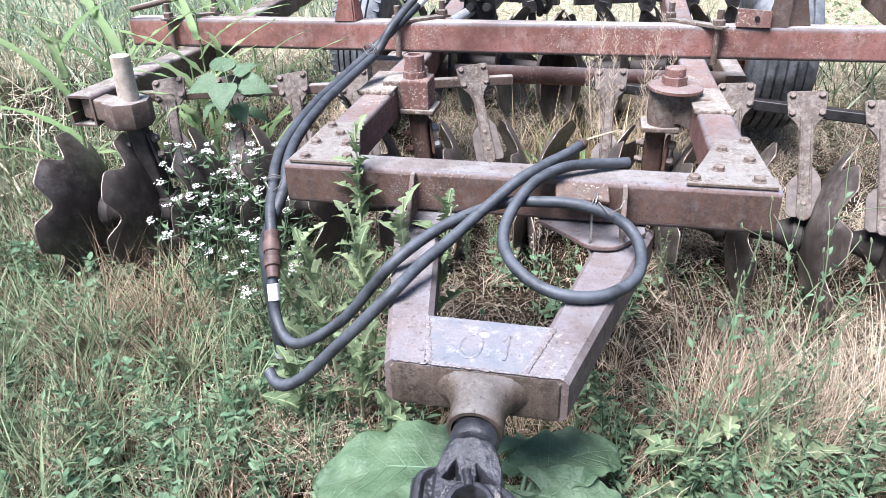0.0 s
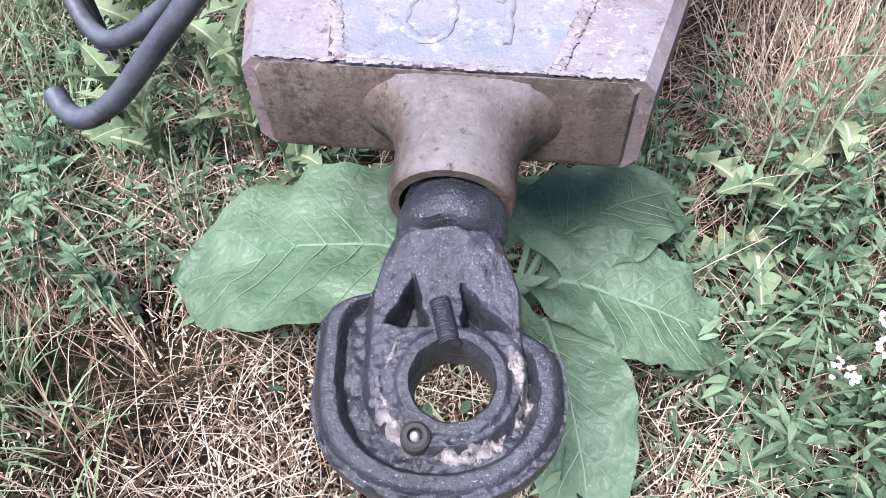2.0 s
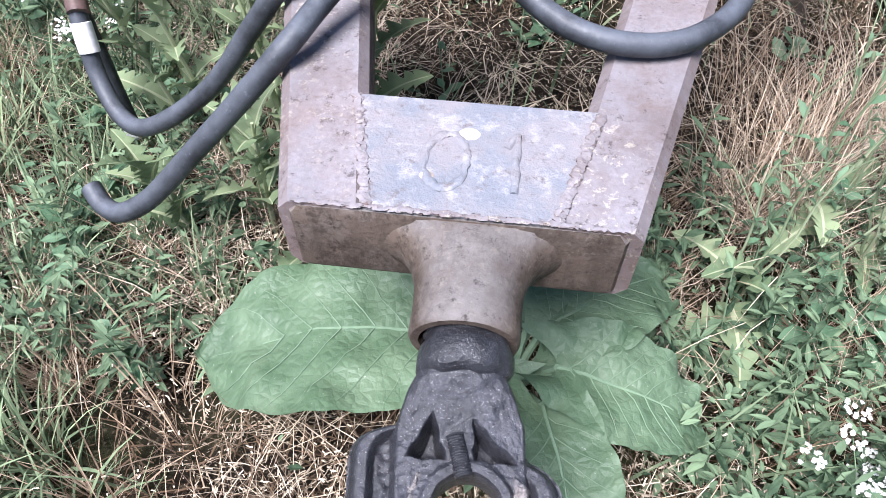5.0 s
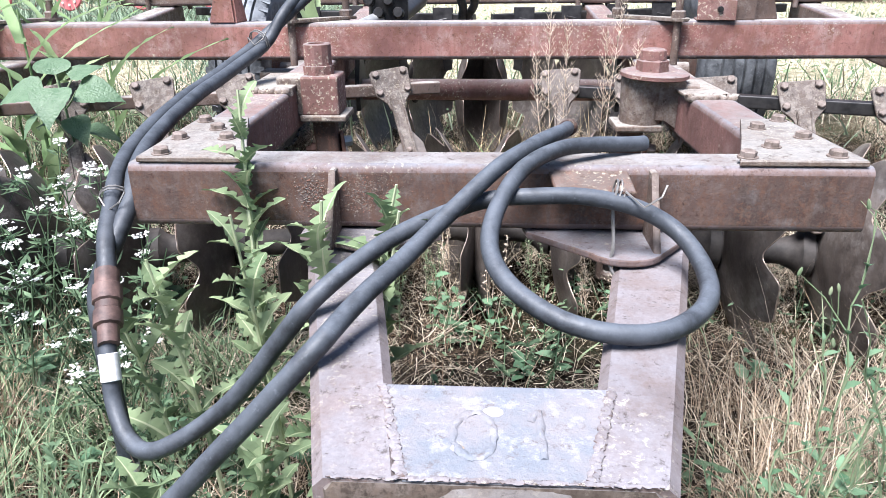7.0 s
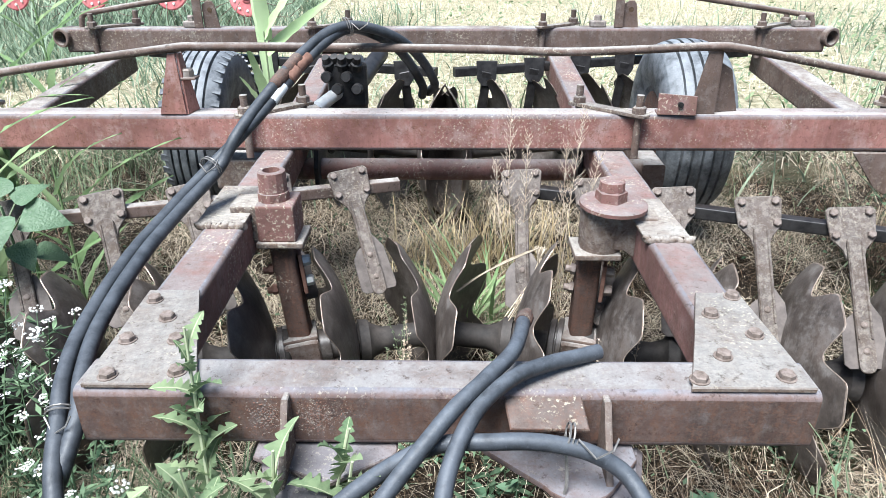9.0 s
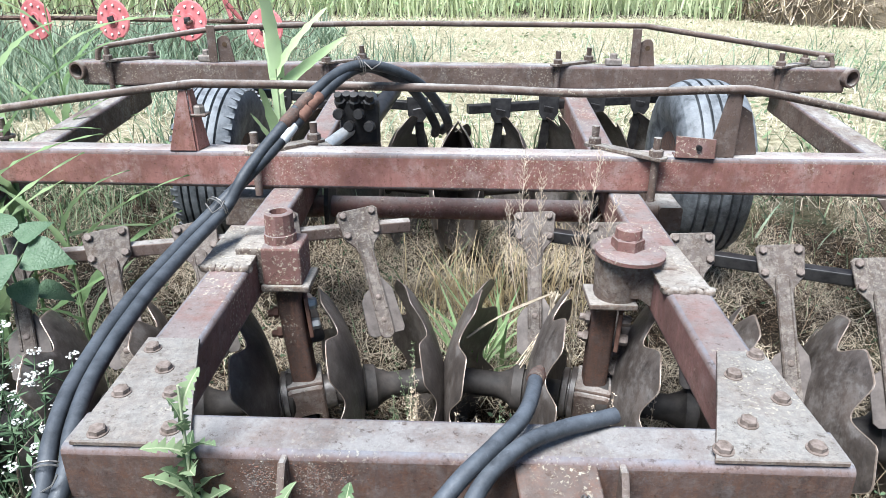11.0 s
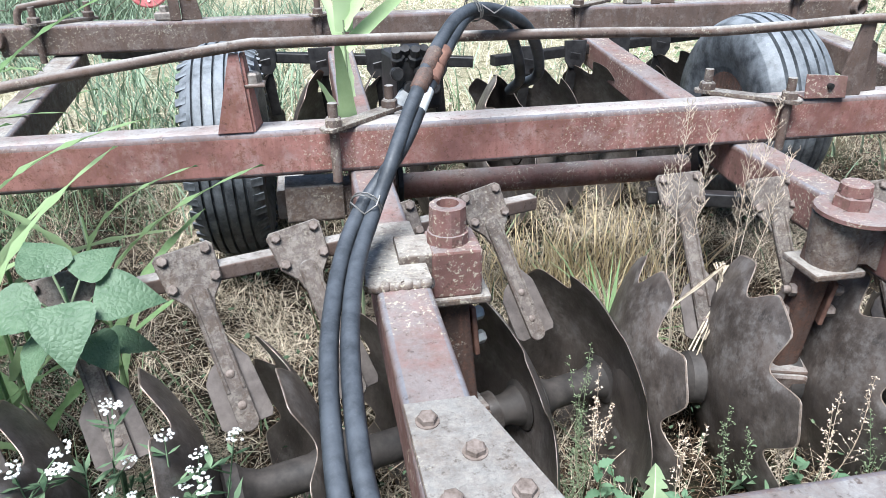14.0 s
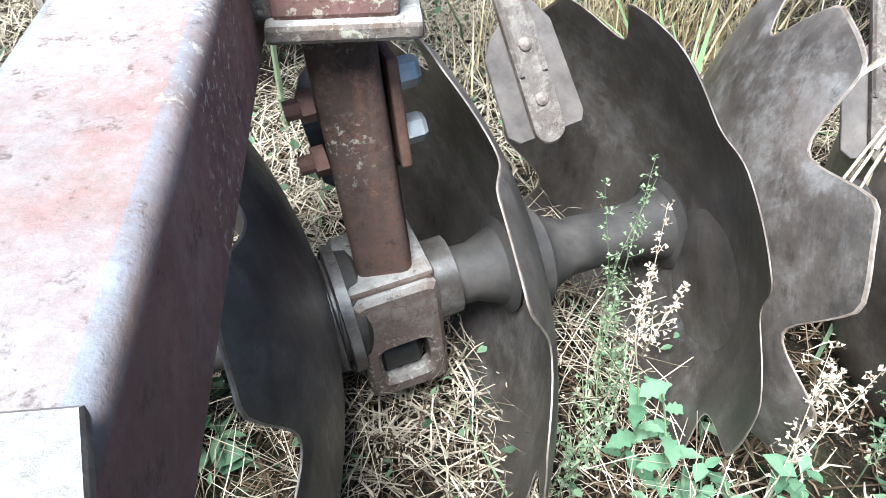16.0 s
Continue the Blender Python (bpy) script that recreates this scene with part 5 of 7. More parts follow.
# steel coupling that joins on the front hose
sleeve(ha, "coupling", (-0.775, -0.135, 0.635), (-0.725, -0.262, 0.535), [(0, 0.018), (0.02, 0.024), (0.22, 0.024), (0.24, 0.029), (0.45, 0.029), (0.47, 0.024), (0.56, 0.024), (0.58, 0.028), (0.76, 0.028), (0.78, 0.021), (1, 0.020)], COUPLING, "rusty steel coupling", 10)
hc, pc = hose("hydraulic_hose", "grey hose hanging in a bend and looped on the drawbar",
              [(-0.738, -0.235, 0.56), (-0.724, -0.275, 0.50), (-0.712, -0.305, 0.43), (-0.665, -0.355, 0.385), (-0.595, -0.385, 0.392), (-0.47, -0.37, 0.472), (-0.355, -0.36, 0.612), (-0.290, -0.345, 0.688), (-0.187, -0.225, 0.742), (-0.07, -0.135, 0.770), (0.004, -0.115, 0.788), (0.08, -0.118, 0.796), (0.18, -0.115, 0.795), (0.275, -0.122, 0.775), (0.350, -0.150, 0.738), (0.378, -0.23, 0.706), (0.362, -0.33, 0.686), (0.29, -0.41, 0.677), (0.195, -0.435, 0.680), (0.11, -0.412, 0.690), (0.035, -0.345, 0.715), (0.0, -0.265, 0.747), (0.012, -0.18, 0.790), (0.065, -0.075, 0.838), (0.14, 0.005, 0.856), (0.22, 0.065, 0.850), (0.285, 0.100, 0.842), (0.335, 0.125, 0.838)], 0.0168, HOSE_GREY)
sleeve(hc, "marking_band", (-0.728, -0.265, 0.518), (-0.719, -0.288, 0.470), [(0, 0.0182), (0.02, 0.0192), (0.98, 0.0192), (1, 0.0182)], WHITE_BAND, "white marking band")
hd, pd = hose("hydraulic_hose", "grey cut hose lying across the front beam with a loose end",
              [(-0.622, -0.556, 0.412), (-0.594, -0.580, 0.396), (-0.553, -0.594, 0.402), (-0.49, -0.583, 0.442), (-0.395, -0.555, 0.540), (-0.305, -0.530, 0.634), (-0.252, -0.50, 0.688), (-0.216, -0.424, 0.708), (-0.125, -0.262, 0.752), (-0.069, -0.185, 0.786), (0.014, -0.090, 0.842), (0.082, -0.015, 0.866), (0.136, 0.06, 0.872), (0.165, 0.16, 0.858), (0.18, 0.24, 0.846)], 0.0168, HOSE_GREY)
sleeve(hd, "ferrule", (0.178, 0.23, 0.847), (0.195, 0.29, 0.838), [(0, 0.018), (0.05, 0.0205), (0.5, 0.0205), (0.55, 0.014), (1, 0.012)], POST_STEEL, "worn ferrule")


def make_ties():
    """Twists of wire holding the hoses."""
    t = thing("tie_wire", "thin wire twisted round the hoses", "wire", "ties of wire")
    for c, d, r in (((-0.762, 0.985, 0.965), (-0.5, -1, -0.4), 0.038), ((-0.39, 1.54, 1.318), (1, 0.6, 0.2), 0.034), ((-0.825, 0.04, 0.735), (0.3, -1, -0.5), 0.032), ((0.235, -0.10, 0.80), (1, 0, -0.2), 0.024)):
        b = BM()
        s, u = frame_of(d)
        dn = Vector(d).normalized()
        pts = [Vector(c) + (s * math.cos(a) + u * math.sin(a)) * r + dn * 0.004 * a / 3 for a in (2 * math.pi * k / 14 for k in range(30))]
        pts += [pts[-1] + V(0.03, -0.03, -0.02), pts[-1] + V(0.06, -0.03, 0.0), pts[-1] + V(0.07, -0.02, 0.02)]
        pipe(b, pts, 0.0022, 5)
        part("loop", b, WIRE, t)
    b = BM()
    pipe(b, smooth_path([(0.235, -0.09, 0.79), (0.24, -0.12, 0.70), (0.235, -0.13, 0.66), (0.26, -0.14, 0.62), (0.285, -0.15, 0.60)], 5), 0.0035, 6)
    part("loose_end", b, WIRE, t)


make_ties()


def make_wheel_rake():
    """A finger-wheel hay rake standing in the grass behind."""
    rake = thing("hay_rake", "red finger-wheel hay rake standing in tall grass", "hay rake")
    wheel = None
    for k, (x, z) in enumerate(((-6.43, 0.86), (-5.51, 0.86), (-4.53, 0.86), (-3.57, 0.85), (-2.62, 0.76))):
        y = 8.0 + 0.05 * k
        if wheel is None:
            b = BM()
            lathe(b, (0, 0, 0), (-0.30, -0.954, 0), [(-0.012, 0.03), (-0.012, 0.24), (0.0, 0.255), (0.012, 0.24), (0.012, 0.09), (0.03, 0.08), (0.03, 0.03)], 32)
            wheel = part("hub_disc", b, RAKE_RED, rake, "red pressed hub disc", True)
            b = BM()
            lathe(b, (0, 0, 0), (-0.30, -0.954, 0), [(0.03, 0.060), (0.06, 0.055), (0.07, 0.02)], 4)
            part("hub", b, BLACK_STEEL, wheel, "dark square hub")
            for i in range(10):
                a = 2 * math.pi * i / 10
                f = V(math.cos(a) * 0.954, math.cos(a) * -0.30, math.sin(a)) * 0.18
                b = BM()
                rod(b, V(-0.003, -0.010, 0) + f, V(-0.008, -0.026, 0) + f, 0.016, n=6)
                part("bolt", b, WHITE_BAND, wheel)
            for i in range(22):
                a = 2 * math.pi * i / 22
                b = BM()
                f = lambda r, aa: V(math.cos(aa) * 0.954 * r, math.cos(aa) * -0.30 * r, math.sin(aa) * r)
                pipe(b, [f(0.22, a), f(0.45, a + 0.05), f(0.62, a + 0.2), f(0.72, a + 0.42)], 0.0045, 5)
                part("tine", b, POST_STEEL, wheel)
            wheel.matrix_local = pose(x, y, z)
        else:
            share(wheel, pose(x, y, z, 0, 13 * k), rake)
    b = BM()
    pipe(b, [(-7.5, 8.35, 0.85), (-5, 8.4, 0.85), (-2.2, 8.5, 0.8)], 0.03, 8)
    part("frame_bar", b, POST_STEEL, rake)
    for k, x in enumerate((-6.43, -5.48, -4.51, -3.55, -2.60)):
        b = BM()
        pipe(b, [(x + 0.1, 8.38, 0.85), (x + 0.06, 8.2, 0.88), (x, 8.03, 0.83)], 0.018, 6)
        part("arm", b, POST_STEEL, rake)
        b = BM()
        pipe(b, smooth_path([(x - 0.33, 8.36, 0.84), (x - 0.38, 8.34, 1.10), (x - 0.30, 8.32, 1.36), (x - 0.08, 8.30, 1.54), (x + 0.10, 8.28, 1.58)], 5), 0.014, 6)
        part("spring_arm", b, POST_STEEL, rake, "", True)
    b = BM()
    pipe(b, [(-3.1, 8.4, 0.85), (-3.2, 8.45, 1.1), (-2.9, 8.5, 0.7)], 0.03, 8)
    part("lever", b, RAKE_RED, rake)


make_wheel_rake()


# ---- ground cover ----
def mesh_stuff(name, label, verts, faces, mat, category="grass"):
    me = bpy.data.meshes.new(name)
    me.from_pydata(verts, [], faces)
    me.materials.append(mat)
    return tagged(new(name, me), label, category, kind="stuff")


def blades(name, label, xy, h, w, lean, mat, seed, segs=3, curl=0.5, sink=0.02, category="grass", yaw=None):
    """Tapered bent ribbons, one for each root in xy; h, w and lean are (low, high)."""
    rng = np.random.default_rng(seed)
    n = len(xy)
    z0 = np.array([ground_z(x, y) for x, y in xy]) - sink
    H_ = rng.uniform(*h, n) * rng.uniform(0.6, 1.0, n)
    W_ = rng.uniform(*w, n)
    A = rng.uniform(0, 2 * np.pi, n)
    if yaw is not None:
        A = yaw
    T = np.radians(rng.uniform(*lean, n))
    C = rng.uniform(0.2, 1.0, n) * curl
    side = np.stack([-np.sin(A + rng.normal(0, 0.6, n)), np.cos(A), np.zeros(n)], 1)
    pos = np.stack([xy[:, 0], xy[:, 1], z0], 1)
    rows = []
    for k in range(segs + 1):
        ang = T + C * (k / segs)
        wk = W_ * (1 - (k / segs) ** 1.6) * 0.5
        if k == segs:
            rows.append(pos[:, None, :])
        else:
            rows.append(np.stack([pos - side * wk[:, None], pos + side * wk[:, None]], 1))
        step = H_ / segs
        pos = pos + np.stack([np.cos(A) * np.sin(ang), np.sin(A) * np.sin(ang), np.cos(ang)], 1) * step[:, None]
    v = np.concatenate(rows, 1)
    per = v.shape[1]
    base = (np.arange(n) * per)[:, None]
    faces = []
    for k in range(segs - 1):
        q = np.array([2 * k, 2 * k + 1, 2 * k + 3, 2 * k + 2])
        faces += (base + q).tolist()
    faces += (base + np.array([2 * segs - 2, 2 * segs - 1, 2 * segs])).tolist()
    return mesh_stuff(name, label, v.reshape(-1, 3), faces, mat, category)


def tufts(name, label, centres, per, radius, h, w, mat, seed, category="grass"):
    """Bunches of long blades that fall outwards from each centre."""
    r = np.random.default_rng(seed)
    roots, yaw = [], []
    for x, y in centres:
        k = int(per * r.uniform(0.5, 1.4))
        a = r.uniform(0, 2 * np.pi, k)
        d = np.abs(r.normal(0, radius, k))
        roots.append(np.stack([x + np.cos(a) * d, y + np.sin(a) * d], 1))
        yaw.append(a + r.normal(0, 0.5, k))
    return blades(name, label, np.concatenate(roots), h, w, (4, 38), mat, seed, 4, 1.5, 0.02, category, np.concatenate(yaw))


def litter(name, label, xy, length, w, mat, seed, tilt=25, height=0.05):
    """Fallen stalks lying criss-cross."""
    rng = np.random.default_rng(seed)
    n = len(xy)
    z0 = np.array([ground_z(x, y) for x, y in xy]) + rng.uniform(0.0, 1.0, n) ** 2 * height
    A, L = rng.uniform(0, 2 * np.pi, n), rng.uniform(*length, n)
    t = np.radians(rng.normal(0, tilt, n))
    W_ = rng.uniform(*w, n) * 0.5
    d = np.stack([np.cos(A) * np.cos(t), np.sin(A) * np.cos(t), np.sin(t)], 1)
    s = np.stack([-np.sin(A), np.cos(A), np.zeros(n)], 1) * W_[:, None]
    c = np.stack([xy[:, 0], xy[:, 1], z0 + np.abs(np.sin(t)) * L * 0.45], 1)
    bow = np.stack([rng.normal(0, 0.08, n), rng.normal(0, 0.08, n), rng.uniform(0, 0.15, n)], 1) * L[:, None]
    v = np.stack([c - d * L[:, None] / 2 - s, c - d * L[:, None] / 2 + s, c + bow + s, c + bow - s, c + d * L[:, None] / 2 + s * 0.5, c + d * L[:, None] / 2 - s * 0.5], 1)
    base = (np.arange(n) * 6)[:, None]
    f = (base + np.array([0, 1, 2, 3])).tolist() + (base + np.array([3, 2, 4, 5])).tolist()
    return mesh_stuff(name, label, v.reshape(-1, 3), f, mat, "straw")


def leaflets(name, label, xy, size, zr, mat, seed):
    """Small pointed weed leaves at many heights."""
    rng = np.random.default_rng(seed)
    n = len(xy)
    z0 = np.array([ground_z(x, y) for x, y in xy]) + rng.uniform(*zr, n)
    A, S = rng.uniform(0, 2 * np.pi, n), rng.uniform(*size, n)
    t = rng.normal(0.1, 0.45, n)
    d = np.stack([np.cos(A) * np.cos(t), np.sin(A) * np.cos(t), np.sin(t)], 1) * S[:, None]
    s = np.stack([-np.sin(A), np.cos(A), rng.normal(0, 0.35, n)], 1) * (S * rng.uniform(0.2, 0.34, n))[:, None]
    o = np.stack([xy[:, 0], xy[:, 1], z0], 1)
    dip = np.zeros((n, 3))
    dip[:, 2] = -0.10 * S
    v = np.stack([o, o + d * 0.28 + s * 0.95, o + d * 0.66 + s * 0.72, o + d + dip, o + d * 0.66 - s * 0.72, o + d * 0.28 - s * 0.95, o + d * 0.3 + dip * 0.8, o + d * 0.68 + dip * 0.9], 1)
    base = (np.arange(n) * 8)[:, None]
    f = []
    for q in ((0, 6, 1), (6, 7, 2, 1), (7, 3, 2), (0, 5, 6), (5, 4, 7, 6), (4, 3, 7)):
        f += (base + np.array(q)).tolist()
    return mesh_stuff(name, label, v.reshape(-1, 3), f, mat, "weeds")


def sprigs(name, label, xy, h, leaf, mat, seed, n=16, slim=0.14):
    """Weeds with a thin stem and pointed leaves set all round it, tips drooping."""
    rng = np.random.default_rng(seed)
    vs, fs = [], []
    for x, y in xy:
        z0, H_ = ground_z(x, y) - 0.01, rng.uniform(*h)
        lx, ly = rng.normal(0, 0.18, 2) * H_
        a = rng.uniform(0, 6.28)
        i = len(vs)
        w = 0.0022
        vs += [(x - w, y, z0), (x + w, y, z0), (x + lx + w * 0.5, y + ly, z0 + H_), (x + lx - w * 0.5, y + ly, z0 + H_)]
        fs.append((i, i + 1, i + 2, i + 3))
        for k in range(int(n * rng.uniform(0.6, 1.2))):
            t = rng.uniform(0.15, 1.0)
            a += 2.4 + rng.normal(0, 0.5)
            L = rng.uniform(*leaf) * (1.15 - 0.5 * t)
            up = rng.normal(0.45, 0.3)
            o = np.array([x + lx * t, y + ly * t, z0 + H_ * t])
            d = np.array([math.cos(a), math.sin(a), math.sin(up)]) * L
            s = np.array([-math.sin(a), math.cos(a), rng.normal(0, 0.3)]) * L * slim
            dip = np.array([0, 0, -0.28 * L])
            i = len(vs)
            vs += [tuple(o), tuple(o + d * 0.35 + s), tuple(o + d * 0.35 - s), tuple(o + d * 0.7 + s * 0.7 + dip * 0.35), tuple(o + d * 0.7 - s * 0.7 + dip * 0.35), tuple(o + d + dip), tuple(o + d * 0.4 - np.array([0, 0, 0.05 * L]))]
            fs += [(i, i + 6, i + 1), (i, i + 2, i + 6), (i + 1, i + 6, i + 5, i + 3), (i + 6, i + 2, i + 4, i + 5)]
    return mesh_stuff(name, label, vs, fs, mat, "weeds")


def scatter(seed, n, x0, x1, y0, y1, keep=None, scale=1.0, lo=0.0):
    """Roots in a rectangle, thinned by a slow noise and by keep(x, y) in 0..1."""
    rng = np.random.default_rng(seed)
    p = np.stack([rng.uniform(x0, x1, n), rng.uniform(y0, y1, n)], 1)
    out = []
    r = rng.uniform(0, 1, n)
    for (x, y), q in zip(p, r):
        k = 1.0 if keep is None else keep(x, y)
        if k > 0:
            k *= min(max(0.5 + lo + 1.6 * noise.noise(Vector((x * scale, y * scale, seed))), 0.0), 1.0)
        if q < k:
            out.append((x, y))
    return np.array(out)


def under(x, y):
    """Inside the machine, where little grows."""
    return -2.1 < x < 2.1 and 0.0 < y < 3.3


def keep_green(x, y):
    if under(x, y):
        return 0.35 if x < -1.2 else 0.05
    if x < -0.25 and y < 0.4:
        return 0.22 if x > -0.8 else 0.6
    if x < -2.0:
        return 1.0
    if x > 0.3 and y < -0.35:
        return 0.35
    return 0.3 if y < 0 else 0.12


def keep_dry(x, y):
    if under(x, y):
        return 0.05
    if x > 0.35 and -0.7 < y < 1.2:
        return 1.0
    return 0.55


def keep_litter(x, y):
    if (x > 0.5 and y < -0.3) or (-0.1 < x < 0.8 and 0.3 < y < 1.0):
        return 0.4
    return 0.55 if x < -0.7 and y < 0.4 else 1.0


def keep_weed(x, y):
    if x > 0.42 - 0.25 * (y + 0.9) and y < -0.15:
        return 1.0
    if -1.0 < x < -0.2 and -0.75 < y < 0.1:
        return 0.5
    if under(x, y):
        return 0.10
    return 0.25


blades("green_grass", "thin green grass blades among straw", scatter(11, 62000, -3.8, 3.6, -2.7, 3.8, keep_green, 1.1, 0.05), (0.14, 0.44), (0.004, 0.010), (5, 55), GRASS, 1, curl=1.1)
blades("dry_grass", "upright dry golden grass stalks", scatter(12, 40000, -3.4, 3.4, -2.2, 3.4, keep_dry, 1.3), (0.12, 0.46), (0.0014, 0.0034), (2, 40), STRAW_TAN, 2, curl=0.7)
blades("dead_grass", "brown dead grass tangle", scatter(13, 46000, -3.0, 3.0, -2.2, 3.4, keep_dry, 1.7), (0.06, 0.28), (0.002, 0.005), (15, 75), STRAW_BROWN, 3, curl=1.2)
litter("straw_litter", "pale fallen straw lying criss-cross on the soil", scatter(14, 120000, -3.2, 3.4, -2.3, 3.6, keep_litter, 2.6, -0.15), (0.05, 0.24), (0.0007, 0.0018), STRAW, 4, 24, 0.10)
litter("brown_litter", "brown broken stems on the soil", scatter(15, 80000, -2.6, 2.8, -2.0, 3.2, None, 1.6, 0.05), (0.02, 0.10), (0.0015, 0.004), STRAW_BROWN, 5, 28, 0.05)
leaflets("ground_weeds", "low green weeds with small pointed leaves", scatter(16, 70000, -3.0, 3.2, -2.2, 3.2, keep_weed, 1.0, 0.12), (0.012, 0.030), (0.01, 0.22), WEED, 6)
litter("seed_cover", "tiny pale grass seeds and husks over the litter", scatter(19, 90000, -2.6, 2.6, -2.2, 3.0, lambda x, y: 1.0 if under(x, y) else 0.75, 3.5, -0.1), (0.004, 0.012), (0.0015, 0.0040), STRAW, 23, 45, 0.13)


litter("spikelet_cover", "fine pale spikelets of dead grass standing in the litter", scatter(41, 75000, -1.3, 1.2, -2.0, -0.35, lambda x, y: 1.0 if x < 0.45 - 0.25 * (y + 0.9) else 0.35, 3.0, 0.1), (0.006, 0.015), (0.0012, 0.0032), STRAW, 43, 75, 0.15)
tufts("grass_tuft_cover", "tufts of long soft green grass", scatter(17, 300, -2.8, -0.5, -2.2, 0.5, None, 1.0, 0.3), 42, 0.04, (0.18, 0.42), (0.004, 0.010), GRASS, 21)
tufts("broad_grass_cover", "tufts of pale broad-bladed grass", scatter(33, 150, -2.8, -0.45, -2.2, 0.4, None, 1.0, 0.2), 22, 0.05, (0.16, 0.36), (0.007, 0.013), LETTUCE, 24)
tufts("tall_dry_cover", "tall dry grass in front of the discs", scatter(34, 260, -2.3, 2.4, -0.25, 0.5, lambda x, y: 1.0 if x > 0.55 or x < -1.25 else 0.0, 1.2, 0.3), 36, 0.05, (0.28, 0.55), (0.0014, 0.0034), STRAW_TAN, 25)
tufts("pale_dry_cover", "pale dry grass standing before the discs", scatter(51, 190, 0.40, 1.9, -0.30, 0.22, None, 1.2, 0.1), 30, 0.06, (0.25, 0.60), (0.0014, 0.0032), STRAW, 52)
tufts("dry_tuft_cover", "tufts of bleached dry grass", scatter(18, 420, -2.4, 2.4, -2.2, 0.3, lambda x, y: 1.0 if abs(x) > 0.35 else 0.3, 1.4, 0.3), 45, 0.03, (0.14, 0.36), (0.0016, 0.0038), STRAW_TAN, 22)


def keep_sprig(x, y):
    if x > 0.42 - 0.25 * (y + 0.9) and y < -0.05:
        return 1.0
    if -1.0 < x < -0.22 and -0.75 < y < 0.05:
        return 0.8
    if x < -0.8 and y < 1.0:
        return 0.35
    return 0.15 if -0.1 < x < 0.8 and 0.3 < y < 1.0 else 0.03


sprigs("leafy_weeds", "leafy dark green weeds with pointed leaves", scatter(31, 4200, -2.6, 2.6, -2.2, 1.4, keep_sprig, 1.2, 0.15), (0.10, 0.30), (0.03, 0.07), WEED, 33, 18)
sprigs("broad_leafy_weeds", "green weeds with broader soft leaves", scatter(42, 1500, -2.4, 2.4, -2.1, 0.9, keep_sprig, 1.1, 0.1), (0.08, 0.24), (0.035, 0.075), SLIM_LEAF, 44, 11, 0.30)
litter("bleached_litter", "bleached broken straw under the machine", scatter(32, 62000, -1.6, 1.6, 0.15, 3.0, lambda x, y: 1.0 if x < -0.3 or y > 1.1 else 0.15, 3.0, 0.1), (0.03, 0.12), (0.0018, 0.004), STRAW, 34, 24, 0.06)


def apron(x, y):
    """Cover all round the machine, thinning outwards."""
    if -3.0 < x < 2.8 and -2.0 < y < 3.2:
        return 0.0
    d = max(abs(x) - 3.0, -y - 2.0, y - 4.0, 0.0)
    return 1.0 / (1.0 + 0.22 * d)


blades("wild_grass", "green grass growing round the parked machine", scatter(27, 60000, -13, 13, -11, 4.5, apron, 0.5, 0.2), (0.15, 0.5), (0.008, 0.02), (5, 50), GRASS, 13, 2, 0.9)
blades("wild_dry_grass", "dry grass stalks round the parked machine", scatter(28, 50000, -13, 13, -11, 4.5, apron, 0.4, 0.1), (0.15, 0.5), (0.006, 0.014), (5, 50), STRAW, 14, 2, 0.8)
litter("wild_litter", "fallen straw round the parked machine", scatter(29, 50000, -13, 13, -11, 4.5, apron, 0.7, 0.2), (0.10, 0.4), (0.006, 0.014), STRAW, 15, 20, 0.05)


def far_green(x, y):
    if x < -1.5 + 0.1 * y and y < 9:
        return 1.0
    return 0.14 if y < 9 else 0.10


blades("meadow_grass", "tall green grass beside the machine", scatter(21, 46000, -9, 9, 2.6, 11, far_green, 0.55), (0.22, 0.72), (0.007, 0.018), (4, 50), MEADOW, 7, curl=1.4)
blades("stubble", "short pale dry stubble in the field behind", scatter(22, 120000, -9, 12, 3.2, 16, lambda x, y: 0.9 if x > -1.8 + 0.1 * y else 0.35, 0.6, 0.1), (0.05, 0.20), (0.003, 0.008), (5, 70), BLEACHED, 8, 2, 0.8)
blades("field_grass", "short fresh grass growing through the stubble", scatter(45, 20000, -9, 12, 3.2, 16, lambda x, y: 0.9 if x > 2.4 else 0.35, 0.5, 0.05), (0.05, 0.22), (0.004, 0.010), (5, 60), FAR_REED, 46, 2, 0.9)
litter("field_straw", "bleached straw spread over the field", scatter(23, 120000, -8, 12, 3.2, 16, lambda x, y: 1.0, 0.8, 0.2), (0.05, 0.20), (0.002, 0.006), BLEACHED, 9, 14, 0.04)
leaflets("field_weeds", "green weed patches in the field", scatter(24, 26000, -8, 11, 3.2, 15, lambda x, y: 0.8 if abs(x - 5) < 3 and y < 9 else 0.35, 0.45, -0.1), (0.03, 0.09), (0.01, 0.14), LETTUCE, 10)
blades("far_reeds", "band of tall pale green weeds at the edge of the field", scatter(25, 30000, -24, 24, 15.0, 24, None, 0.5, 0.2), (0.7, 2.2), (0.02, 0.05), (1, 32), FAR_REED, 11, 3, 1.0, category="reeds")
leaflets("far_weeds", "leafy growth among the far weeds", scatter(47, 26000, -24, 24, 14.6, 22, None, 0.5, 0.1), (0.06, 0.16), (0.1, 1.7), REED, 48)
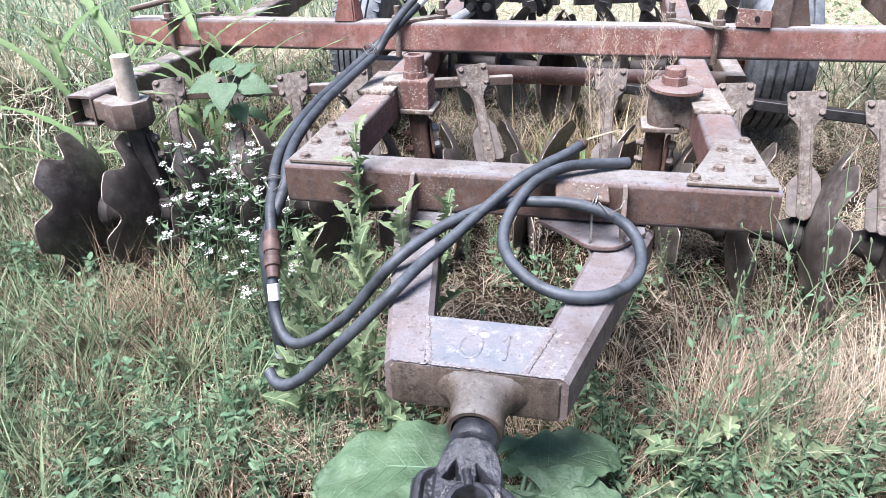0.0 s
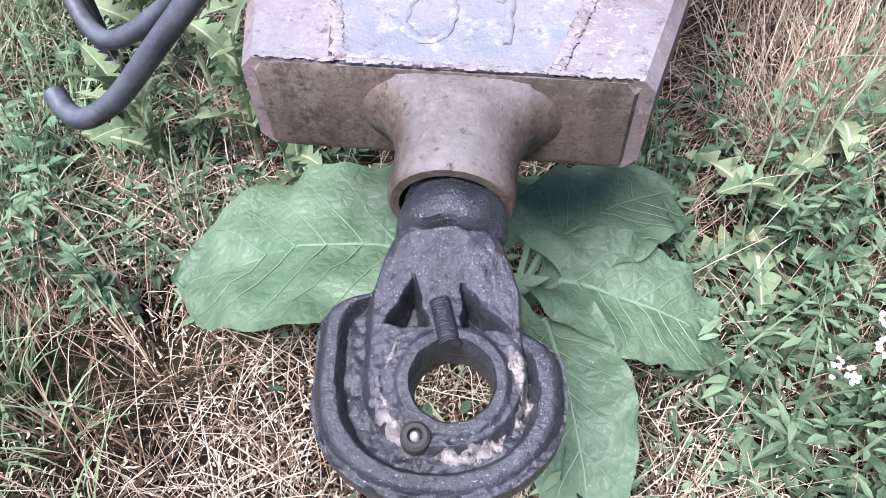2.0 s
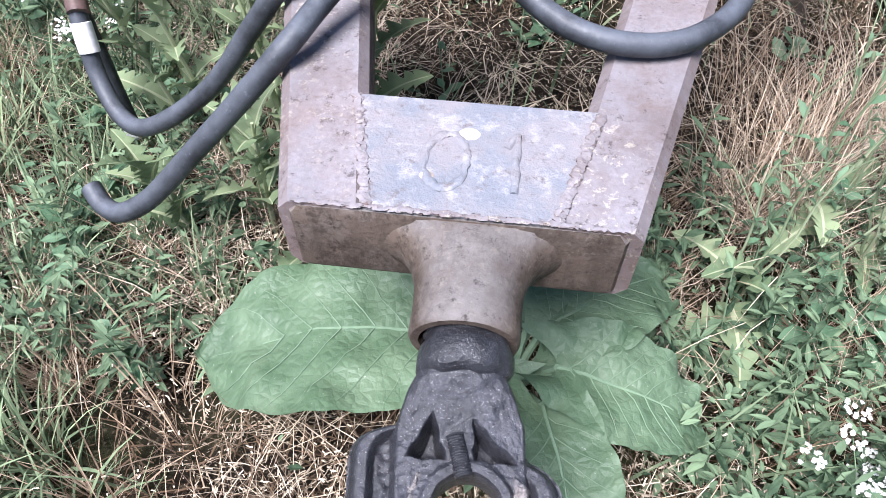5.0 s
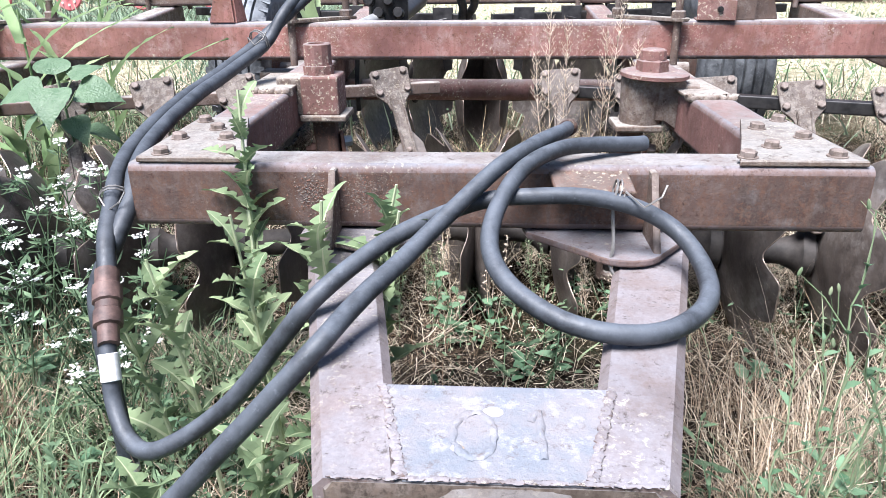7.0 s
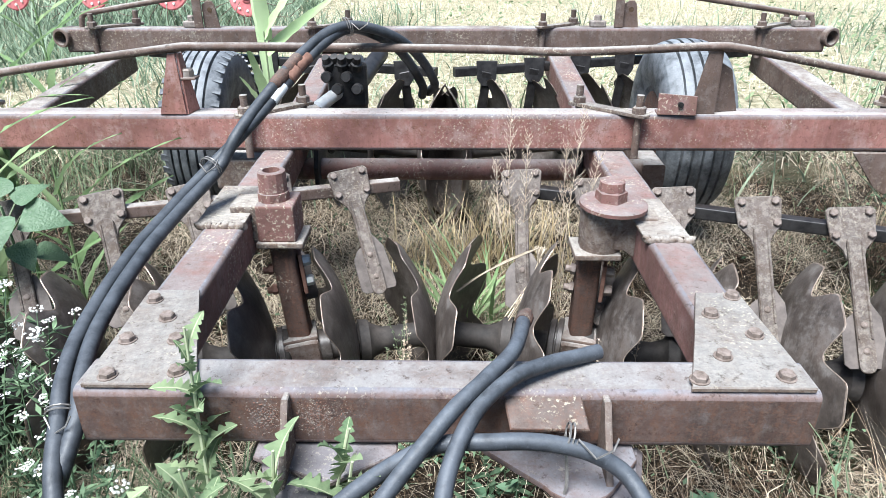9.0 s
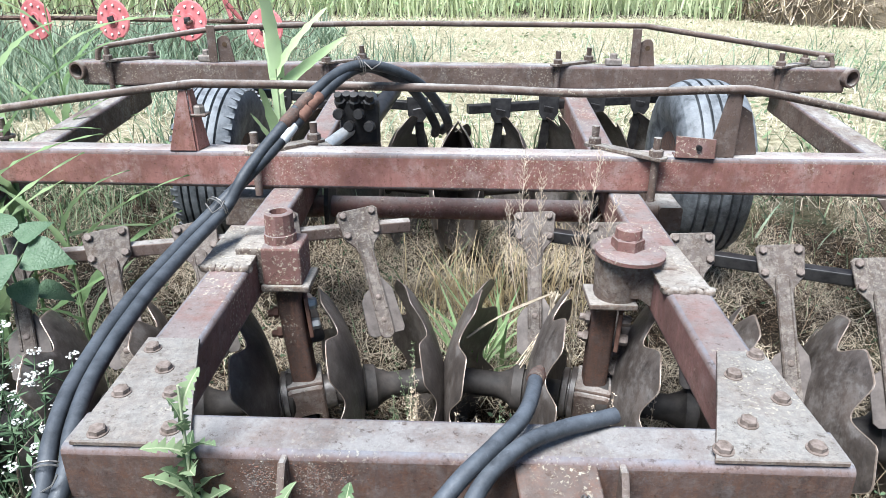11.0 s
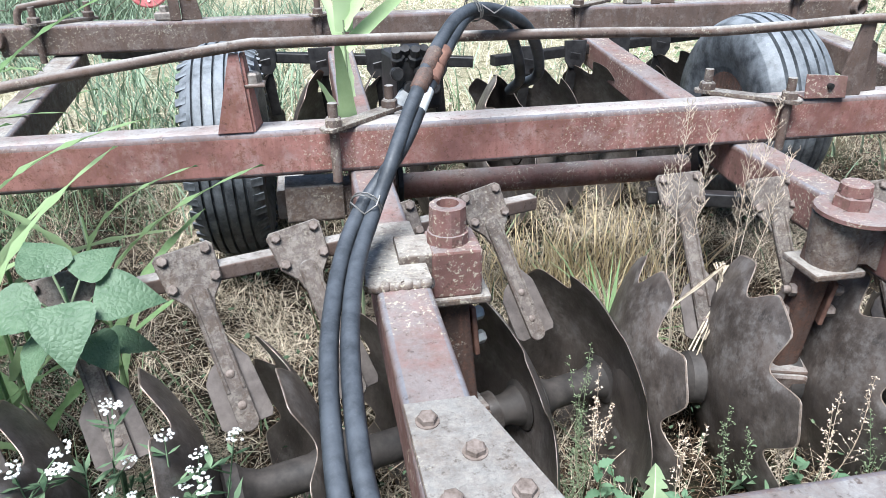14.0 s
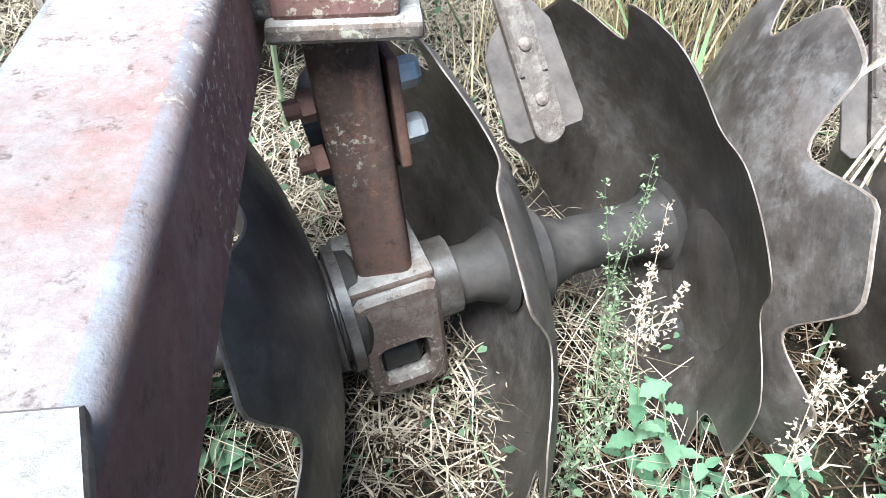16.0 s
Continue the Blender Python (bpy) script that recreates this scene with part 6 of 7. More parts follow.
blades("left_rushes", "rank tall grass round the hay rake", scatter(26, 17000, -11, -2.2, 5.2, 12, lambda x, y: 0.35 if y < 8.1 else 1.0, 0.6, 0.3), (0.30, 0.82), (0.014, 0.034), (3, 46), MEADOW, 12, 4, 1.4)


def make_heap():
    b = BM()
    bmesh.ops.create_uvsphere(b, u_segments=40, v_segments=20, radius=1.0)
    for v in b.verts:
        p = v.co.copy()
        v.co = V(p.x * 3.6, p.y * 2.3, max(p.z, -0.1) * 2.5) * (1 + 0.18 * noise.noise(p * 2.3)) + noise.noise_vector(p * 9) * 0.12
    bmesh.ops.translate(b, verts=b.verts, vec=(9.6, 15.6, 0.25))
    h = thing("straw_heap", "large heap of brown straw at the field edge", "straw heap")
    part("mound", b, STRAW, h, "", True)
    rng = np.random.default_rng(5)
    vs, fs = [], []
    for k in range(9000):
        a, e = rng.uniform(0, 2 * np.pi), rng.uniform(0, 1.35)
        q = V(math.cos(a) * math.cos(e) * 3.7 + 9.6, math.sin(a) * math.cos(e) * 2.4 + 15.6, math.sin(e) * 2.55 + 0.3)
        d = Vector(rng.normal(0, 1, 3)).normalized() * rng.uniform(0.15, 0.4)
        s = d.cross(V(0, 0, 1)).normalized() * 0.012
        i = len(vs)
        vs += [q - d - s, q - d + s, q + d + s, q + d - s]
        fs.append((i, i + 1, i + 2, i + 3))
    me = bpy.data.meshes.new("loose_straw")
    me.from_pydata(vs, [], fs)
    me.materials.append(STRAW)
    ob = tagged(new("loose_straw", me), "loose straw on the heap", "", kind="stuff")
    ob.parent = h


make_heap()


# ---- single plants ----
def flat_leaf(name, outline_half, length, fold=0.25, droop=0.3, rows=9):
    """Mesh of a leaf along +x: outline_half(t) gives its half width at 0..1."""
    b = BM()
    mids, ups, downs = [], [], []
    for k in range(rows):
        t = k / (rows - 1)
        x, z = length * t, -droop * length * t * t
        w = outline_half(t) * length
        mids.append(b.verts.new((x, 0, z)))
        wv = 0.012 * length * math.sin(k * 2.3)
        ups.append(b.verts.new((x, w, z + fold * w + wv)))
        downs.append(b.verts.new((x, -w, z + fold * w - wv)))
    for k in range(rows - 1):
        b.faces.new((mids[k], mids[k + 1], ups[k + 1], ups[k]))
        b.faces.new((mids[k + 1], mids[k], downs[k], downs[k + 1]))
    me = bpy.data.meshes.new(name)
    b.to_mesh(me)
    b.free()
    me.shade_smooth()
    return me


def stem_mesh(plant, paths, r, mat, name="stem", n=6):
    b = BM()
    for p, rr in zip(paths, r):
        pipe(b, p, (lambda t, q=rr: q * (1 - 0.6 * t)), n)
    return part(name, b, mat, plant, "", True)


def put(mesh, name, parent, at, yaw, pitch, roll=0.0, scale=1.0):
    o = new(name, mesh)
    o.parent = parent
    o.matrix_local = pose(*at, 0, 0, math.degrees(yaw)) @ pose(0, 0, 0, math.degrees(roll), -math.degrees(pitch), 0) @ Matrix.Diagonal((scale, scale, scale, 1))
    return o


def lettuce_leaf_mesh(name, length, lobes, seed):
    """A jagged leaf: narrow blade with swept lobes on a pale midrib."""
    r = random.Random(seed)
    b = BM()
    rows = 8 * lobes + 6
    mids, lefts, rights, inl, inr = [], [], [], [], []
    for k in range(rows):
        t = k / (rows - 1)
        ph = (t * (lobes + 0.6) + 0.1 * seed) % 1.0
        env = (0.035 + 0.215 * math.sin(math.pi * min(0.06 + 0.94 * t, 1.0)) ** 0.75) * length
        w = env * (0.20 + 0.80 * (1 - abs(2 * ph - 1)) ** 0.75)
        if t > 0.86:
            w = env * max(1 - ((t - 0.86) / 0.14) ** 2, 0.004) ** 0.5
        sweep = -0.06 * length * (w / max(env, 1e-5)) * (1 if t < 0.86 else max(1 - (t - 0.86) / 0.1, 0))
        z = -0.34 * length * t ** 2.6 + 0.06 * length * t
        x = length * t
        rip = 0.03 * length * math.sin(t * 13 + seed)
        rib = 0.030 * length * (1.12 - t)
        mids.append(b.verts.new((x, 0, z - 0.3 * rib)))
        inl.append(b.verts.new((x, rib, z)))
        inr.append(b.verts.new((x, -rib, z)))
        lefts.append(b.verts.new((x + sweep, rib + w * r.uniform(0.93, 1.05), z + 0.55 * w + rip)))
        rights.append(b.verts.new((x + sweep, -rib - w * r.uniform(0.93, 1.05), z + 0.55 * w - rip)))
    for k in range(rows - 1):
        for a, c, mi in ((mids, inl, 1), (inl, lefts, 0)):
            b.faces.new((a[k], a[k + 1], c[k + 1], c[k])).material_index = mi
        for a, c, mi in ((inr, mids, 1), (rights, inr, 0)):
            b.faces.new((a[k], a[k + 1], c[k + 1], c[k])).material_index = mi
    me = bpy.data.meshes.new(name)
    b.to_mesh(me)
    b.free()
    me.shade_smooth()
    me.materials.append(LETTUCE)
    me.materials.append(MIDRIB)
    return me


LETTUCE_LEAVES = [lettuce_leaf_mesh("lettuce_leaf", 0.165, 4 + k % 2, k) for k in range(4)]
LETTUCE_LEAF = LETTUCE_LEAVES[0]
rng0 = random.Random(3)


def make_lettuce(x, y, h, bend=(0.0, 0.0), n=20, big=1.0):
    z = ground_z(x, y) - 0.01
    p = thing("prickly_lettuce", "light green prickly lettuce with jagged leaves growing at the beam", "weed", "prickly lettuce plants", at=(x, y, z))
    path = smooth_path([(0, 0, 0), (bend[0] * 0.2, bend[1] * 0.2, h * 0.35), (bend[0] * 0.6, bend[1] * 0.6, h * 0.7), (bend[0], bend[1], h)], 6)
    stem_mesh(p, [path], [0.0075], MIDRIB)
    a = rng0.uniform(0, 6)
    for k in range(n):
        t = 0.30 + 0.69 * k / n
        q = path[int(t * (len(path) - 1))]
        a += 2.4 + rng0.uniform(-0.4, 0.4)
        s = big * (1.22 - 0.45 * t) * rng0.uniform(0.7, 1.25)
        put(LETTUCE_LEAVES[k % 4], "leaf", p, q, a, rng0.uniform(0.65, 1.35), rng0.uniform(-0.5, 0.5), s)


for args in ((-0.505, -0.055, 1.00, (0.0, 0.05), 26, 0.60), (-0.44, -0.14, 0.80, (-0.05, -0.03), 13, 0.78), (-0.38, -0.12, 0.82, (0.06, -0.02), 14, 0.78), (-0.32, -0.10, 0.84, (0.14, 0.0), 14, 0.80), (-0.34, -0.16, 0.75, (0.04, -0.05), 11, 0.80), (-0.60, -0.14, 0.70, (-0.07, -0.03), 12, 0.80), (-0.70, -0.10, 0.60, (-0.08, -0.04), 9, 0.85), (-0.27, -0.13, 0.80, (0.10, -0.02), 12, 0.75), (-0.46, -0.30, 0.42, (0.05, -0.06), 10, 0.8), (-0.62, -0.36, 0.34, (-0.02, -0.05), 10, 0.8), (-0.33, -0.42, 0.28, (0.03, -0.03), 8, 0.75)):
    make_lettuce(*args)


def flower_head_mesh():
    b = BM()
    r = random.Random(8)
    for k in range(18):
        a, d = r.uniform(0, 6.28), 0.019 * r.uniform(0, 1) ** 0.6
        c = V(math.cos(a) * d, math.sin(a) * d, r.uniform(-0.003, 0.004))
        m = 5
        e = 0.0038
        vs = [b.verts.new(c + V(math.cos(6.283 * i / m) * e, math.sin(6.283 * i / m) * e, r.uniform(-0.001, 0.002))) for i in range(m)]
        top = b.verts.new(c + V(0, 0, 0.003))
        for i in range(m):
            b.faces.new((vs[i], vs[(i + 1) % m], top))
    me = bpy.data.meshes.new("flower_head")
    b.to_mesh(me)
    b.free()
    me.materials.append(FLOWER)
    return me


FLOWER_HEAD = flower_head_mesh()


def make_flower_plant(x, y, h, n, spread, seed, heads=0.48):
    r = random.Random(seed)
    z = ground_z(x, y) - 0.01
    p = thing("white_flower_weed", "branching green weed with clusters of small white flowers", "weed", "white flowering weeds", at=(x, y, z))
    paths, rad, tips = [], [], []
    for k in range(n):
        a = r.uniform(0, 6.28)
        d = spread * r.uniform(0.2, 1.0)
        hh = h * r.uniform(0.65, 1.0)
        tip = V(math.cos(a) * d, math.sin(a) * d, hh)
        main = smooth_path([(0, 0, 0), tip * 0.4 + V(0, 0, hh * 0.06), tip * 0.75, tip], 4)
        paths.append(main)
        rad.append(0.0035)
        tips.append(tip)
        for j in range(3):
            q = main[int(len(main) * r.uniform(0.5, 0.85))]
            t2 = q + V(r.uniform(-1, 1), r.uniform(-1, 1), r.uniform(0.6, 1.4)) * 0.07
            paths.append([q, q.lerp(t2, 0.5) + V(0, 0, 0.006), t2])
            rad.append(0.002)
            tips.append(t2)
    stem_mesh(p, paths, rad, WEED, n=5)
    for t in tips:
        if r.random() < heads:
            put(FLOWER_HEAD, "flower_head", p, t, r.uniform(0, 6), r.uniform(-0.3, 0.3), r.uniform(-0.3, 0.3), r.uniform(0.75, 1.3))
    vs, fs = [], []
    for path in paths:
        for q in path[1::2]:
            for j in range(3):
                a = r.uniform(0, 6.28)
                L = r.uniform(0.025, 0.06)
                d = V(math.cos(a), math.sin(a), r.uniform(-0.2, 0.8)) * L
                s = V(-math.sin(a), math.cos(a), 0) * L * 0.13
                i = len(vs)
                vs += [q, q + d * 0.5 + s, q + d, q + d * 0.5 - s]
                fs.append((i, i + 1, i + 2, i + 3))
    me = bpy.data.meshes.new("foliage")
    me.from_pydata(vs, [], fs)
    me.materials.append(WEED)
    o = tagged(new("foliage", me), "narrow leaves", "", kind="stuff")
    o.parent = p


for args in ((-1.22, 0.42, 0.72, 9, 0.24, 1), (-1.05, 0.30, 0.60, 8, 0.2, 2), (-1.42, 0.52, 0.74, 8, 0.24, 3), (-1.28, 0.20, 0.55, 7, 0.2, 4), (-0.98, 0.12, 0.45, 6, 0.16, 5, 0.7), (0.86, -0.95, 0.16, 5, 0.12, 6), (0.62, -1.05, 0.14, 4, 0.1, 7), (0.70, -0.80, 0.2, 5, 0.14, 9, 0.6)):
    make_flower_plant(*args)


def heart(t):
    """Half width of a broad leaf with a round base and a drawn-out tip."""
    return 0.46 * (min(t / 0.10, 1.0) ** 0.5) * (math.cos(math.pi * 0.5 * max((t - 0.26) / 0.74, 0.0)) ** 1.15 if t > 0.26 else 0.82 + 0.18 * t / 0.26)


VELVET = flat_leaf("velvet_leaf", heart, 0.185, 0.16, 0.50, 18)
VELVET.materials.append(BURDOCK)


def make_velvetleaf(x, y, h, leaves):
    z = ground_z(x, y) - 0.01
    p = thing("broadleaf_weed", "young weed with large pale green heart-shaped leaves", "weed", at=(x, y, z))
    stem_mesh(p, [smooth_path([(0, 0, 0), (0.02, 0, h * 0.5), (0, 0.01, h)], 5)], [0.009], WEED)
    for a, up, s, dz, out, turn in leaves:
        d = V(math.cos(a), math.sin(a), 0)
        at = V(0, 0.01, h - dz) + d * out + V(0, 0, out * 0.5)
        b = BM()
        pipe(b, [V(0, 0.008, h - dz - 0.04), V(0, 0.008, h - dz - 0.01) + d * out * 0.5, at], 0.003, 6)
        part("leaf_stalk", b, PALE_STEM, p, "", True)
        put(VELVET, "leaf", p, at, a, up, turn, s)


make_velvetleaf(-1.46, 0.93, 0.86, ((2.3, 0.75, 0.70, 0.0, 0.035, -0.1), (0.75, 0.7, 0.62, 0.02, 0.04, 0.3), (-0.1, 0.1, 0.78, 0.06, 0.06, 0.6), (3.6, 0.1, 0.78, 0.05, 0.05, -0.5), (4.9, -0.35, 0.80, 0.04, 0.05, 0.0), (5.6, -0.6, 0.55, 0.14, 0.05, 0.2), (2.9, 0.0, 0.6, 0.16, 0.05, -0.4), (4.2, -0.2, 0.66, 0.12, 0.06, 0.3), (0.3, -0.1, 0.62, 0.20, 0.06, 0.2)))


def make_burdock_leaf(b_parent, base, tip, half, sag, seed):
    """One big leaf from its stalk end to its tip, wavy, with a pale midrib and side veins."""
    base, tip = Vector(base), Vector(tip)
    d = tip - base
    L = d.length
    d.normalize()
    s = d.cross(V(0, 0, 1)).normalized()
    u = s.cross(d)
    if u.z < 0:
        u = -u
    b = BM()
    n, m = 40, 22
    grid = []

    def surf(t, v):
        w = half * (math.sin(math.pi * min(t * 0.90 + 0.09, 1)) ** 0.55)
        if t > 0.85:
            w *= max(1 - ((t - 0.85) / 0.15) ** 2, 0.0) ** 0.5
        q = base + d * (L * t) - d * (0.10 * L * (abs(v) ** 2) * (1 - t) ** 3 * 3) + s * (w * v)
        q += u * (sag * math.sin(math.pi * t) + 0.14 * w * abs(v) + 0.10 * half * math.sin(7 * t + seed) * v * abs(v) + 0.05 * half * math.sin(23 * t + 3 * seed) * abs(v) ** 3)
        q += noise.noise_vector(q * 26 + V(seed, 0, 0)) * 0.006 + u * 0.010 * noise.noise(q * 17 + V(seed, 3, 0)) + u * 0.022 * abs(v) ** 4 * noise.noise(V(t * 11, seed, math.copysign(3, v))) + u * 0.05 * half * noise.noise(q * 9 + V(0, seed, 0))
        return q
    for i in range(n + 1):
        grid.append([b.verts.new(surf(i / n, -1 + 2 * j / m)) for j in range(m + 1)])
    for i in range(n):
        for j in range(m):
            b.faces.new((grid[i][j], grid[i + 1][j], grid[i + 1][j + 1], grid[i][j + 1]))
    leaf = part("leaf", b, BURDOCK, b_parent, "", True)
    b = BM()
    pipe(b, [surf(t, 0) + u * 0.002 for t in (0, 0.15, 0.3, 0.5, 0.7, 0.93)], lambda t: 0.0038 * (1 - 0.8 * t), 6)
    for k in range(6):
        t = 0.06 + 0.115 * k
        for sg in (-1, 1):
            pipe(b, [surf(t + 0.26 * q, sg * q * 0.90) + u * 0.0022 for q in (0, 0.2, 0.4, 0.6, 0.8, 1.0)], lambda q: 0.0011 * (1 - 0.7 * q), 5)
    part("vein", b, VEIN, leaf, "pale veins", True)


def make_burdock():
    p = thing("burdock", "burdock with large broad green leaves under the towing eye", "burdock")
    root = V(0.10, -0.66, 0.02)
    for tip, half, at, sag, seed in (((-0.455, -0.715, 0.15), 0.165, (0.0, -0.64, 0.22), 0.05, 1), ((0.425, -0.745, 0.16), 0.10, (0.17, -0.70, 0.24), 0.03, 2), ((0.225, -1.045, 0.16), 0.085, (0.15, -0.76, 0.22), 0.05, 3), ((0.36, -0.47, 0.20), 0.11, (0.14, -0.62, 0.20), 0.04, 4), ((0.13, -0.42, 0.16), 0.07, (0.12, -0.60, 0.2), 0.03, 5)):
        make_burdock_leaf(p, at, tip, half, sag, seed)
        b = BM()
        pipe(b, smooth_path([root, (root + V(*at)) * 0.5 + V(0, 0, 0.03), at], 5), 0.007, 7)
        part("leaf_stalk", b, VEIN, p, "", True)


make_burdock()


def make_dry_branchy(x, y, h, spread, n, seed, mat, name, label, twig=0.085, top=0.45, thin=1.0):
    """A bare plant with side twigs full of small pods."""
    r = random.Random(seed)
    z = ground_z(x, y) - 0.01
    p = thing(name, label, "weed", name.replace("_", " ") + "s", at=(x, y, z))
    paths, rad = [], []
    vs, fs = [], []
    for k in range(n):
        a = r.uniform(0, 6.28)
        tip = V(math.cos(a) * spread * r.uniform(0.3, 1), math.sin(a) * spread * r.uniform(0.3, 1), h * r.uniform(0.75, 1.0))
        st = V(0, 0, h * r.uniform(0.0, 0.35)) if k else V(0, 0, 0)
        main = smooth_path([st, st.lerp(tip, 0.5) + V(r.uniform(-1, 1), r.uniform(-1, 1), 0) * 0.02, tip], 8)
        paths.append(main)
        rad.append(0.0026 * thin)
        for i, q in enumerate(main):
            t = i / len(main)
            if t < 1 - top:
                continue
            for j in range(2):
                a2 = r.uniform(0, 6.28)
                L = twig * r.uniform(0.3, 1.0) * (1.15 - t)
                e = q + V(math.cos(a2), math.sin(a2), r.uniform(0.5, 1.3)) * L
                paths.append([q, e])
                rad.append(0.0010 * thin)
                for f in (0.4, 0.6, 0.8, 1.0):
                    c = q.lerp(e, f)
                    g = V(r.uniform(-1, 1), r.uniform(-1, 1), r.uniform(-0.5, 1)).normalized() * 0.010 * thin ** 0.5
                    w = g.cross(V(r.uniform(-1, 1), 0.3, 1)).normalized() * 0.0035 * thin ** 0.5
                    i0 = len(vs)
                    vs += [c, c + g + w, c + g - w]
                    fs.append((i0, i0 + 1, i0 + 2))
    stem_mesh(p, paths, rad, mat, n=4)
    if vs:
        me = bpy.data.meshes.new("pod_cloud")
        me.from_pydata(vs, [], fs)
        me.materials.append(mat)
        o = tagged(new("pod_cloud", me), "tiny dry seed pods", "", kind="stuff")
        o.parent = p
    return p




def make_mustard(x, y, h, stems, seed):
    """A dead broom-like plant: upright stems with rows of short twigs that point up."""
    r = random.Random(seed)
    p = thing("dry_mustard", "dead straw-coloured branching weed in front of the cross beam", "weed", "dry mustards", at=(x, y, ground_z(x, y) - 0.01))
    paths, rad = [], []
    for dx, dy, top in stems:
        st = V(dx * 0.15, dy * 0.15, 0.30 * h)
        main = smooth_path([V(0, 0, 0), st, V(dx * 0.7 + r.uniform(-0.012, 0.012), dy * 0.7, 0.7 * top), V(dx, dy, top)], 16)
        paths.append(main)
        rad.append(0.0021)
        for i, q in enumerate(main):
            t = q.z / top
            if t < 0.62:
                continue
            for j in range(2):
                a = i * 2.4 + j * 3.14 + r.uniform(-0.5, 0.5)
                L = 0.085 * (1.12 - t) ** 0.6 * r.uniform(0.6, 1.1)
                e = q + V(math.cos(a) * 0.75, math.sin(a) * 0.75, 0.85) * L
                m = q.lerp(e, 0.5) + V(math.cos(a), math.sin(a), -0.3) * L * 0.10
                paths.append([q, m, e])
                rad.append(0.0010)
                for f in (0.35, 0.55, 0.75, 0.95):
                    c = q.lerp(e, f)
                    a2 = r.uniform(0, 6.28)
                    paths.append([c, c + V(math.cos(a2) * 0.7, math.sin(a2) * 0.7, 0.9) * r.uniform(0.006, 0.014)])
                    rad.append(0.0009)
    stem_mesh(p, paths, rad, SEED, n=3)


make_mustard(0.27, 1.28, 1.05, ((-0.05, 0.02, 1.05), (0.01, -0.02, 0.97), (-0.10, 0.0, 0.86)), 31)
make_mustard(0.42, 1.24, 1.06, ((0.05, 0.0, 1.06), (0.00, 0.02, 0.93), (0.11, -0.02, 0.90)), 32)
PURSE = "thin weed with small seed pods growing between the discs"
for k, (x, y, h) in enumerate(((-0.17, 0.97, 0.56), (-0.13, 0.91, 0.46), (-0.20, 0.84, 0.36), (0.02, 0.70, 0.45), (0.18, 0.72, 0.42), (0.42, 0.66, 0.55), (0.52, 0.62, 0.45), (0.34, 0.72, 0.40), (-0.30, 0.72, 0.36), (0.60, 0.80, 0.5))):
    make_dry_branchy(x, y, h, 0.06, 3, 40 + k, SEED if k % 2 else PALE_STEM, "shepherds_purse", PURSE, 0.045, 0.75, 0.55)
SLIM = flat_leaf("slim_leaf", lambda t: 0.26 * math.sin(math.pi * min(t * 0.93 + 0.07, 1.0)) ** 0.9 * (1.0 + 0.22 * math.cos(t * 26)), 0.05, 0.3, 0.4, 15)
SLIM.materials.append(SLIM_LEAF)


def make_disc_weed(x, y, h, n, seed):
    r = random.Random(seed)
    z = ground_z(x, y) - 0.01
    p = thing("serrated_weed", "slender green weed with small toothed leaves among the discs", "weed", "slender weeds", at=(x, y, z))
    path = smooth_path([(0, 0, 0), (0.02, -0.01, h * 0.5), (0.01, 0.02, h)], 6)
    stem_mesh(p, [path], [0.0035], LETTUCE)
    for k in range(n):
        t = 0.2 + 0.8 * k / n
        put(SLIM, "leaf", p, path[int(t * (len(path) - 1))], k * 2.4 + r.uniform(-0.4, 0.4), r.uniform(-0.1, 0.7), r.uniform(-0.4, 0.4), r.uniform(0.6, 1.1))


for k, args in enumerate(((-0.19, 0.80, 0.24, 9), (-0.15, 0.76, 0.18, 8), (-0.12, 0.84, 0.14, 7), (-0.06, 0.70, 0.10, 7), (0.03, 0.66, 0.12, 7))):
    make_disc_weed(*args, 300 + k)

BLADE = flat_leaf("reed_leaf", lambda t: 0.048 * (0.35 + t) ** 0.3 * max(1 - t, 0) ** 0.6, 0.62, 0.4, 0.55, 14)
BLADE.materials.append(REED)


def make_reed(x, y, h, n, seed, s=1.0):
    r = random.Random(seed)
    z = ground_z(x, y) - 0.01
    p = thing("reed", "tall green reed with long arching leaves", "reed", "tall reeds", at=(x, y, z))
    path = [V(0, 0, 0), V(0.01, 0, h * 0.5), V(0.0, 0.02, h)]
    stem_mesh(p, [path], [0.009], REED, "stalk")
    a = r.uniform(0, 6)
    for k in range(n):
        t = 0.25 + 0.72 * k / n
        a += 2.7 + r.uniform(-0.5, 0.5)
        put(BLADE, "leaf", p, (0, 0, h * t), a, r.uniform(0.7, 1.25), r.uniform(-0.3, 0.3), s * r.uniform(0.7, 1.1))


for args in ( (-1.80, 1.30, 1.05, 8, 2), (-1.95, 1.75, 1.15, 8, 3), (-2.15, 1.15, 1.0, 8, 4), (-1.72, 1.05, 0.85, 7, 5, 0.9), (-1.55, 1.40, 0.8, 7, 6, 0.9), (-2.35, 0.95, 1.05, 7, 7), (-2.3, 2.3, 1.3, 8, 8), (-2.6, 1.6, 1.2, 8, 9), (-2.45, 3.1, 1.25, 7, 10)):
    make_reed(*args)


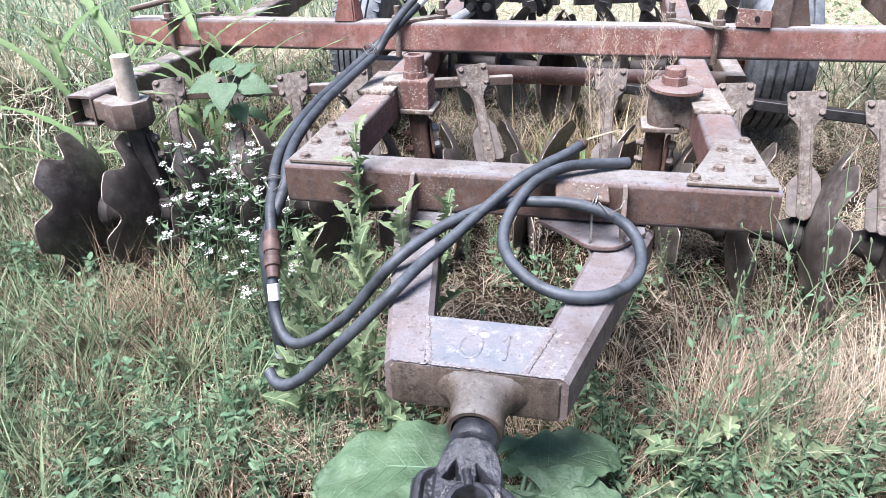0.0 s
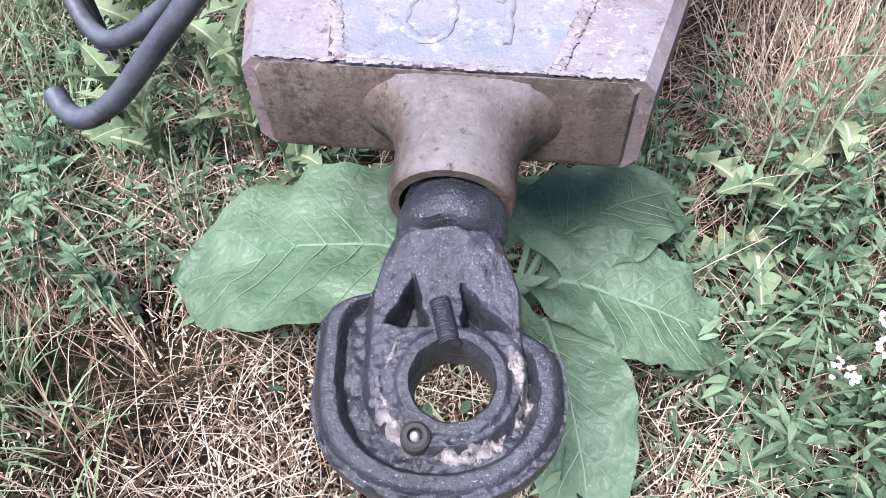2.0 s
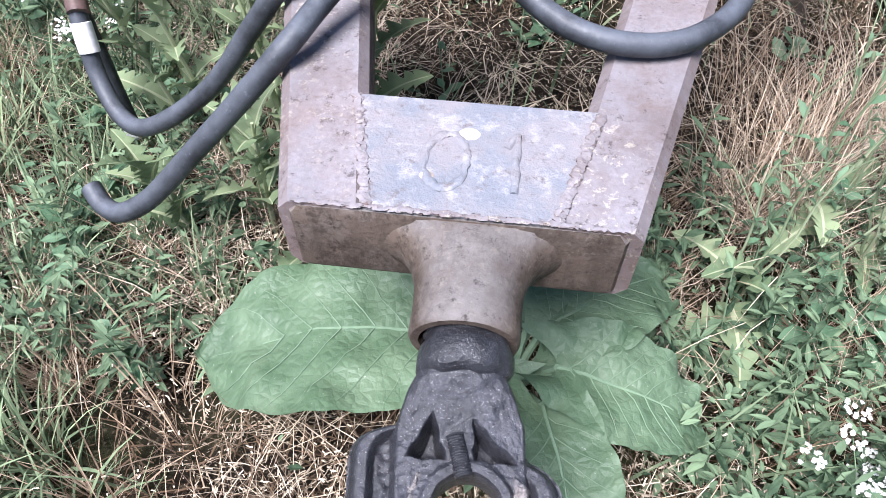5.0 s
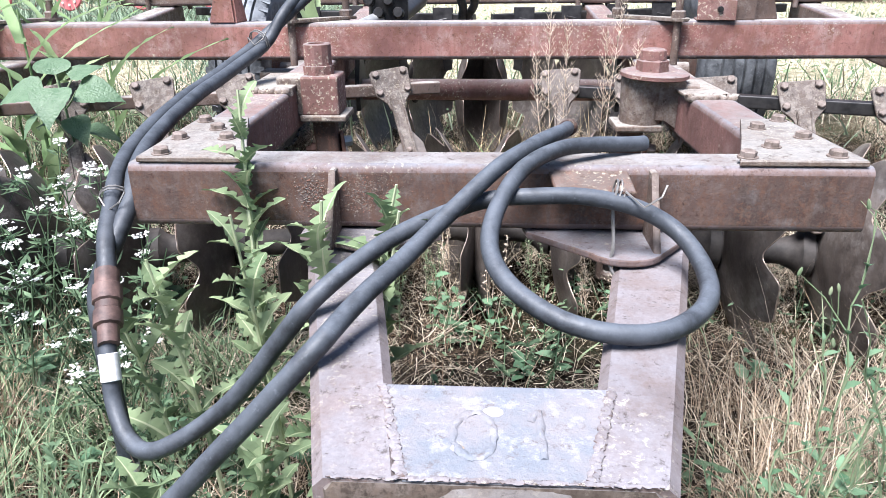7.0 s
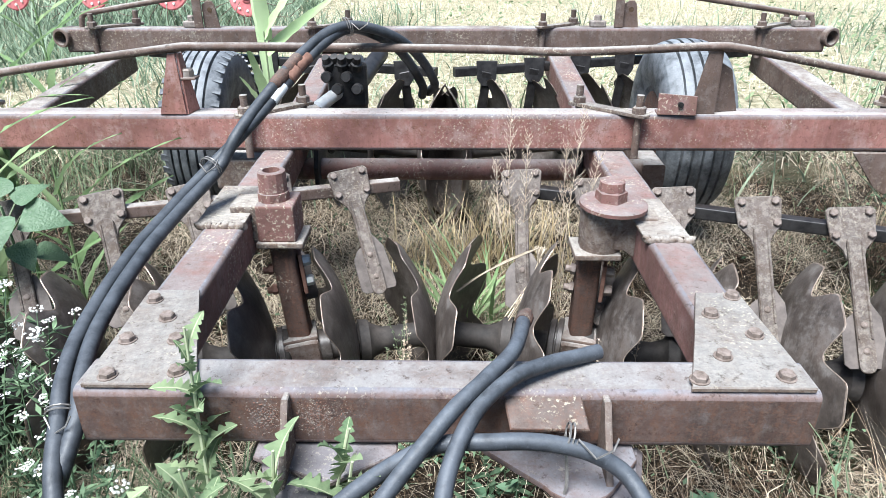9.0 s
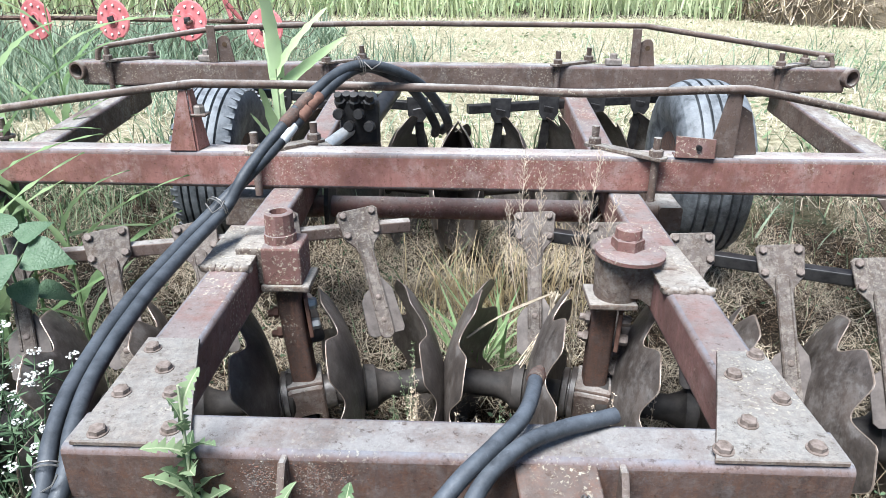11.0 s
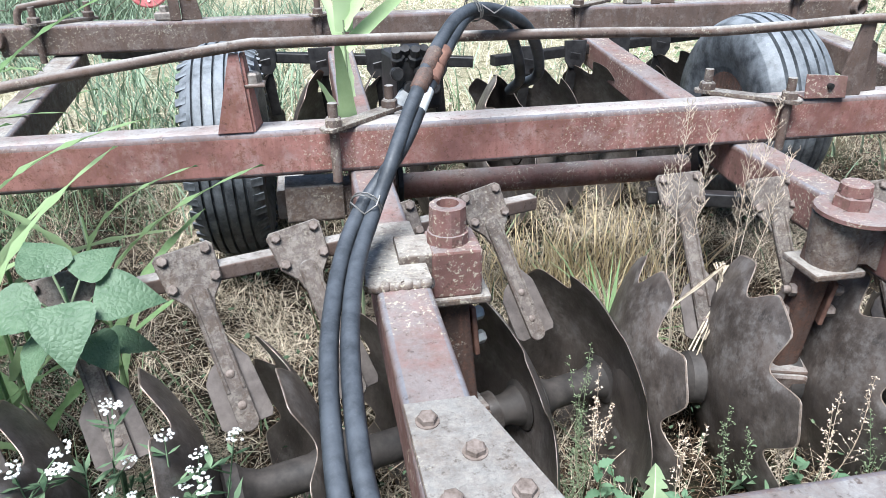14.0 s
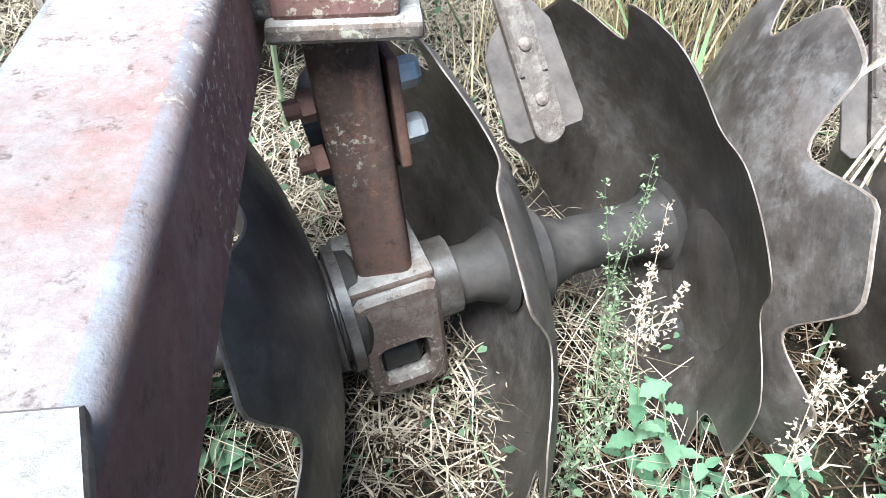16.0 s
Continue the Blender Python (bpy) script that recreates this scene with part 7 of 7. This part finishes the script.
def make_broad_reed(x, y, h, leaves, s):
    """One upright reed with few broad leaves."""
    z = ground_z(x, y) - 0.01
    p = thing("reed", "pale green reed with broad upright leaves behind the cross beam", "reed", at=(x, y, z))
    stem_mesh(p, [[V(0, 0, 0), V(0.005, 0, h * 0.5), V(0, 0, h)]], [0.008], PALE_STEM, "stalk")
    me = flat_leaf("broad_reed_leaf", lambda t: 0.092 * (0.3 + t) ** 0.35 * max(1 - t, 0) ** 0.6, 0.50, 0.35, 0.25, 14)
    me.materials.append(REED_PALE)
    for t, a, up, k, roll in leaves:
        put(me, "leaf", p, (0, 0, h * t), a, up, roll, s * k)


make_broad_reed(-0.755, 1.765, 1.24, ((0.58, 4.5, 1.50, 1.0, 0.0), (0.80, 1.9, 1.42, 0.8, 0.3), (0.97, 4.6, 1.52, 0.95, 0.0), (0.93, 0.05, 0.72, 0.70, 1.2), (0.98, 5.9, 1.0, 0.68, 1.1), (0.66, 3.3, 1.30, 0.55, 1.0)), 1.0)
tufts("green_grass_clump", "clump of broad blue-green grass behind the disc gangs", np.array([(0.06, 1.42), (0.13, 1.50), (0.20, 1.60)]), 26, 0.03, (0.40, 0.62), (0.016, 0.028), REED, 63)


def make_chicory(x, y, stems, seed):
    r = random.Random(seed)
    z = ground_z(x, y) - 0.01
    p = thing("wild_chicory", "gangly pale green weed with bare forked stems and buds", "weed", "forked weeds", at=(x, y, z))
    paths, rad, buds = [], [], []
    for tip in stems:
        tip = Vector(tip)
        mid = tip * 0.5 + V(r.uniform(-1, 1) * 0.03, r.uniform(-1, 1) * 0.03, 0.05)
        main = [q + noise.noise_vector(q * 9 + V(seed, 0, 0)) * 0.02 for q in smooth_path([(0, 0, 0), mid, tip], 8)]
        main[0] = V(0, 0, 0)
        tip = main[-1]
        paths.append(main)
        rad.append(0.0032)
        buds.append(tip)
        for k in range(4):
            q = main[int(len(main) * (0.4 + 0.14 * k))]
            e = q + V(r.uniform(-1, 1), r.uniform(-1, 1), r.uniform(0.5, 1.2)) * 0.10
            paths.append([q, q.lerp(e, 0.5) + V(0, 0, 0.012), e])
            rad.append(0.0016)
            buds.append(e)
    stem_mesh(p, paths, rad, PALE_STEM)
    for path in paths[::5]:
        for k in range(10):
            q = path[min(5 + k, len(path) - 1)]
            put(SLIM, "leaf", p, q, r.uniform(0, 6.28), r.uniform(0.6, 1.3), 0, r.uniform(0.3, 0.7))
    for e in buds[::2]:
        b = BM()
        lathe(b, e, (r.uniform(-0.4, 0.4), 0.1, 1), [(-0.004, 0.002), (0.0, 0.0035), (0.008, 0.0032), (0.013, 0.001)], 7)
        part("bud", b, PALE_STEM, p, "", True)
    for k in range(5):
        put(LETTUCE_LEAF, "leaf", p, (r.uniform(-0.03, 0.03), r.uniform(-0.03, 0.03), r.uniform(0.03, 0.18)), r.uniform(0, 6.28), r.uniform(0.1, 0.8), 0, r.uniform(0.6, 1.1))


make_chicory(0.52, -0.42, ((0.02, 0.14, 0.58), (0.40, 0.16, 0.50), (0.44, 0.34, 0.74), (0.16, 0.24, 0.80)), 71)
make_chicory(0.82, -0.30, ((-0.14, 0.06, 0.92), (0.02, 0.10, 1.04), (0.10, 0.02, 0.84), (-0.20, 0.0, 0.70)), 73)
make_chicory(0.72, -0.22, ((-0.04, 0.10, 0.62), (0.10, 0.20, 0.80), (0.30, 0.16, 0.62)), 72)

blades("dry_tussock", "tussock of long bleached grass behind the scrapers", np.array([(0.18 + random.Random(k).gauss(0, 0.24), 1.98 + random.Random(k + 5000).gauss(0, 0.11)) for k in range(620)]), (0.22, 0.56), (0.003, 0.007), (2, 34), GOLDEN, 62, 4, 1.0)


def make_stalk_bundle():
    s = thing("dry_stalk_bundle", "pale torn dry stalks caught on a scraper arm", "dry stalks")
    r = random.Random(4)
    for k in range(3):
        b = BM()
        o = V(r.uniform(-1, 1), r.uniform(-1, 1), r.uniform(-1, 1)) * 0.008
        pipe(b, smooth_path([V(0.04, 1.01, 0.505) + o * 2, V(0.12, 1.045, 0.545), V(0.21, 1.08, 0.58) + o, V(0.33, 1.15, 0.60)], 5), 0.0035, 6)
        part("stalk", b, STRAW, s, "", True)
    for k in range(16):
        o = V(r.uniform(-1, 1), r.uniform(-1, 1), 0) * 0.014
        z = r.uniform(0.33, 0.42)
        b = BM()
        pipe(b, smooth_path([V(0.338, 1.185, 0.585) + o * 1.5, V(0.333, 1.15, 0.52) + o.yxz * 0.7, V(0.29, 1.105, 0.44) + o * 1.2, V(0.235, 1.06, z) + o * 2.2], 5), 0.0028, 5)
        part("stalk", b, STRAW, s, "", True)


make_stalk_bundle()
